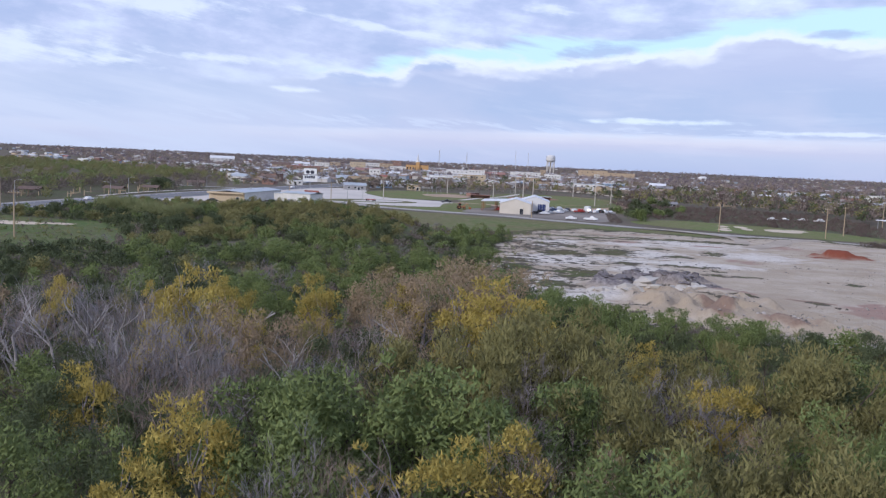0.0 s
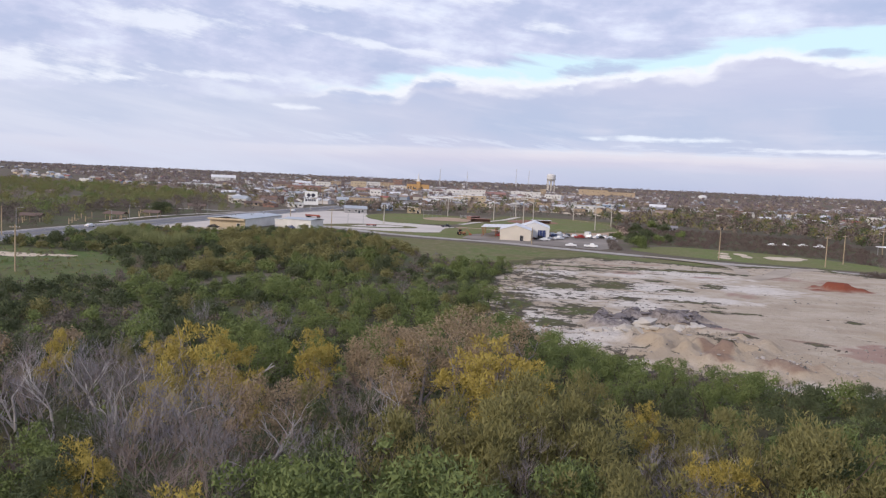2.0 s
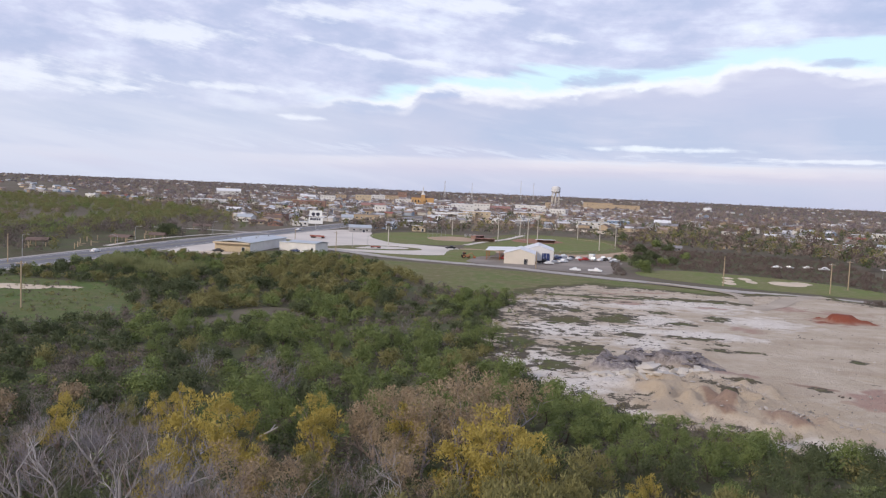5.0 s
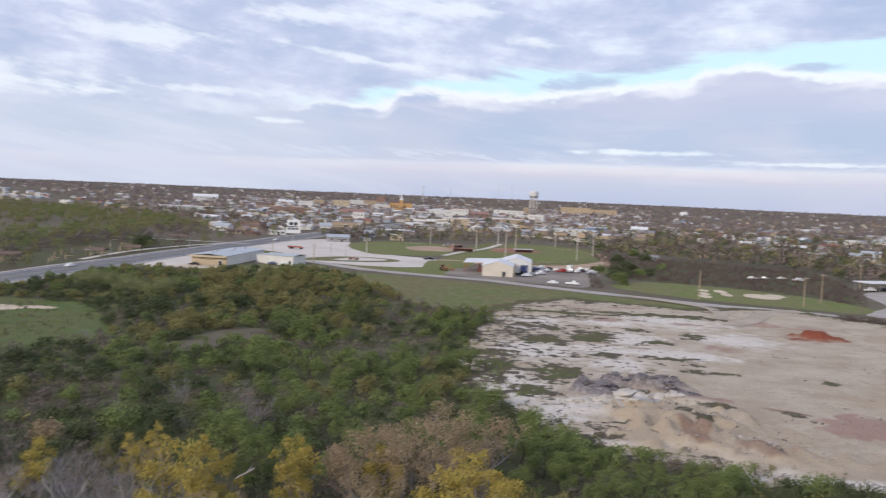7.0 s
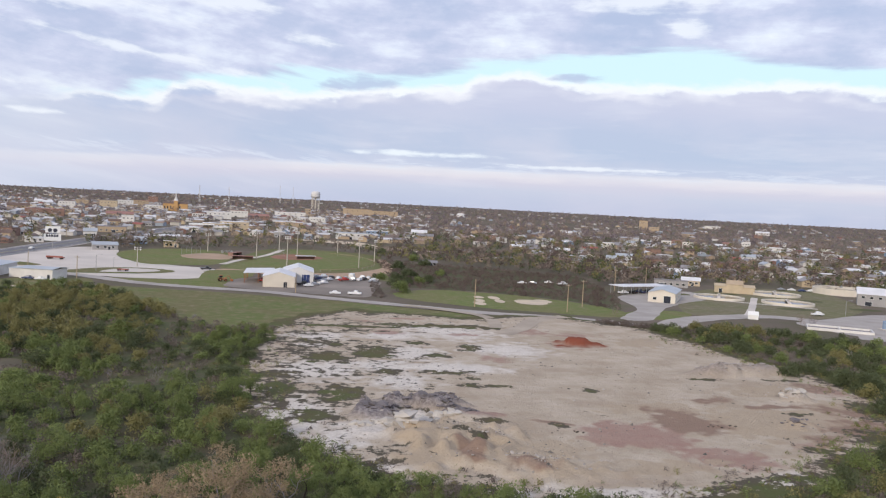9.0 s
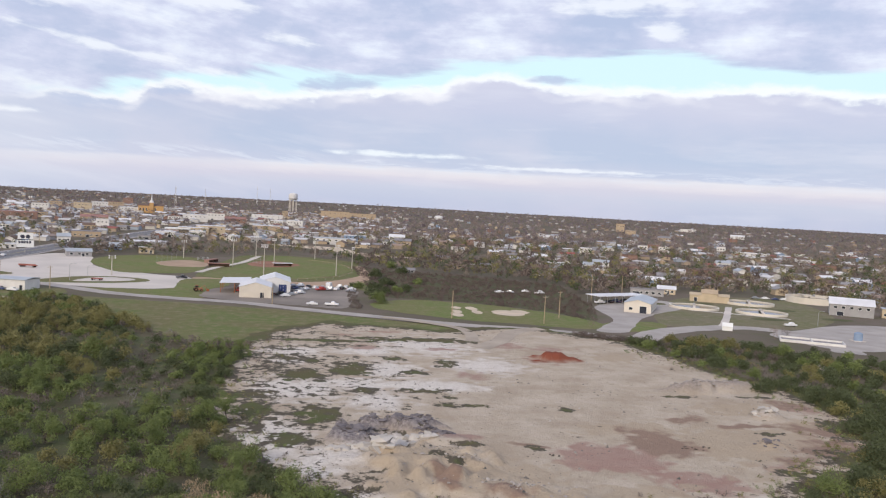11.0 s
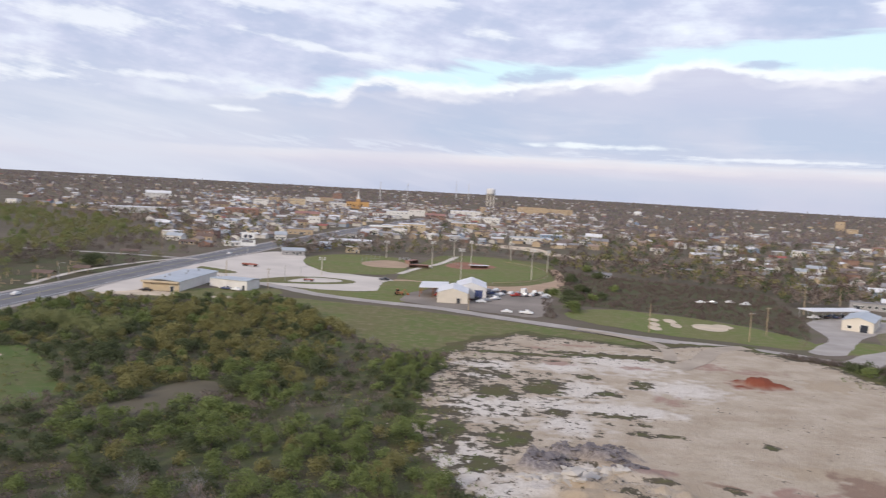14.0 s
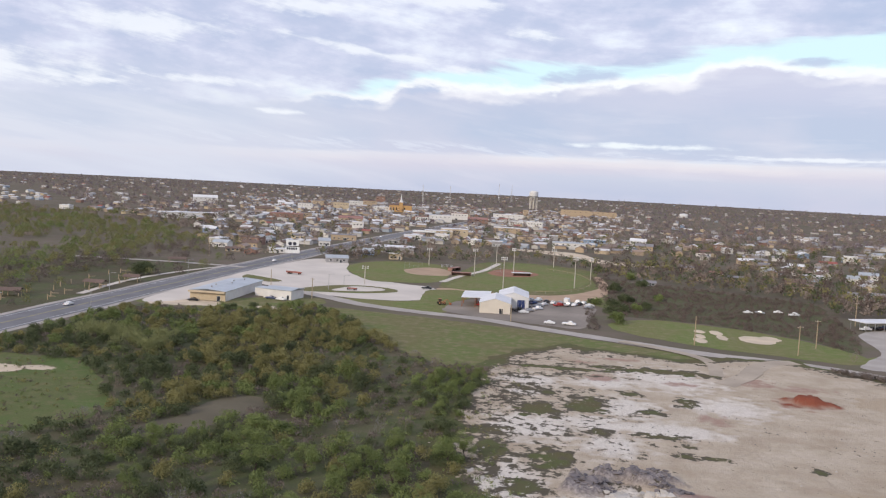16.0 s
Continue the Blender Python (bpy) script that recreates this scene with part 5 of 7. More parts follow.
dugout(-60, 503, 4, "roof_red", "red-roofed brick dugout by the path")
dugout(-68, 530, 70, "roof_red", "red-roofed brick dugout beside the infield")
dugout(-24, 524, 20, "roof_white", "pale-roofed dugout behind the infield")
for x, y, rz in ((-93, 520, 30), (-41, 540, -40)):
    bs = thing("backstop", "chain-link backstop on steel posts", "backstop", x, y, 0, rz)
    for u in (-6, -3, 0, 3, 6):
        part("post", Geo().lathe([(0.07, -0.2), (0.06, 5)], 6, (u, 0.12 * abs(u))), "steel", bs)
    for z in (0.4, 2.4, 4.9):
        part("rail", Geo().tube([(-6, 0.72, z), (0, 0, z), (6, 0.72, z)], [0.04] * 3, 5), "steel", bs)
bl = thing("bleachers", "small grey metal bleachers", "bleachers", -75, 548, 0, 40)
for i in range(4):
    part("plank", Geo().box((0, i * 0.7, 0.5 + i * 0.42), (8, 0.35, 0.06)), "steel", bl)
for u in (-3.6, 0, 3.6):
    part("frame", Geo().box((u, 1.0, 0.8), (0.08, 2.6, 1.6)), "steel", bl)
fence = thing("outfield_fence", "low pale outfield fence with yellow cap", "fence", 0, 0, 0, 0)
line = [(-17 + 36 * math.sin(a), 505 - 66 * math.cos(a)) for a in [radians(8 + i * 8.4) for i in range(20)]]
for a, b in zip(line, line[1:]):
    L2 = math.hypot(b[0] - a[0], b[1] - a[1])
    ang = math.degrees(math.atan2(b[1] - a[1], b[0] - a[0]))
    part("rail", Geo().box(((a[0] + b[0]) / 2, (a[1] + b[1]) / 2, 1.25), (L2, 0.12, 0.14), ang), "infield_tan", fence)
    part("post", Geo().box((a[0], a[1], 0.6), (0.1, 0.1, 1.3)), "steel", fence)

# ---- vehicles ----
def car(x, y, rz, paint, style="saloon", label=""):
    c = thing({"saloon": "car", "pickup": "pickup_truck", "van": "van"}[style], label or "%s %s parked on the gravel" % (paint.split("_")[1], {"saloon": "car", "pickup": "pickup truck", "van": "box van"}[style]),
              {"saloon": "car", "pickup": "truck", "van": "van"}[style], x, y, 0.1, rz)
    ln, wd = {"saloon": (4.6, 1.8), "pickup": (5.6, 1.95), "van": (6.0, 2.2)}[style]
    a = ln / 2
    prof = {"saloon": [(-a, .35), (-a, .85), (-a * .55, .95), (-a * .3, 1.45), (a * .25, 1.45), (a * .5, .98), (a * .97, .85), (a, .35)],
            "pickup": [(-a, .45), (-a, 1.05), (-a * .1, 1.1), (-a * .05, 1.8), (a * .38, 1.8), (a * .55, 1.15), (a * .97, 1.02), (a, .45)],
            "van": [(-a, .45), (-a, 2.7), (a * .45, 2.7), (a * .5, 1.9), (a * .62, 1.8), (a * .78, 1.15), (a * .98, 1.05), (a, .45)]}[style]
    n = len(prof)
    g = Geo()
    for k, sc in ((-1, .93), (-1, 1), (1, 1), (1, .93)):
        for px, pz in prof:
            inset = 0.16 if pz > 1.2 and style != "van" else 0.0
            g.v.append((px * (1 if sc == 1 else .985), k * (wd / 2 - inset - (0 if sc == 1 else -.03)), pz))
    for r in range(3):
        for i in range(n):
            g.f.append((r * n + i, (r + 1) * n + i, (r + 1) * n + (i + 1) % n, r * n + (i + 1) % n))
    g.f += [tuple(range(n)), tuple(range(4 * n - 1, 3 * n - 1, -1))]
    part("body", g, paint, c)
    top = {"saloon": 1.47, "pickup": 1.82, "van": 1.9}[style]
    x0, x1 = {"saloon": (-a * .42, a * .38), "pickup": (-a * .03, a * .47), "van": (a * .5, a * .72)}[style]
    part("glass", Geo().box(((x0 + x1) / 2, 0, top - .32), (x1 - x0, wd - (.2 if style != "van" else -.04), .36)), "pane", c)
    for sx in (-a * .62, a * .64):
        for sy in (-wd / 2 + .1, wd / 2 - .1):
            t = Geo().tube([(sx, sy - .1, .33), (sx, sy + .1, .33)], [.34, .34], 12)
            wheel = part("wheel", t, "tyre", c)
            part("rim", Geo().tube([(sx, sy - .11, .33), (sx, sy + .11, .33)], [.19, .19], 8), "steel", wheel)
    for sy in (-wd * .33, wd * .33):
        part("headlight", Geo().box((a * .985, sy, .75), (.08, .35, .16)), "metal_white", c)
        part("tail_light", Geo().box((-a * .995, sy, .8), (.08, .28, .16)), "car_red", c)
    return c


for x, y, rz, paint, style in ((-9.7, 409, 60, "car_white", "pickup"), (-2.2, 403, 75, "car_white", "saloon"), (1.2, 404.5, 80, "car_silver", "saloon"), (4.4, 408, 78, "car_white", "van"), (7.9, 400, 70, "car_white", "saloon"),
                               (15.1, 402, 20, "car_white", "saloon"), (-14.9, 366, 25, "car_white", "saloon"), (-17.5, 371, 40, "car_black", "pickup"), (-9, 379, 50, "car_white", "pickup"), (-13, 408, 60, "car_silver", "saloon"),
                               (-2.9, 341, 5, "car_white", "saloon"), (5.1, 341, -10, "car_white", "pickup"), (10.5, 404, 70, "car_black", "saloon"), (-68.7, 425.7, 10, "car_black", "pickup"), (12.6, 410, 75, "car_white", "saloon"), (0.5, 396, 40, "car_red", "pickup"), (-5.6, 406, 70, "car_black", "saloon"), (-12.5, 372, 35, "car_silver", "saloon"), (-36, 380, 85, "car_red", "pickup"),
                               (-6.5, 396, 60, "car_white", "saloon"), (4.8, 398, 70, "car_silver", "pickup"), (9.5, 410, 78, "car_white", "pickup"), (-11.5, 398, 50, "car_blue", "saloon"), (-16.5, 404, 55, "car_white", "van"), (-9, 388, 45, "car_silver", "pickup"), (-14.5, 383, 40, "car_black", "saloon"), (14.5, 394, 10, "car_silver", "saloon"), (-128, 354, -10, "car_blue", "saloon"), (-122.5, 352, -15, "car_white", "saloon"), (-155, 333, 5, "car_black", "saloon"), (136, 387, 25, "car_white", "pickup"), (201, 327.5, 10, "car_white", "pickup"),
                               (247, 440, 0, "car_silver", "saloon"), (252.5, 439, 0, "car_white", "saloon"), (257, 436, 0, "car_blue", "saloon"), (263, 437, 0, "car_white", "saloon"), (142, 391, 115, "car_black", "saloon"),
                               (147, 394, 115, "car_blue", "pickup"), (152, 396, 115, "car_black", "pickup"), (157, 398, 115, "car_silver", "saloon"), (92, 417, 10, "car_white", "saloon"), (108, 425, -15, "car_white", "saloon"), (114, 419, 30, "car_white", "pickup"), (98, 419, -20, "car_silver", "saloon")):
    car(x, y, rz, paint, style)
for x, y, rz, paint in ((-184, 513, 88, "car_white"), (-192, 300, 90, "car_white"), (-181, 735, 88, "car_white"), (-188, 640, 268, "car_silver"), (-178, 800, 88, "car_white")):
    car(x, y, rz, paint, label="%s car on the highway" % paint.split("_")[1])

# ---- yard machinery, trailer, park posts ----
tr = thing("tractor_loader", "rusty orange loader tractor on the yard edge", "tractor", -53, 374, 0.1, 20)
part("chassis", Geo().box((0, 0, 1.0), (3.6, 1.2, 0.9)), "machine_orange", tr)
part("cab", Geo().box((-0.9, 0, 2.1), (1.3, 1.4, 1.4)), "machine_orange", tr)
part("cab_glass", Geo().box((-0.9, 0, 2.2), (1.34, 1.44, 0.8)), "pane", tr)
part("boom", Geo().tube([(0.8, 0, 1.5), (2.6, 0, 2.6), (3.8, 0, 0.8)], [0.18, 0.16, 0.14], 6), "machine_orange", tr)
part("bucket", Geo().box((4.0, 0, 0.5), (0.8, 2.0, 0.8)), "rust", tr)
for sx, r in ((-1.2, 0.85), (1.2, 0.55)):
    for sy in (-0.85, 0.85):
        wheel = part("wheel", Geo().tube([(sx, sy - .2, r), (sx, sy + .2, r)], [r, r], 14), "tyre", tr)
        part("rim", Geo().tube([(sx, sy - .22, r), (sx, sy + .22, r)], [r * .5, r * .5], 8), "machine_orange", tr)
tl = thing("flatbed_trailer", "red flatbed trailer parked on the concrete", "trailer", -150, 452, 0.1, -8)
part("bed", Geo().box((0, 0, 1.0), (9, 2.5, 0.3)), "machine_red", tl)
part("side_board", Geo().box((0, -1.2, 1.4), (9, 0.1, 0.7)), "machine_red", tl)
for sx in (-3.4, -2.2, 3.2):
    for sy in (-1, 1):
        part("wheel", Geo().tube([(sx, sy - .15, .5), (sx, sy + .15, .5)], [.5, .5], 12), "tyre", tl)
td = thing("trailer_dolly", "short red trailer on the concrete pad", "trailer", -103, 402, 0.2, -12)
part("bed", Geo().box((0, 0, 0.8), (5, 2.0, 0.4)), "machine_red", td)
for sx in (-1.8, 1.8):
    for sy in (-1, 1):
        part("wheel", Geo().tube([(sx, sy - .12, .4), (sx, sy + .12, .4)], [.4, .4], 10), "tyre", td)
rnd = random.Random(77)
for i in range(26):
    x, y = -206 - rnd.uniform(0, 26), 285 + i * 5.4 + rnd.uniform(-2, 2)
    b = thing("park_post", "old pale timber post in the roadside park", "post", x, y, 0, rnd.uniform(0, 90), "timber posts in the park")
    part("post", Geo().box((0, 0, 1.1), (0.35, 0.35, 2.6)), "wood_pole", b)
    if i % 2 == 0:
        part("rail", Geo().box((1.6, 0, 1.7), (3.2, 0.14, 0.2)), "wood_pole", b)
for i, (x, y, w) in enumerate(((-212, 352, 9), (-208, 378, 7), (-226, 312, 8), (-230, 470, 10))):
    sh = thing("picnic_shelter", "open timber picnic shelter with a dark roof", "shelter", x, y, 0, 10 * i)
    part("roof", gable_roof(w, 5, 2.6, 0.9), "roof_brown", sh)
    for sx in (-w / 2 + .4, w / 2 - .4):
        for sy in (-2.1, 2.1):
            part("post", Geo().box((sx, sy, 1.3), (0.22, 0.22, 2.8)), "wood_pole", sh)

# ---- rubble on the lot ----
def boulder(seed, r):
    """A broken slab: the hull of a few random points, flattened."""
    rs = np.random.RandomState(seed)
    bm = bmesh.new()
    flat = rs.uniform(0.32, 0.6)
    for i in range(13):
        d = rs.normal(size=3)
        d /= np.linalg.norm(d)
        bm.verts.new((d[0] * r * rs.uniform(.8, 1.35), d[1] * r * rs.uniform(.7, 1.1), d[2] * r * flat))
    bmesh.ops.convex_hull(bm, input=bm.verts)
    bmesh.ops.delete(bm, geom=[v for v in bm.verts if not v.link_faces], context="VERTS")
    me = bpy.data.meshes.new("slab")
    bm.to_mesh(me)
    bm.free()
    return me


def heap(name, label, spots, mat, n, size, seed):
    """A pile of broken slabs, each a part; spots: (x, y, rx, ry)."""
    h = thing(name, label, "rubble", spots[0][0], spots[0][1], 0, 0)
    rnd = random.Random(seed)
    kinds = [boulder(seed * 10 + i, 1.0) for i in range(6)]
    for m in kinds:
        m.materials.append(MATS[mat])
    for i in range(n):
        sx, sy, rx, ry = spots[rnd.randrange(len(spots))]
        a, u = rnd.uniform(0, 6.283), math.sqrt(rnd.random())
        x, y = sx + rx * u * math.cos(a), sy + ry * u * math.sin(a)
        col, row = int((x - xs[0]) / STEP), int((y - ys[0]) / STEP)
        s = size * rnd.uniform(.4, 1.3) * (1.2 - 0.4 * u)
        ob = new("slab", kinds[rnd.randrange(6)])
        ob.parent = h
        ob.matrix_local = pose(x - spots[0][0], y - spots[0][1], float(GZ[row, col]) + 0.12 * s, rnd.uniform(-14, 14), rnd.uniform(-14, 14), rnd.uniform(0, 360)) @ Matrix.Diagonal((s, s, s, 1))


heap("rubble_heap", "heap of broken grey paving and stone", [(16, 158, 9.5, 3.2), (8, 152, 4.5, 3), (23, 154, 4, 3)], "rubble_dark", 240, 0.72, 3)
heap("rubble_heap", "pale broken concrete slabs in a low heap", [(8, 144, 5, 2.6), (11, 141, 4, 2.2), (18, 150, 5, 1.2), (14, 148, 5, 1.4)], "rubble_pale", 54, 1.6, 4)
heap("spoil_heap", "tan spoil heap with scattered stones", [(20, 137, 9, 7), (27, 125, 9, 6), (35, 122, 9, 4)], "rubble", 70, 0.35, 5)
heap("stone_ridge", "grey ridge of dumped stone along the lot edge", [(106, 199, 12, 3), (96, 197, 8, 2)], "rubble", 70, 0.6, 6)
heap("white_pile", "small pile of white broken stone", [(101, 171, 2.6, 1.8)], "rubble_pale", 18, 1.3, 7)
heap("grey_pile", "low pile of grey chippings", [(89, 149, 3.4, 1.8)], "rubble_dark", 22, 0.6, 8)
heap("debris", "scattered dark debris and roots on bare soil", [(73, 147, 4, 1.4), (41, 141, 3, 2), (50, 177, 1.5, 1)], "bark", 24, 0.35, 9)


# ---- the many small houses of the town, too far off to be told apart ----
def varied(name, stops):
    """One material whose colour differs from piece to piece."""
    m = bpy.data.materials.new(name)
    m.use_nodes = True
    n = Nodes(m.node_tree)
    isl = n.add("ShaderNodeNewGeometry").outputs["Random Per Island"]
    pos = n.add("ShaderNodeTexCoord").outputs["Object"]
    r = n.ramp(isl, stops)
    r.node.color_ramp.interpolation = "CONSTANT"
    col = n.mix(n.math("MULTIPLY", n.noise(pos, 0.8, 3.0), 0.4), r, (0.12, 0.11, 0.10))
    n.put(m.node_tree.nodes["Principled BSDF"], "Base_Color", col)
    n.put(m.node_tree.nodes["Principled BSDF"], "Roughness", 0.75)
    MATS[name] = m


varied("town_walls", [(0.0, (0.58, 0.55, 0.50)), (0.2, (0.42, 0.33, 0.24)), (0.45, (0.42, 0.40, 0.39)), (0.6, (0.62, 0.50, 0.34)), (0.72, (0.70, 0.68, 0.66)), (0.86, (0.30, 0.16, 0.12)), (0.93, (0.38, 0.44, 0.52))])
varied("town_roofs", [(0.0, (0.30, 0.29, 0.30)), (0.22, (0.20, 0.15, 0.13)), (0.42, (0.62, 0.62, 0.64)), (0.62, (0.46, 0.47, 0.50)), (0.76, (0.34, 0.25, 0.20)), (0.88, (0.72, 0.71, 0.72)), (0.96, (0.36, 0.10, 0.08))])
varied("stone_mix", [(0.0, (0.16, 0.14, 0.12)), (0.4, (0.30, 0.26, 0.22)), (0.7, (0.46, 0.41, 0.36)), (0.88, (0.08, 0.075, 0.065))])
rnd = random.Random(33)
gw, gr = Geo(), Geo()
n_small = 0
HS = np.zeros((4000, 2))
HS[:len(house_spots)] = house_spots
while n_small < 1700:
    if n_small % 5 < 2:
        a, dist = radians(rnd.uniform(-22, 4)), rnd.uniform(660, 2100)
    elif n_small % 5 == 2:
        a, dist = radians(rnd.uniform(-38, 42)), rnd.uniform(900, 4200)
    else:
        a, dist = radians(rnd.uniform(-37, 42)), 1.0 / rnd.uniform(1 / 3400, 1 / 540)
    x, y = dist * math.sin(a), dist * math.cos(a)
    if any(contains(p, x, y) for p in KEEP_OFF) or abs(x + 185 - 0.05 * max(0, y - 500)) < 20:
        continue
    if (np.hypot(HS[:len(house_spots), 0] - x, HS[:len(house_spots), 1] - y) < 15).any() or (a > radians(6) and rnd.random() < 0.5):
        continue
    HS[len(house_spots)] = (x, y)
    house_spots.append((x, y))
    w, d, h = rnd.uniform(6, 14), rnd.uniform(5, 9), rnd.uniform(2.5, 3.8)
    k = rnd.choice((0, 90)) + rnd.uniform(-10, 10) - 5
    m = pose(x, y, land(x, y), 0, 0, k)
    for src, dst in ((gable_walls(w, d, h, 1.3), gw), (gable_roof(w, d, h, 1.3, 0.5), gr)):
        dst.add([m @ Vector(p) for p in src.v], src.f)
    n_small += 1
for nm, geo, mat, lab in (("town_house_walls", gw, "town_walls", "pale walls of many small town houses"), ("town_house_roofs", gr, "town_roofs", "mixed roofs of many small town houses")):
    me = geo.mesh(nm)
    me.materials.append(MATS[mat])
    tagged(new(nm, me), lab, "town", kind="stuff")


# ================= trees =================
def branch(g, p, d, length, radius, depth, rnd, tips, sides=5, droop=0.0, fork=(2, 3)):
    """Grows a limb with forks; collects the tips."""
    pts, radii = [p], [radius]
    steps = 3 if depth > 0 else 2
    for i in range(steps):
        d = (d + Vector((rnd.uniform(-.28, .28), rnd.uniform(-.28, .28), rnd.uniform(-.12, .2) - droop))).normalized()
        p = p + d * (length / steps)
        pts.append(p)
        radii.append(radius * (1 - 0.5 * (i + 1) / steps))
    g.tube(pts, radii, max(3, sides), cap=False)
    tips.append((p, d))
    if depth > 0:
        for i in range(rnd.randint(*fork)):
            k = rnd.randint(1, steps)
            w = rnd.uniform(0, 2 * math.pi)
            q = (d + 0.9 * Vector((math.cos(w), math.sin(w), rnd.uniform(-.1, .5)))).normalized()
            branch(g, pts[k], q, length * rnd.uniform(.55, .8), radii[k] * 0.75, depth - 1, rnd, tips, max(3, sides - 1), droop, fork)


def leaf_cloud(rnd, clumps, size, per, slim=0.38, upward=0.5, grow=0.0):
    """Overlapping clumps of many small leaf blades. clumps: (centre, radius); grow: how much blades widen with distance from the lot's near corner."""
    rs = np.random.RandomState(rnd.randint(0, 10 ** 6))
    vs = []
    for c, r in clumps:
        far = 1.0 + grow * max(0.0, math.hypot(c[0], c[1]) - 120) / 120
        n = max(5, int(per * r * r / far ** 1.5))
        d = rs.normal(size=(n, 3))
        d /= np.linalg.norm(d, axis=1)[:, None] + 1e-9
        d[:, 2] = np.where(d[:, 2] < -0.5, -d[:, 2], d[:, 2])
        q = np.array(c) + d * r * (0.34 + 0.78 * rs.rand(n, 1) ** 0.75) * np.array([1, 1, 1.0])
        nrm = d + 0.55 * rs.normal(size=(n, 3))
        nrm /= np.linalg.norm(nrm, axis=1)[:, None] + 1e-9
        a = np.cross(nrm, rs.normal(size=(n, 3)))
        a = a / (np.linalg.norm(a, axis=1)[:, None] + 1e-9) + upward * (np.array([0, 0, 1.0]) + 0.6 * d)
        a /= np.linalg.norm(a, axis=1)[:, None] + 1e-9
        b = np.cross(a, nrm + 0.01)
        b /= np.linalg.norm(b, axis=1)[:, None] + 1e-9
        s = size * far * (0.6 + 0.8 * rs.rand(n, 1))
        vs.append(np.stack([q - a * s * 0.6 - b * s * slim, q - a * s * 0.6 + b * s * slim, q + a * s], 1).reshape(-1, 3))
    vs = np.concatenate(vs)
    n = len(vs)
    me = bpy.data.meshes.new("crown")
    me.vertices.add(n)
    me.vertices.foreach_set("co", vs.astype(np.float32).ravel())
    me.loops.add(n)
    me.loops.foreach_set("vertex_index", np.arange(n, dtype=np.int32))
    me.polygons.add(n // 3)
    me.polygons.foreach_set("loop_start", np.arange(0, n, 3, dtype=np.int32))
    me.update()
    me.validate()
    return me


LEAF = {"green": "leaf_green", "dark": "leaf_dark", "olive": "leaf_olive", "yellow": "leaf_yellow", "rust": "leaf_rust", "grey": "leaf_grey"}
TREE_LABEL = {"green": "bushy green tree in the woodland", "dark": "dense dark green tree in the woodland", "olive": "olive-green tree with thinning leaves",
              "yellow": "tree in bright yellow autumn leaf", "rust": "tree with sparse rust-brown leaves", "grey": "leafless grey thicket tree with fine twigs",
              "snag": "dead white tree with bare forked limbs"}


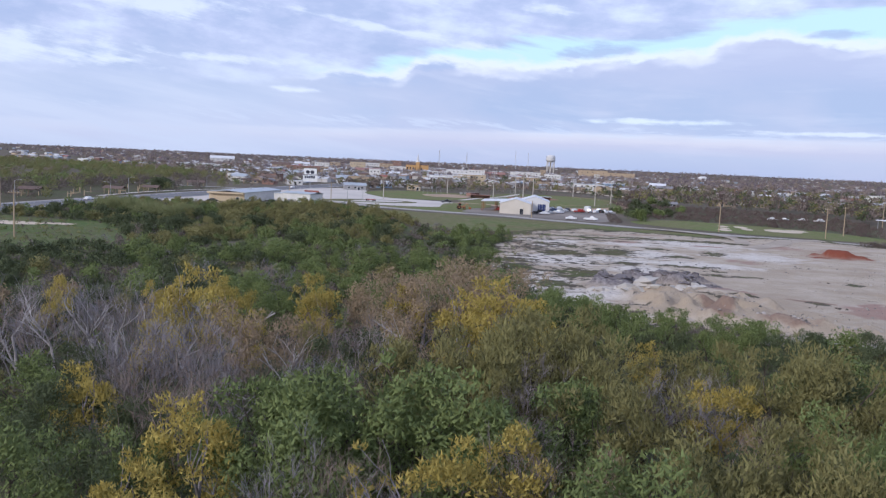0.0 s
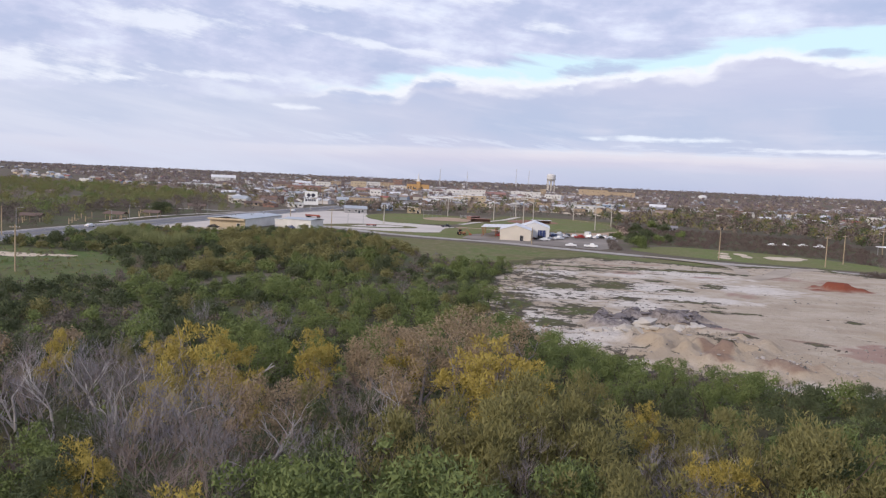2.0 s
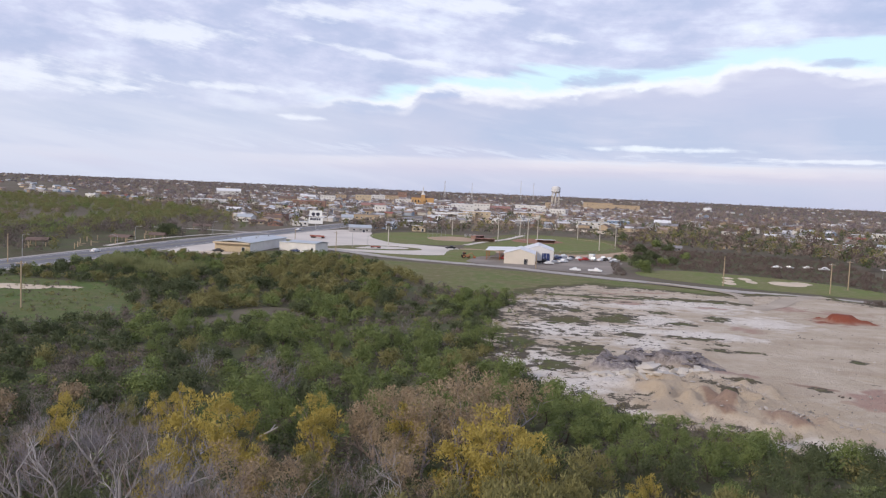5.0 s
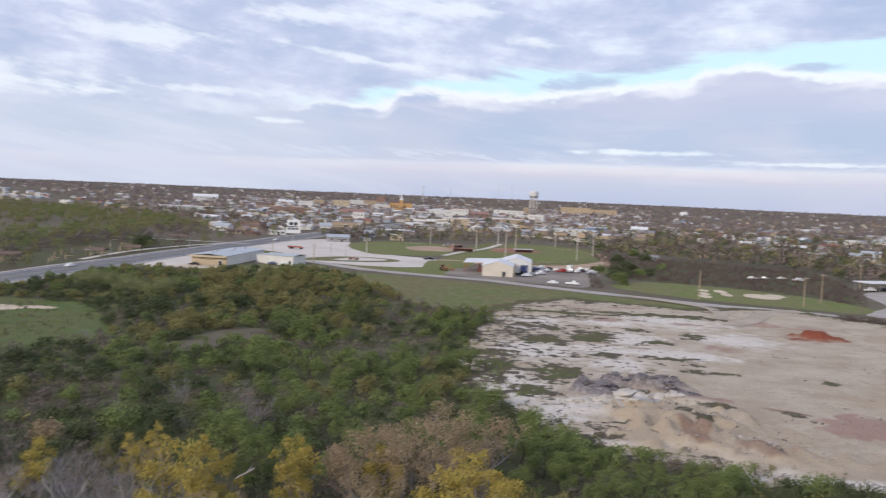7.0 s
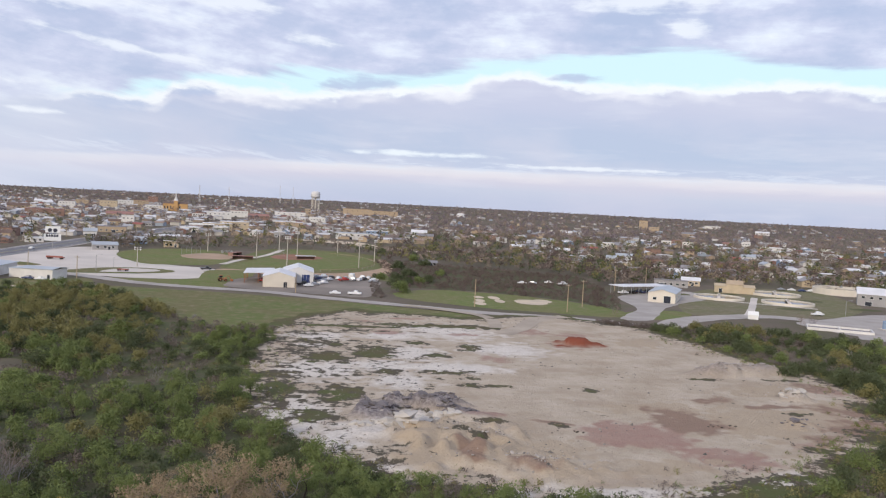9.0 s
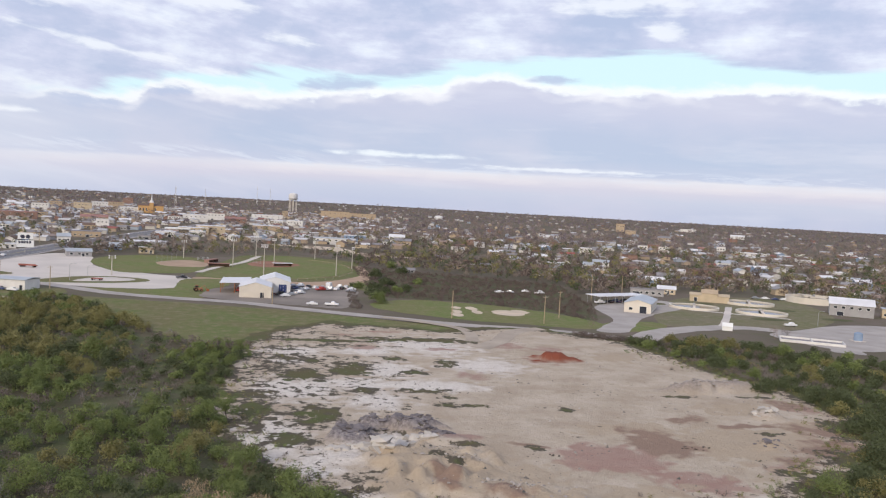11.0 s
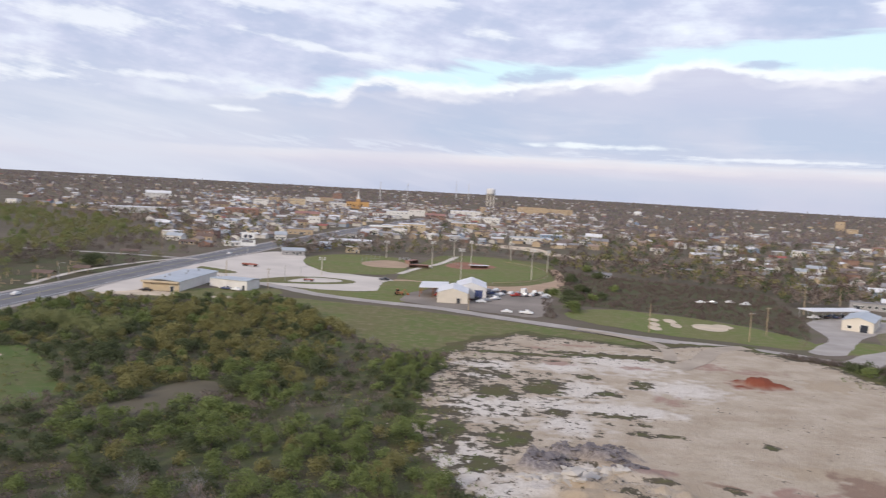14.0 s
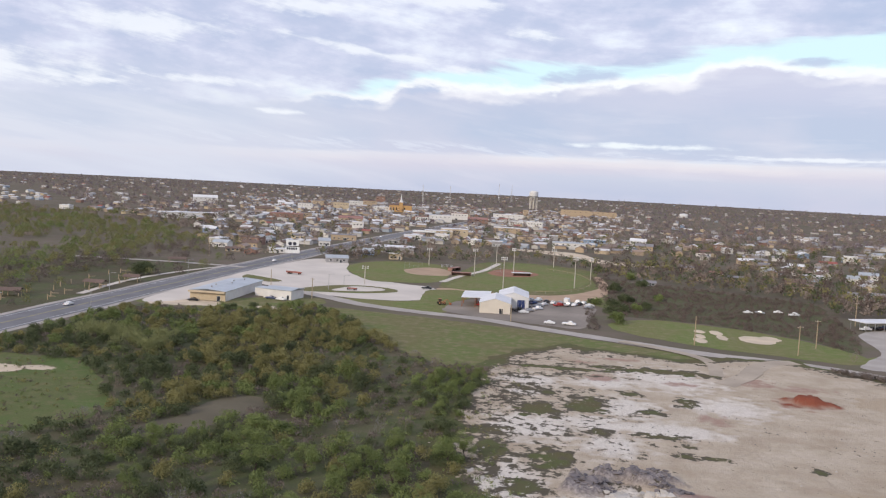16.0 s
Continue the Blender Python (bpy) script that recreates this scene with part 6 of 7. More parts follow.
def make_tree(kind, seed):
    rnd = random.Random(seed * 31 + len(kind))
    tree = thing("tree", TREE_LABEL[kind], "tree", 0, 0, -500)
    g, tips = Geo(), []
    if kind == "snag":
        h = 6.5
        branch(g, Vector((0, 0, -0.3)), Vector((rnd.uniform(-.1, .1), rnd.uniform(-.1, .1), 1)), h * 0.52, 0.16, 3, rnd, tips, 7, 0.0, (2, 4))
        part("trunk", g, "bark_white", tree)
        return tree
    if kind == "grey":
        h = 6.5
        for i in range(rnd.randint(3, 5)):
            w = rnd.uniform(0, 2 * math.pi)
            branch(g, Vector((0.3 * math.cos(w), 0.3 * math.sin(w), -0.2)), Vector((0.5 * math.cos(w), 0.5 * math.sin(w), 1.0)).normalized(), h * 0.48, 0.065, 2, rnd, tips, 5, 0.0, (3, 4))
        part("trunk", g, "bark_grey", tree)
        t = Geo()
        for p, d in tips:
            for i in range(7):
                q = (d + Vector((rnd.uniform(-1, 1), rnd.uniform(-1, 1), rnd.uniform(-.3, .9)))).normalized()
                e = p + q * rnd.uniform(.6, 1.5)
                side = q.cross(Vector((0, 0, 1))).normalized() * 0.011
                t.add([p - side, p + side, e], [(0, 1, 2)])
                for j in range(3):
                    b = p + (e - p) * rnd.uniform(.3, .9)
                    r = (q + Vector((rnd.uniform(-1, 1), rnd.uniform(-1, 1), rnd.uniform(-.4, .8)))).normalized() * rnd.uniform(.3, .7)
                    t.add([b - side * .8, b + side * .8, b + r], [(0, 1, 2)])
        part("crown", t, "bark_grey", tree, "haze of fine grey twigs")
        return tree
    h = 6.5
    branch(g, Vector((0, 0, -0.3)), Vector((rnd.uniform(-.15, .15), rnd.uniform(-.15, .15), 1)), h * 0.5, 0.16, 3 if kind == "rust" else 2, rnd, tips, 6, 0.0, (2, 4))
    part("trunk", g, "bark_grey" if kind in ("rust", "yellow") else "bark", tree)
    clumps = []
    wide = h * {"green": 0.42, "dark": 0.44, "olive": 0.37, "yellow": 0.29, "rust": 0.32}[kind] * rnd.uniform(0.88, 1.12)
    foot, tall = {"green": (0.16, 0.5), "dark": (0.12, 0.5), "olive": (0.14, 0.42), "yellow": (0.22, 0.42), "rust": (0.42, 0.62)}[kind]
    off = Vector((rnd.uniform(-.5, .5), rnd.uniform(-.5, .5), 0))
    for i in range(rnd.randint(15, 19)):
        a, u, v = rnd.uniform(0, 2 * math.pi), rnd.random() ** 0.45, rnd.random()
        z = foot + (0.92 - foot) * v
        girth = math.sqrt(max(0.06, 1 - ((z - tall) / (1.02 - tall if z > tall else tall * 1.3)) ** 2))
        clumps.append(((wide * u * girth * math.cos(a) + off.x * z, wide * u * girth * math.sin(a) + off.y * z, h * z), rnd.uniform(0.75, 1.25) * (0.72 if kind in ("rust", "yellow") else 1.0)))
    for p, d in tips[::2]:
        clumps.append((tuple(p), rnd.uniform(0.3, 0.55)))
    per = {"green": 210, "dark": 200, "olive": 195, "yellow": 300, "rust": 200}[kind]
    crown = leaf_cloud(rnd, clumps, {"green": 0.165, "dark": 0.17, "olive": 0.17, "yellow": 0.142, "rust": 0.12}[kind], per, {"olive": 0.26}.get(kind, 0.32), {"olive": 1.0, "yellow": 0.8}.get(kind, 0.45))
    part("crown", crown, LEAF[kind], tree)
    return tree


PROTO = {k: [make_tree(k, s) for s in range(n)] for k, n in (("green", 5), ("dark", 4), ("olive", 5), ("yellow", 3), ("rust", 2), ("grey", 5), ("snag", 3))}
# trees of the near wood: x, y, height
SEEDS = {
    "yellow": [(-37, 75, 10), (-36, 67, 7.5), (-27, 83, 8.5), (-18, 86, 8), (-7, 80, 10.5), (-10, 76, 9.5), (-30, 71, 7.5), (-32, 50, 7), (-20, 41, 8.5), (-20, 34, 7), (-6, 38, 8.2), (12, 61, 6.5), (10.5, 60, 6.5),
               (-2, 42, 7.8), (7, 78, 5.5), (-55, 80, 7), (-48, 88, 6)],
    "rust": [(-21, 86, 9), (-14, 89, 10.5), (-16, 85, 9.5), (-25, 65, 8.5), (-29, 66, 8.5), (-11, 84, 9)],
    "olive": [(18, 64, 9), (15, 63, 8.5), (19, 60, 9), (2, 49, 9), (-1, 71, 9.5), (-6, 59, 9.5), (-10, 57, 9), (6, 40, 8), (-3, 62, 9.5), (0, 65, 9), (8, 68, 7), (10, 67, 7), (5, 53, 8), (14, 47, 8), (12, 45, 8),
              (15, 41, 8), (-7, 56, 8.5), (2, 61, 8), (-13, 58, 8.5), (10, 43, 7.5), (-4, 68, 9), (23, 60, 8.5), (13, 70, 7.5)],
    "grey": [(-47, 73, 9), (-46, 67, 9), (-47, 63, 8.5), (-43, 72, 9), (-40, 69, 8.5), (-51, 70, 8.5), (-32, 57, 8.5), (-29, 56, 8.5), (-28, 60, 9), (-24, 47, 7), (-25, 59, 9), (-18, 54, 8), (-21, 71, 8),
             (-16, 63, 8.5), (-12, 37, 8), (-9, 36, 8), (-3, 56, 8), (9, 67, 6.5), (-4, 43, 8), (11, 50, 7), (-44, 114, 6), (-41, 110, 6), (-48, 120, 5.5), (7, 58, 7), (-27, 48, 7), (-24, 53, 7.5), (-12, 65, 8.5), (-33, 62, 8.5)],
    "green": [(-19, 46, 8.5), (-13, 44, 9), (-13, 41, 8.5), (-10, 46, 9.5), (-8, 45, 9), (-27, 37, 6.5), (-23, 41, 5.5), (-16, 43, 7.5), (2, 106, 5), (-4, 108, 5.5), (7, 94, 5.2), (11, 96, 5.2), (15, 94, 5), (20, 97, 5),
              (14, 79, 5.5), (22, 66, 7.5), (3, 38, 8), (15, 46, 8), (-1, 103, 5.5), (6, 100, 5.2), (-38, 51, 6.5), (-1, 51, 8.5), (-3, 46, 8), (-42, 100, 6), (-37, 98, 6), (-25, 104, 5), (-18, 108, 5), (-10, 112, 5), (-30, 112, 4.5)],
    "dark": [(-26, 43, 4.5), (-29, 44, 4.5), (-28, 49, 5), (-34, 48, 5), (-33, 43, 5), (0, 55, 6.5), (-13, 60, 6.5), (-16, 51, 7), (22, 87, 4.8), (24, 85, 4.8), (28, 84, 4.8), (11, 86, 4.8), (8, 86, 4.8), (19, 64, 6.5),
             (8, 45, 6.5), (-24, 37, 5), (-52, 100, 5), (32, 92, 4.5), (26, 94, 4.5), (38, 90, 4.5), (-37, 58, 5), (-41, 60, 5)],
}
SNAGS = [(-24.2, 61.5, 8.6), (-46, 74, 9.2), (-44, 63, 8.8), (-36, 72, 9), (-14.5, 65.5, 8.8), (12, 65.5, 7), (-49, 66, 8.5), (-40, 66, 8.6)]
# bushes of the wide scrub: x, y, height
SCRUB = {
    "olive": [(-112, 271, 6), (-92, 232, 6), (-85, 242, 6.5), (-86, 271, 6), (-77, 258, 6), (-80, 217, 5.5), (-101, 270, 6), (-88, 186, 5), (-54, 218, 7), (-66, 263, 6), (-117, 268, 5), (-52, 193, 5), (-115, 231, 4),
              (-96, 290, 5), (-84, 296, 5), (-104, 306, 5), (-120, 300, 4), (-98, 256, 5.5)],
    "green": [(-69, 198, 5), (-60, 184, 5), (-32, 221, 4.5), (-26, 227, 4.5), (-20, 226, 4.5), (-26, 194, 4), (-20, 157, 5), (-17, 163, 4.5), (-37, 142, 5), (-45, 146, 5), (-71, 156, 4.5), (-63, 155, 5), (-78, 151, 4.5),
              (-35, 149, 5), (-28, 145, 5), (-71, 129, 4.5), (-54, 143, 5), (-31, 163, 4.5), (-20, 130, 5), (-12, 124, 5), (-128, 262, 5), (-110, 318, 4), (-26, 210, 4), (-40, 122, 5)],
    "dark": [(116, 160, 6), (104, 138, 6), (124, 180, 6), (92, 124, 6), (-83, 138, 4), (-100, 140, 4), (-112, 215, 4), (-104, 206, 4.5), (-120, 244, 4), (-24, 180, 3.5), (-60, 130, 4), (-90, 120, 4), (125, 150, 4), (127, 181, 5), (145, 215, 5), (161, 225, 5), (173, 227, 5), (114, 196, 4.5),
             (117, 153, 4), (141, 194, 5), (126, 171, 4.5), (150, 240, 5)],
    "grey": [(-96, 182, 4), (-36, 198, 4), (-39, 171, 4), (-48, 170, 4), (-79, 121, 4), (-49, 232, 3.5), (-39, 235, 3.5), (-43, 219, 3.5), (-40, 132, 4), (-45, 206, 3.5), (-34, 184, 3.5), (-56, 240, 3.5), (-60, 250, 3.5), (-30, 240, 3), (-118, 160, 3.5)],
}
WOOD_WEST = [(-172, 40), (-172, 300), (-160, 312), (-140, 316), (-112, 338), (-101, 343), (-92, 328), (-72, 294), (-55, 268), (-36, 248), (-20, 246), (-22, 190), (-21, 165), (-13, 143), (-5, 126),
             (1, 119), (9, 114), (18, 110), (29, 106), (41, 103), (62, 100), (62, 20), (0, 18)]
WOOD_EAST = [(62, 20), (62, 106), (76, 118), (93, 129), (111, 147), (121, 172), (122, 198), (116, 220), (112, 240), (106, 268), (114, 274), (140, 268), (165, 250), (190, 235), (220, 200), (160, 60)]
GULLY = [(-90, 160), (-84, 172), (-82, 186), (-76, 195), (-67, 188), (-70, 176), (-75, 164), (-83, 156)]
OPEN = [([(-170, 160), (-113, 152), (-100, 172), (-110, 188), (-132, 213), (-152, 216), (-170, 214)], 0.0), (GULLY, 0.0)]
BROWN = [(-71, 238), (-57, 268), (-42, 248), (-34, 210), (-35, 180), (-49, 186)]


rnd = random.Random(11)
placed = []
count = {}


def plant(kind, x, y, h):
    """One tree of that kind, h metres high."""
    proto = PROTO[kind][rnd.randrange(len(PROTO[kind]))]
    ob = copy_thing(proto, pose(x, y, 0, 0, 0, rnd.uniform(0, 360)))
    s = h / 6.5
    ob.scale = (s * rnd.uniform(.88, 1.12), s * rnd.uniform(.88, 1.12), s)
    placed.append((x, y))
    count[kind] = count.get(kind, 0) + 1


for x, y, h in SNAGS:
    plant("snag", x, y, h)
for kind, spots in SEEDS.items():
    for x, y, h in spots:
        plant(kind, x, y, h * rnd.uniform(0.96, 1.05))
flat_seeds = [(k, *v) for group in (SEEDS, SCRUB) for k, spots in group.items() for v in spots]
far_wood = []


def seed_kind(x, y):
    """Kind and height of a tree between the seeds, as its neighbours have it."""
    near = sorted(flat_seeds, key=lambda s: (s[1] - x) ** 2 + (s[2] - y) ** 2)[:3]
    kind, _, _, h = near[0] if rnd.random() < 0.65 else near[rnd.randrange(3)]
    if kind == "yellow" and rnd.random() < 0.75:
        kind = rnd.choice(("olive", "olive", "rust", "grey"))
    if kind == "olive" and y < 75 and rnd.random() < 0.35:
        kind = rnd.choice(("dark", "grey"))
    if kind == "grey" and y > 105 and rnd.random() < 0.5:
        kind = rnd.choice(("dark", "green", "olive"))
    if kind == "grey" and y < 105 and rnd.random() < 0.45:
        kind = rnd.choice(("dark", "olive", "green"))
        h *= 0.8
    return kind, h * rnd.uniform(0.62, 0.95)


tries = 0
while tries < 30000:
    tries += 1
    x, y = rnd.uniform(-172, 200), rnd.uniform(26, 345)
    if abs(x) > 26 + 0.72 * y or not (contains(WOOD_WEST, x, y) or contains(WOOD_EAST, x, y)):
        continue
    near_by = math.hypot(x, y) < 106
    gap = 4.5 if near_by else 3.6 + 1.5 * max(0.0, noise.noise((x * 0.04, y * 0.04, 5.0)) + 0.2)
    if any((x - a) ** 2 + (y - b) ** 2 < gap * gap for a, b in placed) or any(contains(p, x, y) for p, _ in OPEN):
        continue
    if contains(BROWN, x, y) and rnd.random() < 0.7:
        continue
    kind, h = seed_kind(x, y)
    if near_by and sum(count.values()) < 320:
        plant(kind, x, y, h)
    else:
        placed.append((x, y))
        far_wood.append((kind, x, y, h))
stray = []
for x, y, kind, s in ((26, 402, "dark", 1.2), (25, 355, "green", 1.3), (19, 412, "green", 0.9), (31, 470, "dark", 1.3), (46, 545, "green", 1.2), (50, 505, "dark", 1.1), (52, 440, "green", 1.0), (33, 425, "dark", 1.3),
                      (-218, 405, "dark", 1.8), (30, 391, "dark", 1.0), (37, 397, "green", 1.0), (23, 384, "dark", 0.9), (42, 404, "dark", 1.0), (104, 305, "grey", 1.0), (121, 268, "olive", 1.0), (126, 260, "olive", 1.2), (131, 262, "olive", 1.25), (138, 261, "olive", 1.2), (145, 256, "dark", 1.1),
                      (150, 247, "green", 1.2), (128, 250, "green", 1.0), (156, 238, "green", 1.1), (148, 222, "snag", 0.9), (172, 290, "grey", 1.0), (180, 296, "grey", 0.9)):
    stray.append((kind, x, y, 5.0 * s))


bush = {}
bare_far = 0


def bush_clumps(mat, x, y, h, n):
    """A rounded bush of that height, as overlapping clumps."""
    r = 0.64 * h
    for k in range(n):
        w, u = rnd.uniform(0, 6.283), rnd.random() ** 0.5
        top = h * (0.40 + 0.40 * math.sqrt(max(0.0, 1 - 0.9 * u * u)))
        c = r * rnd.uniform(0.38, 0.60)
        bush.setdefault(mat, []).append((x + 0.66 * r * u * math.cos(w), y + 0.66 * r * u * math.sin(w), max(0.2, top * rnd.uniform(0.45, 1.0) - 0.9 * c), c))


for kind, spots in SCRUB.items():
    for x, y, h in spots:
        if kind in ("olive", "green"):
            plant(kind, x, y, 1.12 * h)
        elif kind == "dark":
            bush_clumps(LEAF[kind], x, y, h, 11)
        if kind != "grey":
            if rnd.random() < 0.5:
                bush_clumps(LEAF[kind], x + rnd.uniform(-4, 4), y + rnd.uniform(-4, 4), 0.6 * h, 8)
for kind, x, y, h in stray:
    if kind in ("grey", "snag"):
        plant(kind, x, y, h)
    else:
        bush_clumps(LEAF[kind], x, y, h, 12)
        bush_clumps(LEAF["dark"], x + rnd.uniform(-3, 3), y + rnd.uniform(2, 6), 0.8 * h, 9)
for kind, x, y, h in far_wood:
    if kind == "grey":
        if rnd.random() < 0.2 and bare_far < 14:
            plant("grey", x, y, h)
            bare_far += 1
        else:
            for k in range(4):
                bush.setdefault("leaf_brush", []).append((x + rnd.uniform(-1.8, 1.8), y + rnd.uniform(-1.8, 1.8), rnd.uniform(0.1, 0.9), rnd.uniform(0.6, 1.2)))
        continue
    if rnd.random() < 0.12:
        for k in range(3):
            bush.setdefault("leaf_brush", []).append((x + rnd.uniform(-1.8, 1.8), y + rnd.uniform(-1.8, 1.8), rnd.uniform(0.1, 0.7), rnd.uniform(0.7, 1.2)))
        continue
    if kind in ("olive", "green") and rnd.random() < 0.45:
        kind = rnd.choice(("olive", "green", "dark", "dark", "dark"))
    if x > 62:
        kind = rnd.choice(("dark", "dark", "dark", "olive", "green"))
    bush_clumps(LEAF.get(kind, "leaf_olive"), x, y, max(2.4, h * rnd.uniform(0.75, 1.2)), rnd.randint(8, 11))


for protos in PROTO.values():
    for ob in protos:
        for o in (*ob.children_recursive, ob):
            bpy.data.objects.remove(o)


def scatter_clumps(name, spots, material, label, size, per, seed, grow=0.0, slim=0.45, upward=0.4):
    """One sheet of low growth: spots are (x, y, z, radius)."""
    me = leaf_cloud(random.Random(seed), [((x, y, z + r * 0.35), r) for x, y, z, r in spots], size, per, slim, upward, grow)
    me.name = name
    me.materials.append(MATS[material])
    return tagged(new(name, me), label, "undergrowth", kind="stuff")


for i, (mat, sp) in enumerate(bush.items()):
    scatter_clumps("scrub", sp, mat, "rounded bushes of the mixed scrub", 0.22, 58, 100 + i, 0.35, 0.40, 0.4)
# low growth under and between the trees
rnd = random.Random(5)
low = {"leaf_dark": [], "leaf_olive": [], "leaf_green": [], "leaf_brush": []}
n_low = 0
while n_low < 4300:
    x, y = rnd.uniform(-172, 200), 26 + 320 * rnd.random() ** 1.2
    if abs(x) > 26 + 0.72 * y or not (contains(WOOD_WEST, x, y) or contains(WOOD_EAST, x, y)):
        continue
    if any(contains(p, x, y) for p, _ in OPEN) and rnd.random() < 0.93:
        continue
    n_low += 1
    low[rnd.choice(["leaf_dark", "leaf_dark", "leaf_olive", "leaf_green", "leaf_green", "leaf_brush"] if y > 110 else ["leaf_dark", "leaf_dark", "leaf_olive", "leaf_green", "leaf_brush"])].append((x, y, -0.2 if y > 110 else 0.0, rnd.uniform(0.6, 1.3) if y > 110 else rnd.uniform(0.8, 1.9)))
for i, (mat, spots) in enumerate(low.items()):
    scatter_clumps("undergrowth", spots, mat, "thick scrub growing under the trees", 0.27, 29, 40 + i)
# tufts over the clearing and along the lot's ragged edge
tufts = {"leaf_olive": [], "leaf_green": [], "leaf_brush": []}
for i in range(900):
    x, y = rnd.uniform(-162, -100), rnd.uniform(148, 232)
    if contains(OPEN[0][0], x, y) and noise.noise((x * 0.06, y * 0.06, 2.0)) > -0.1:
        tufts[rnd.choice(list(tufts))].append((x, y, -0.1, rnd.uniform(0.25, 0.7)))
for i in range(1500):
    k = rnd.randrange(len(LOT))
    (x0, y0), (x1, y1) = LOT[k], LOT[(k + 1) % len(LOT)]
    u = rnd.random()
    x, y = x0 + (x1 - x0) * u + rnd.gauss(0, 3.5), y0 + (y1 - y0) * u + rnd.gauss(0, 3.5)
    if y < 255:
        tufts[rnd.choice(list(tufts))].append((x, y, 0.1, rnd.uniform(0.25, 0.8)))
for i, (mat, sp) in enumerate(tufts.items()):
    scatter_clumps("tufts", sp, mat, "low weeds and grass tufts", 0.16, 90, 120 + i)
# brown brush field, hedges
brush = []
FIELD = [(24, 402), (24, 380), (40, 374), (70, 368), (98, 347), (112, 322), (128, 372), (134, 424), (140, 470), (97, 500), (40, 530), (20, 540)]
for i in range(2600):
    x, y = rnd.uniform(18, 142), rnd.uniform(318, 540)
    if contains(FIELD, x, y):
        brush.append((x, y, 0, rnd.uniform(0.6, 1.5)))
scatter_clumps("brush", brush, "leaf_brown", "brown leafless brush field", 0.24, 42, 50)

# ---- trees of the town and the country beyond ----
rnd = random.Random(9)
town = {"leaf_town": [], "leaf_olive": [], "leaf_brush": [], "leaf_dark": []}
BARE_GROUND = [[(-178, 330), (-178, 560), (-140, 545), (-130, 570), (-88, 570), (-40, 610), (-10, 610), (20, 580), (22, 410), (100, 345), (120, 296), (60, 290), (-50, 340), (-120, 380)],
               [(100, 295), (125, 400), (180, 450), (280, 460), (300, 380), (240, 290), (180, 262), (112, 275)], [(-40, 755), (12, 750), (75, 665), (70, 645), (20, 650), (-40, 735)]]
for i in range(20000):
    a = radians(rnd.uniform(-41, 44))
    dist = 1.0 / rnd.uniform(1 / 4700, 1 / 400) if i % 3 == 0 else rnd.uniform(800, 4300) if i % 3 == 1 else 1.0 / math.sqrt(rnd.uniform(1 / 4700 ** 2, 1 / 450 ** 2))
    x, y = dist * math.sin(a), dist * math.cos(a)
    if any(contains(p, x, y) for p in BARE_GROUND) or abs(x + 187 - 0.045 * max(0, y - 520)) < 15:
        continue
    if contains(FIELD, x, y) or (x < -203 and y < 330 - 1.15 * x):
        continue
    if -0.38 < a < 0.04 and 620 < dist < 1600 and rnd.random() < 0.55:
        continue
    far = max(1.0, dist / 900)
    if (np.hypot(HS[:len(house_spots), 0] - x, HS[:len(house_spots), 1] - y) < 7).any():
        continue
    behind = dist < 900 and x > 0
    if behind and rnd.random() < 0.2:
        continue
    town.setdefault(rnd.choice(["leaf_dark", "leaf_brush", "leaf_brown", "leaf_olive", "leaf_town"] if behind else ["leaf_town", "leaf_town", "leaf_town", "leaf_olive", "leaf_brush", "leaf_brush", "leaf_dark"]), []).append((x, y, land(x, y) + rnd.uniform(1.2, 4.0), rnd.uniform(1.8, 4.2) * (0.85 if dist < 850 else 1.0) * far ** 0.15))
west = {}
for i in range(5600):
    x, y = rnd.uniform(-900, -203), 280 + 720 * rnd.random() ** 1.15
    if x > -0.80 * y - 60 and (x < -240 or rnd.random() < 0.2) and y < 330 - x * 1.15 and abs(y - 472) > 6:
        k = noise.noise((x * 0.006, y * 0.012, 3.0))
        if noise.noise((x * 0.02, y * 0.02, 8.0)) > 0.30:
            continue
        kind = "leaf_brush" if x > -285 and rnd.random() < 0.6 else rnd.choice(["leaf_meadow", "leaf_meadow", "leaf_green", "leaf_olive"]) if k > -0.08 else rnd.choice(["leaf_meadow", "leaf_olive", "leaf_town"]) if k > -0.25 else rnd.choice(["leaf_town", "leaf_brush"])
        west.setdefault(kind, []).append((x, y, rnd.uniform(0.2, 1.8), rnd.uniform(1.5, 3.8)))
for i, (mat, sp) in enumerate(west.items()):
    scatter_clumps("west_woods", sp, mat, "soft olive and brown woods beside the highway", 0.46, 19, 160 + i)
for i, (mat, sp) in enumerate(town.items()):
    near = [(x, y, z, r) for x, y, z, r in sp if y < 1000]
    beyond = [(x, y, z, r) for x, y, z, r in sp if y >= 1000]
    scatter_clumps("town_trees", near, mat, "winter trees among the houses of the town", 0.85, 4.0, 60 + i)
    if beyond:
        # Far trees switch to paler leaf colours that carry the haze of distance.
        scatter_clumps("far_trees", beyond, {"leaf_dark": "leaf_town", "leaf_olive": "leaf_town", "leaf_brush": "leaf_skyline_hazed", "leaf_town": "leaf_far_hazed", "leaf_green": "leaf_town", "leaf_brown": "leaf_brush"}[mat], "distant trees reaching to the skyline", 1.5, 1.6, 70 + i)
# Skyline woods: their leaf colour has the haze painted in.
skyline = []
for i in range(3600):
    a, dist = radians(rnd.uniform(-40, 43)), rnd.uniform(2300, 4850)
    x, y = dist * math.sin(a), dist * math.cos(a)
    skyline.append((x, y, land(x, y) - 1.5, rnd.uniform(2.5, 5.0)))
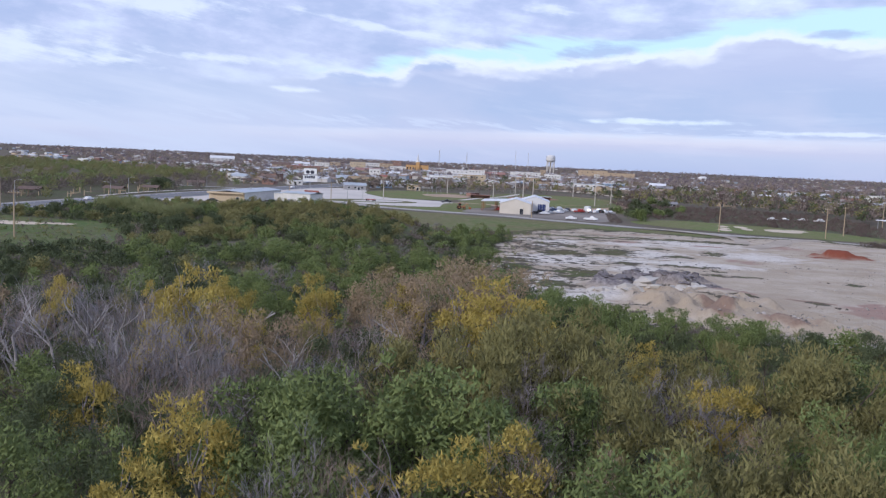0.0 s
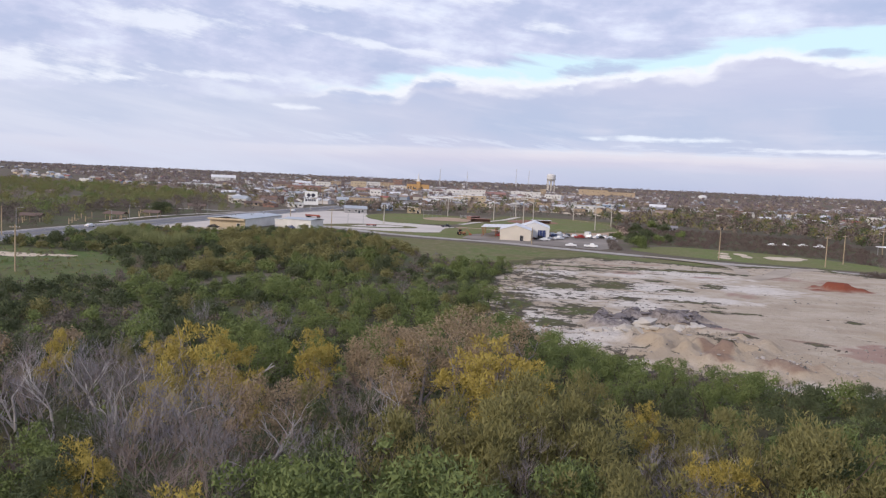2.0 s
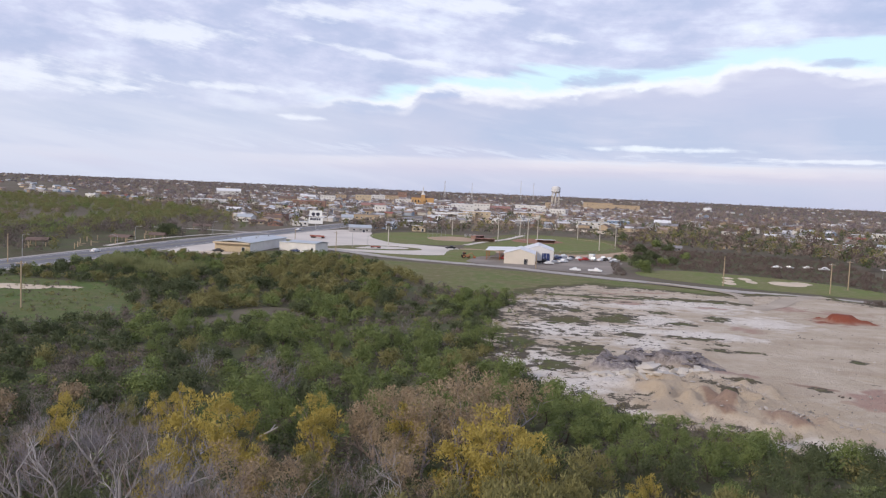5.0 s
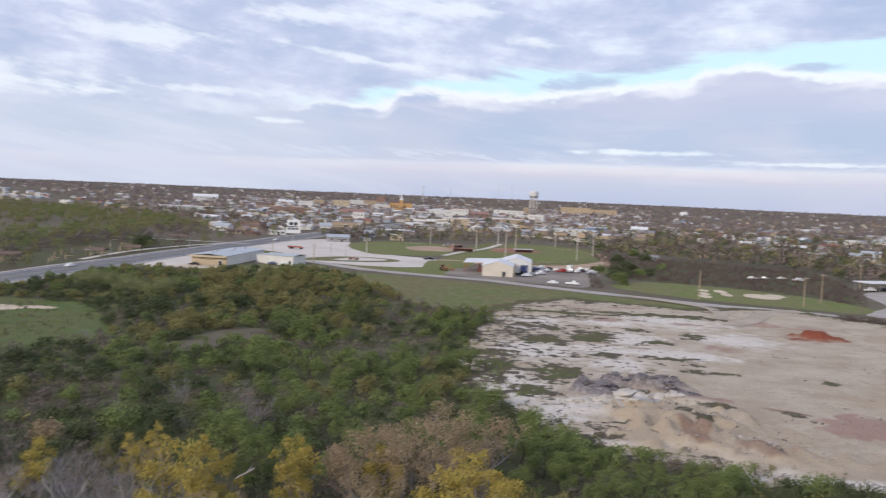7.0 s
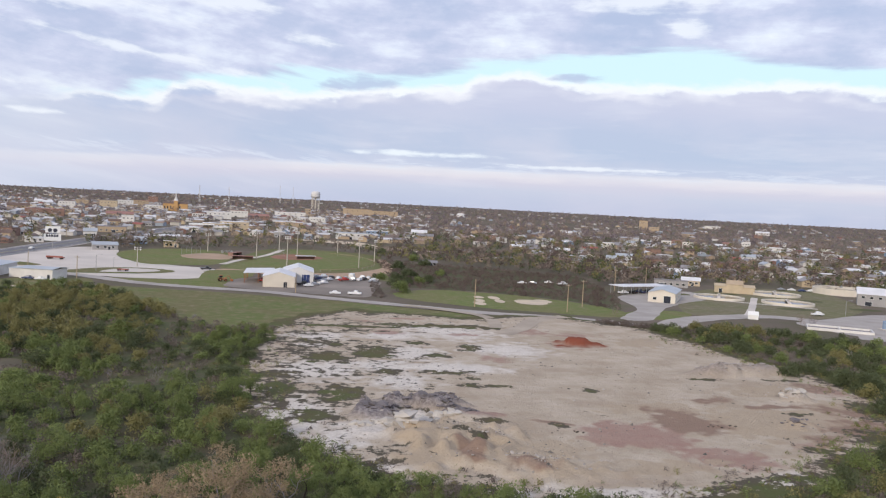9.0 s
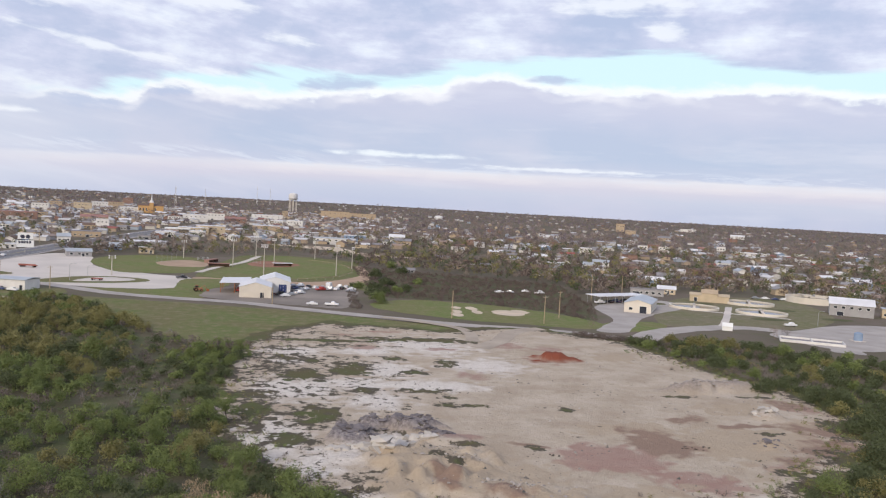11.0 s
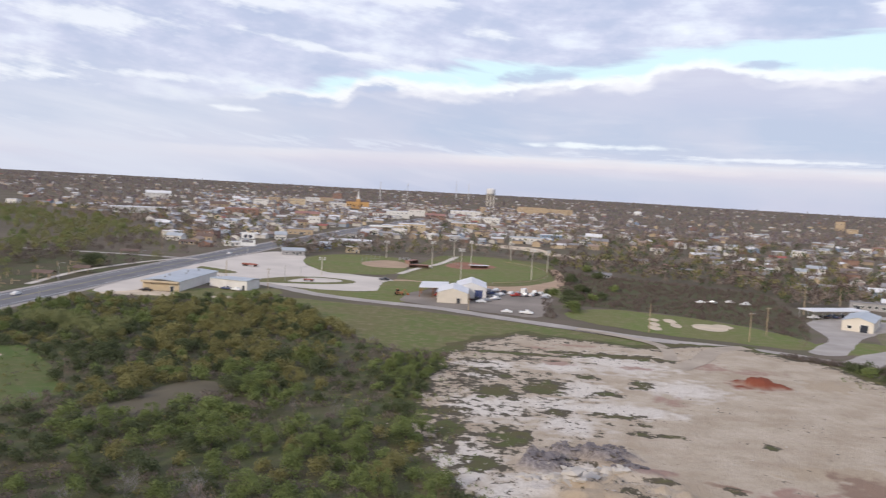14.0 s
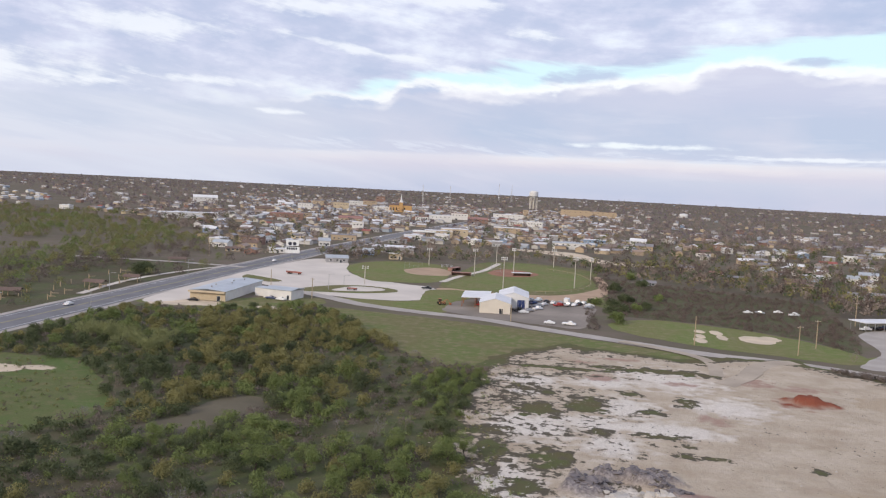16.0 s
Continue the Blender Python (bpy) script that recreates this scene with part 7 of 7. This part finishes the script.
scatter_clumps("skyline_woods", skyline, "leaf_skyline_hazed", "grey-brown woods along the skyline", 2.6, 0.55, 95)
# hedge along the lot's far edge and the lane
hedge = []
for i in range(260):
    u = rnd.random()
    x, y = 92 + 78 * u + rnd.uniform(-2, 2), 290 - 52 * u + rnd.uniform(-2.5, 2.5) - 8
    hedge.append((x, y, 0, rnd.uniform(0.7, 1.7)))
for i in range(70):
    hedge.append((14 + rnd.uniform(-1.5, 3), 335 + 70 * rnd.random(), 0, rnd.uniform(0.5, 1.1)))
scatter_clumps("hedge", hedge, "leaf_brush", "ragged brown hedge along the lane", 0.26, 50, 90)


# ---- loose stones and clods on the lot ----
stones, k = Geo(), 0
while k < 2600:
    x, y = rnd.uniform(-20, 124), 104 + 186 * rnd.random() ** 1.3
    col, row = int((x - xs[0]) / STEP), int((y - ys[0]) / STEP)
    if IN[row, col] < 1 or noise.noise((x * 0.07, y * 0.07, 9.0)) < (-0.05 if x < 30 else 0.12):
        continue
    k += 1
    r = rnd.uniform(0.06, 0.2) if rnd.random() < 0.9 else rnd.uniform(0.2, 0.42)
    z = float(GZ[row, col])
    a = rnd.uniform(0, 6.283)
    ring = [(x + r * rnd.uniform(.7, 1.3) * math.cos(a + i * 1.2566), y + r * rnd.uniform(.7, 1.3) * math.sin(a + i * 1.2566), z - 0.05) for i in range(5)]
    stones.add(ring + [(x + r * .2, y, z + r * rnd.uniform(.5, .9))], [(i, (i + 1) % 5, 5) for i in range(5)])
me = stones.mesh("loose_stones")
me.materials.append(MATS["stone_mix"])
tagged(new("loose_stones", me), "loose stones and clods strewn over the lot", "stones", kind="stuff")


# ---- cane thickets, a small fan palm, a fallen white log ----
def cane(x, y, r, h, seed):
    """A rounded stand of cane, its blades fanning upwards."""
    rs = random.Random(seed)
    c = thing("cane_thicket", "tall pale green cane thicket at the wood's edge", "cane", x, y)
    spots = [((0.75 * r * rs.uniform(-1, 1), 0.75 * r * rs.uniform(-1, 1), h * rs.uniform(0.25, 0.62)), r * rs.uniform(0.28, 0.45)) for i in range(16)]
    part("cane", leaf_cloud(rs, spots, 0.55, 42, 0.10, 1.4), "leaf_cane", c)


leafage("leaf_cane", (0.23, 0.25, 0.11), (0.35, 0.36, 0.18))
for i, (x, y, r, h) in enumerate(((-147, 243, 6, 6.4), (-138, 245, 5.5, 6.0), (-131, 237, 5, 5.6), (-121, 232, 5, 5.5), (-124, 247, 4.5, 5.5))):
    cane(x, y, r, h, i)
palm = thing("fan_palm", "small green fan palm on the lot's edge", "palm", 29.5, 88)
part("trunk", Geo().lathe([(0.25, -0.2), (0.2, 1.6)], 8), "bark", palm)
for k in range(18):
    a, e = k * 2.4, radians(-15 + 75 * (k / 18))
    d = Vector((math.cos(a) * math.cos(e), math.sin(a) * math.cos(e), math.sin(e)))
    side = Vector((-math.sin(a), math.cos(a), 0))
    base = Vector((0, 0, 1.6))
    hub = base + d * 1.1
    g = Geo().tube([base, hub], [0.03, 0.02], 4)
    for j in range(9):
        q = (d + side * (-1.1 + j * 0.275)).normalized()
        tip = hub + q * 1.1 - Vector((0, 0, 0.15))
        g.add([hub, hub + (q * .6 + side * .05), tip, hub + (q * .6 - side * .05)], [(0, 1, 2, 3)])
    part("frond", g, "leaf_green", palm)
log = thing("fallen_log", "pale fallen trunk leaning in the wood", "log", -34.2, 87.5)
part("stem", Geo().tube([(-1.0, 0, 2.2), (0, 0.1, 2.8), (1.1, 0.1, 3.5)], [0.12, 0.11, 0.08], 8), "bark_white", log)
part("stub", Geo().tube([(0.3, 0.2, 3.1), (0.6, 0.7, 3.6)], [0.09, 0.05], 6), "bark_white", log)
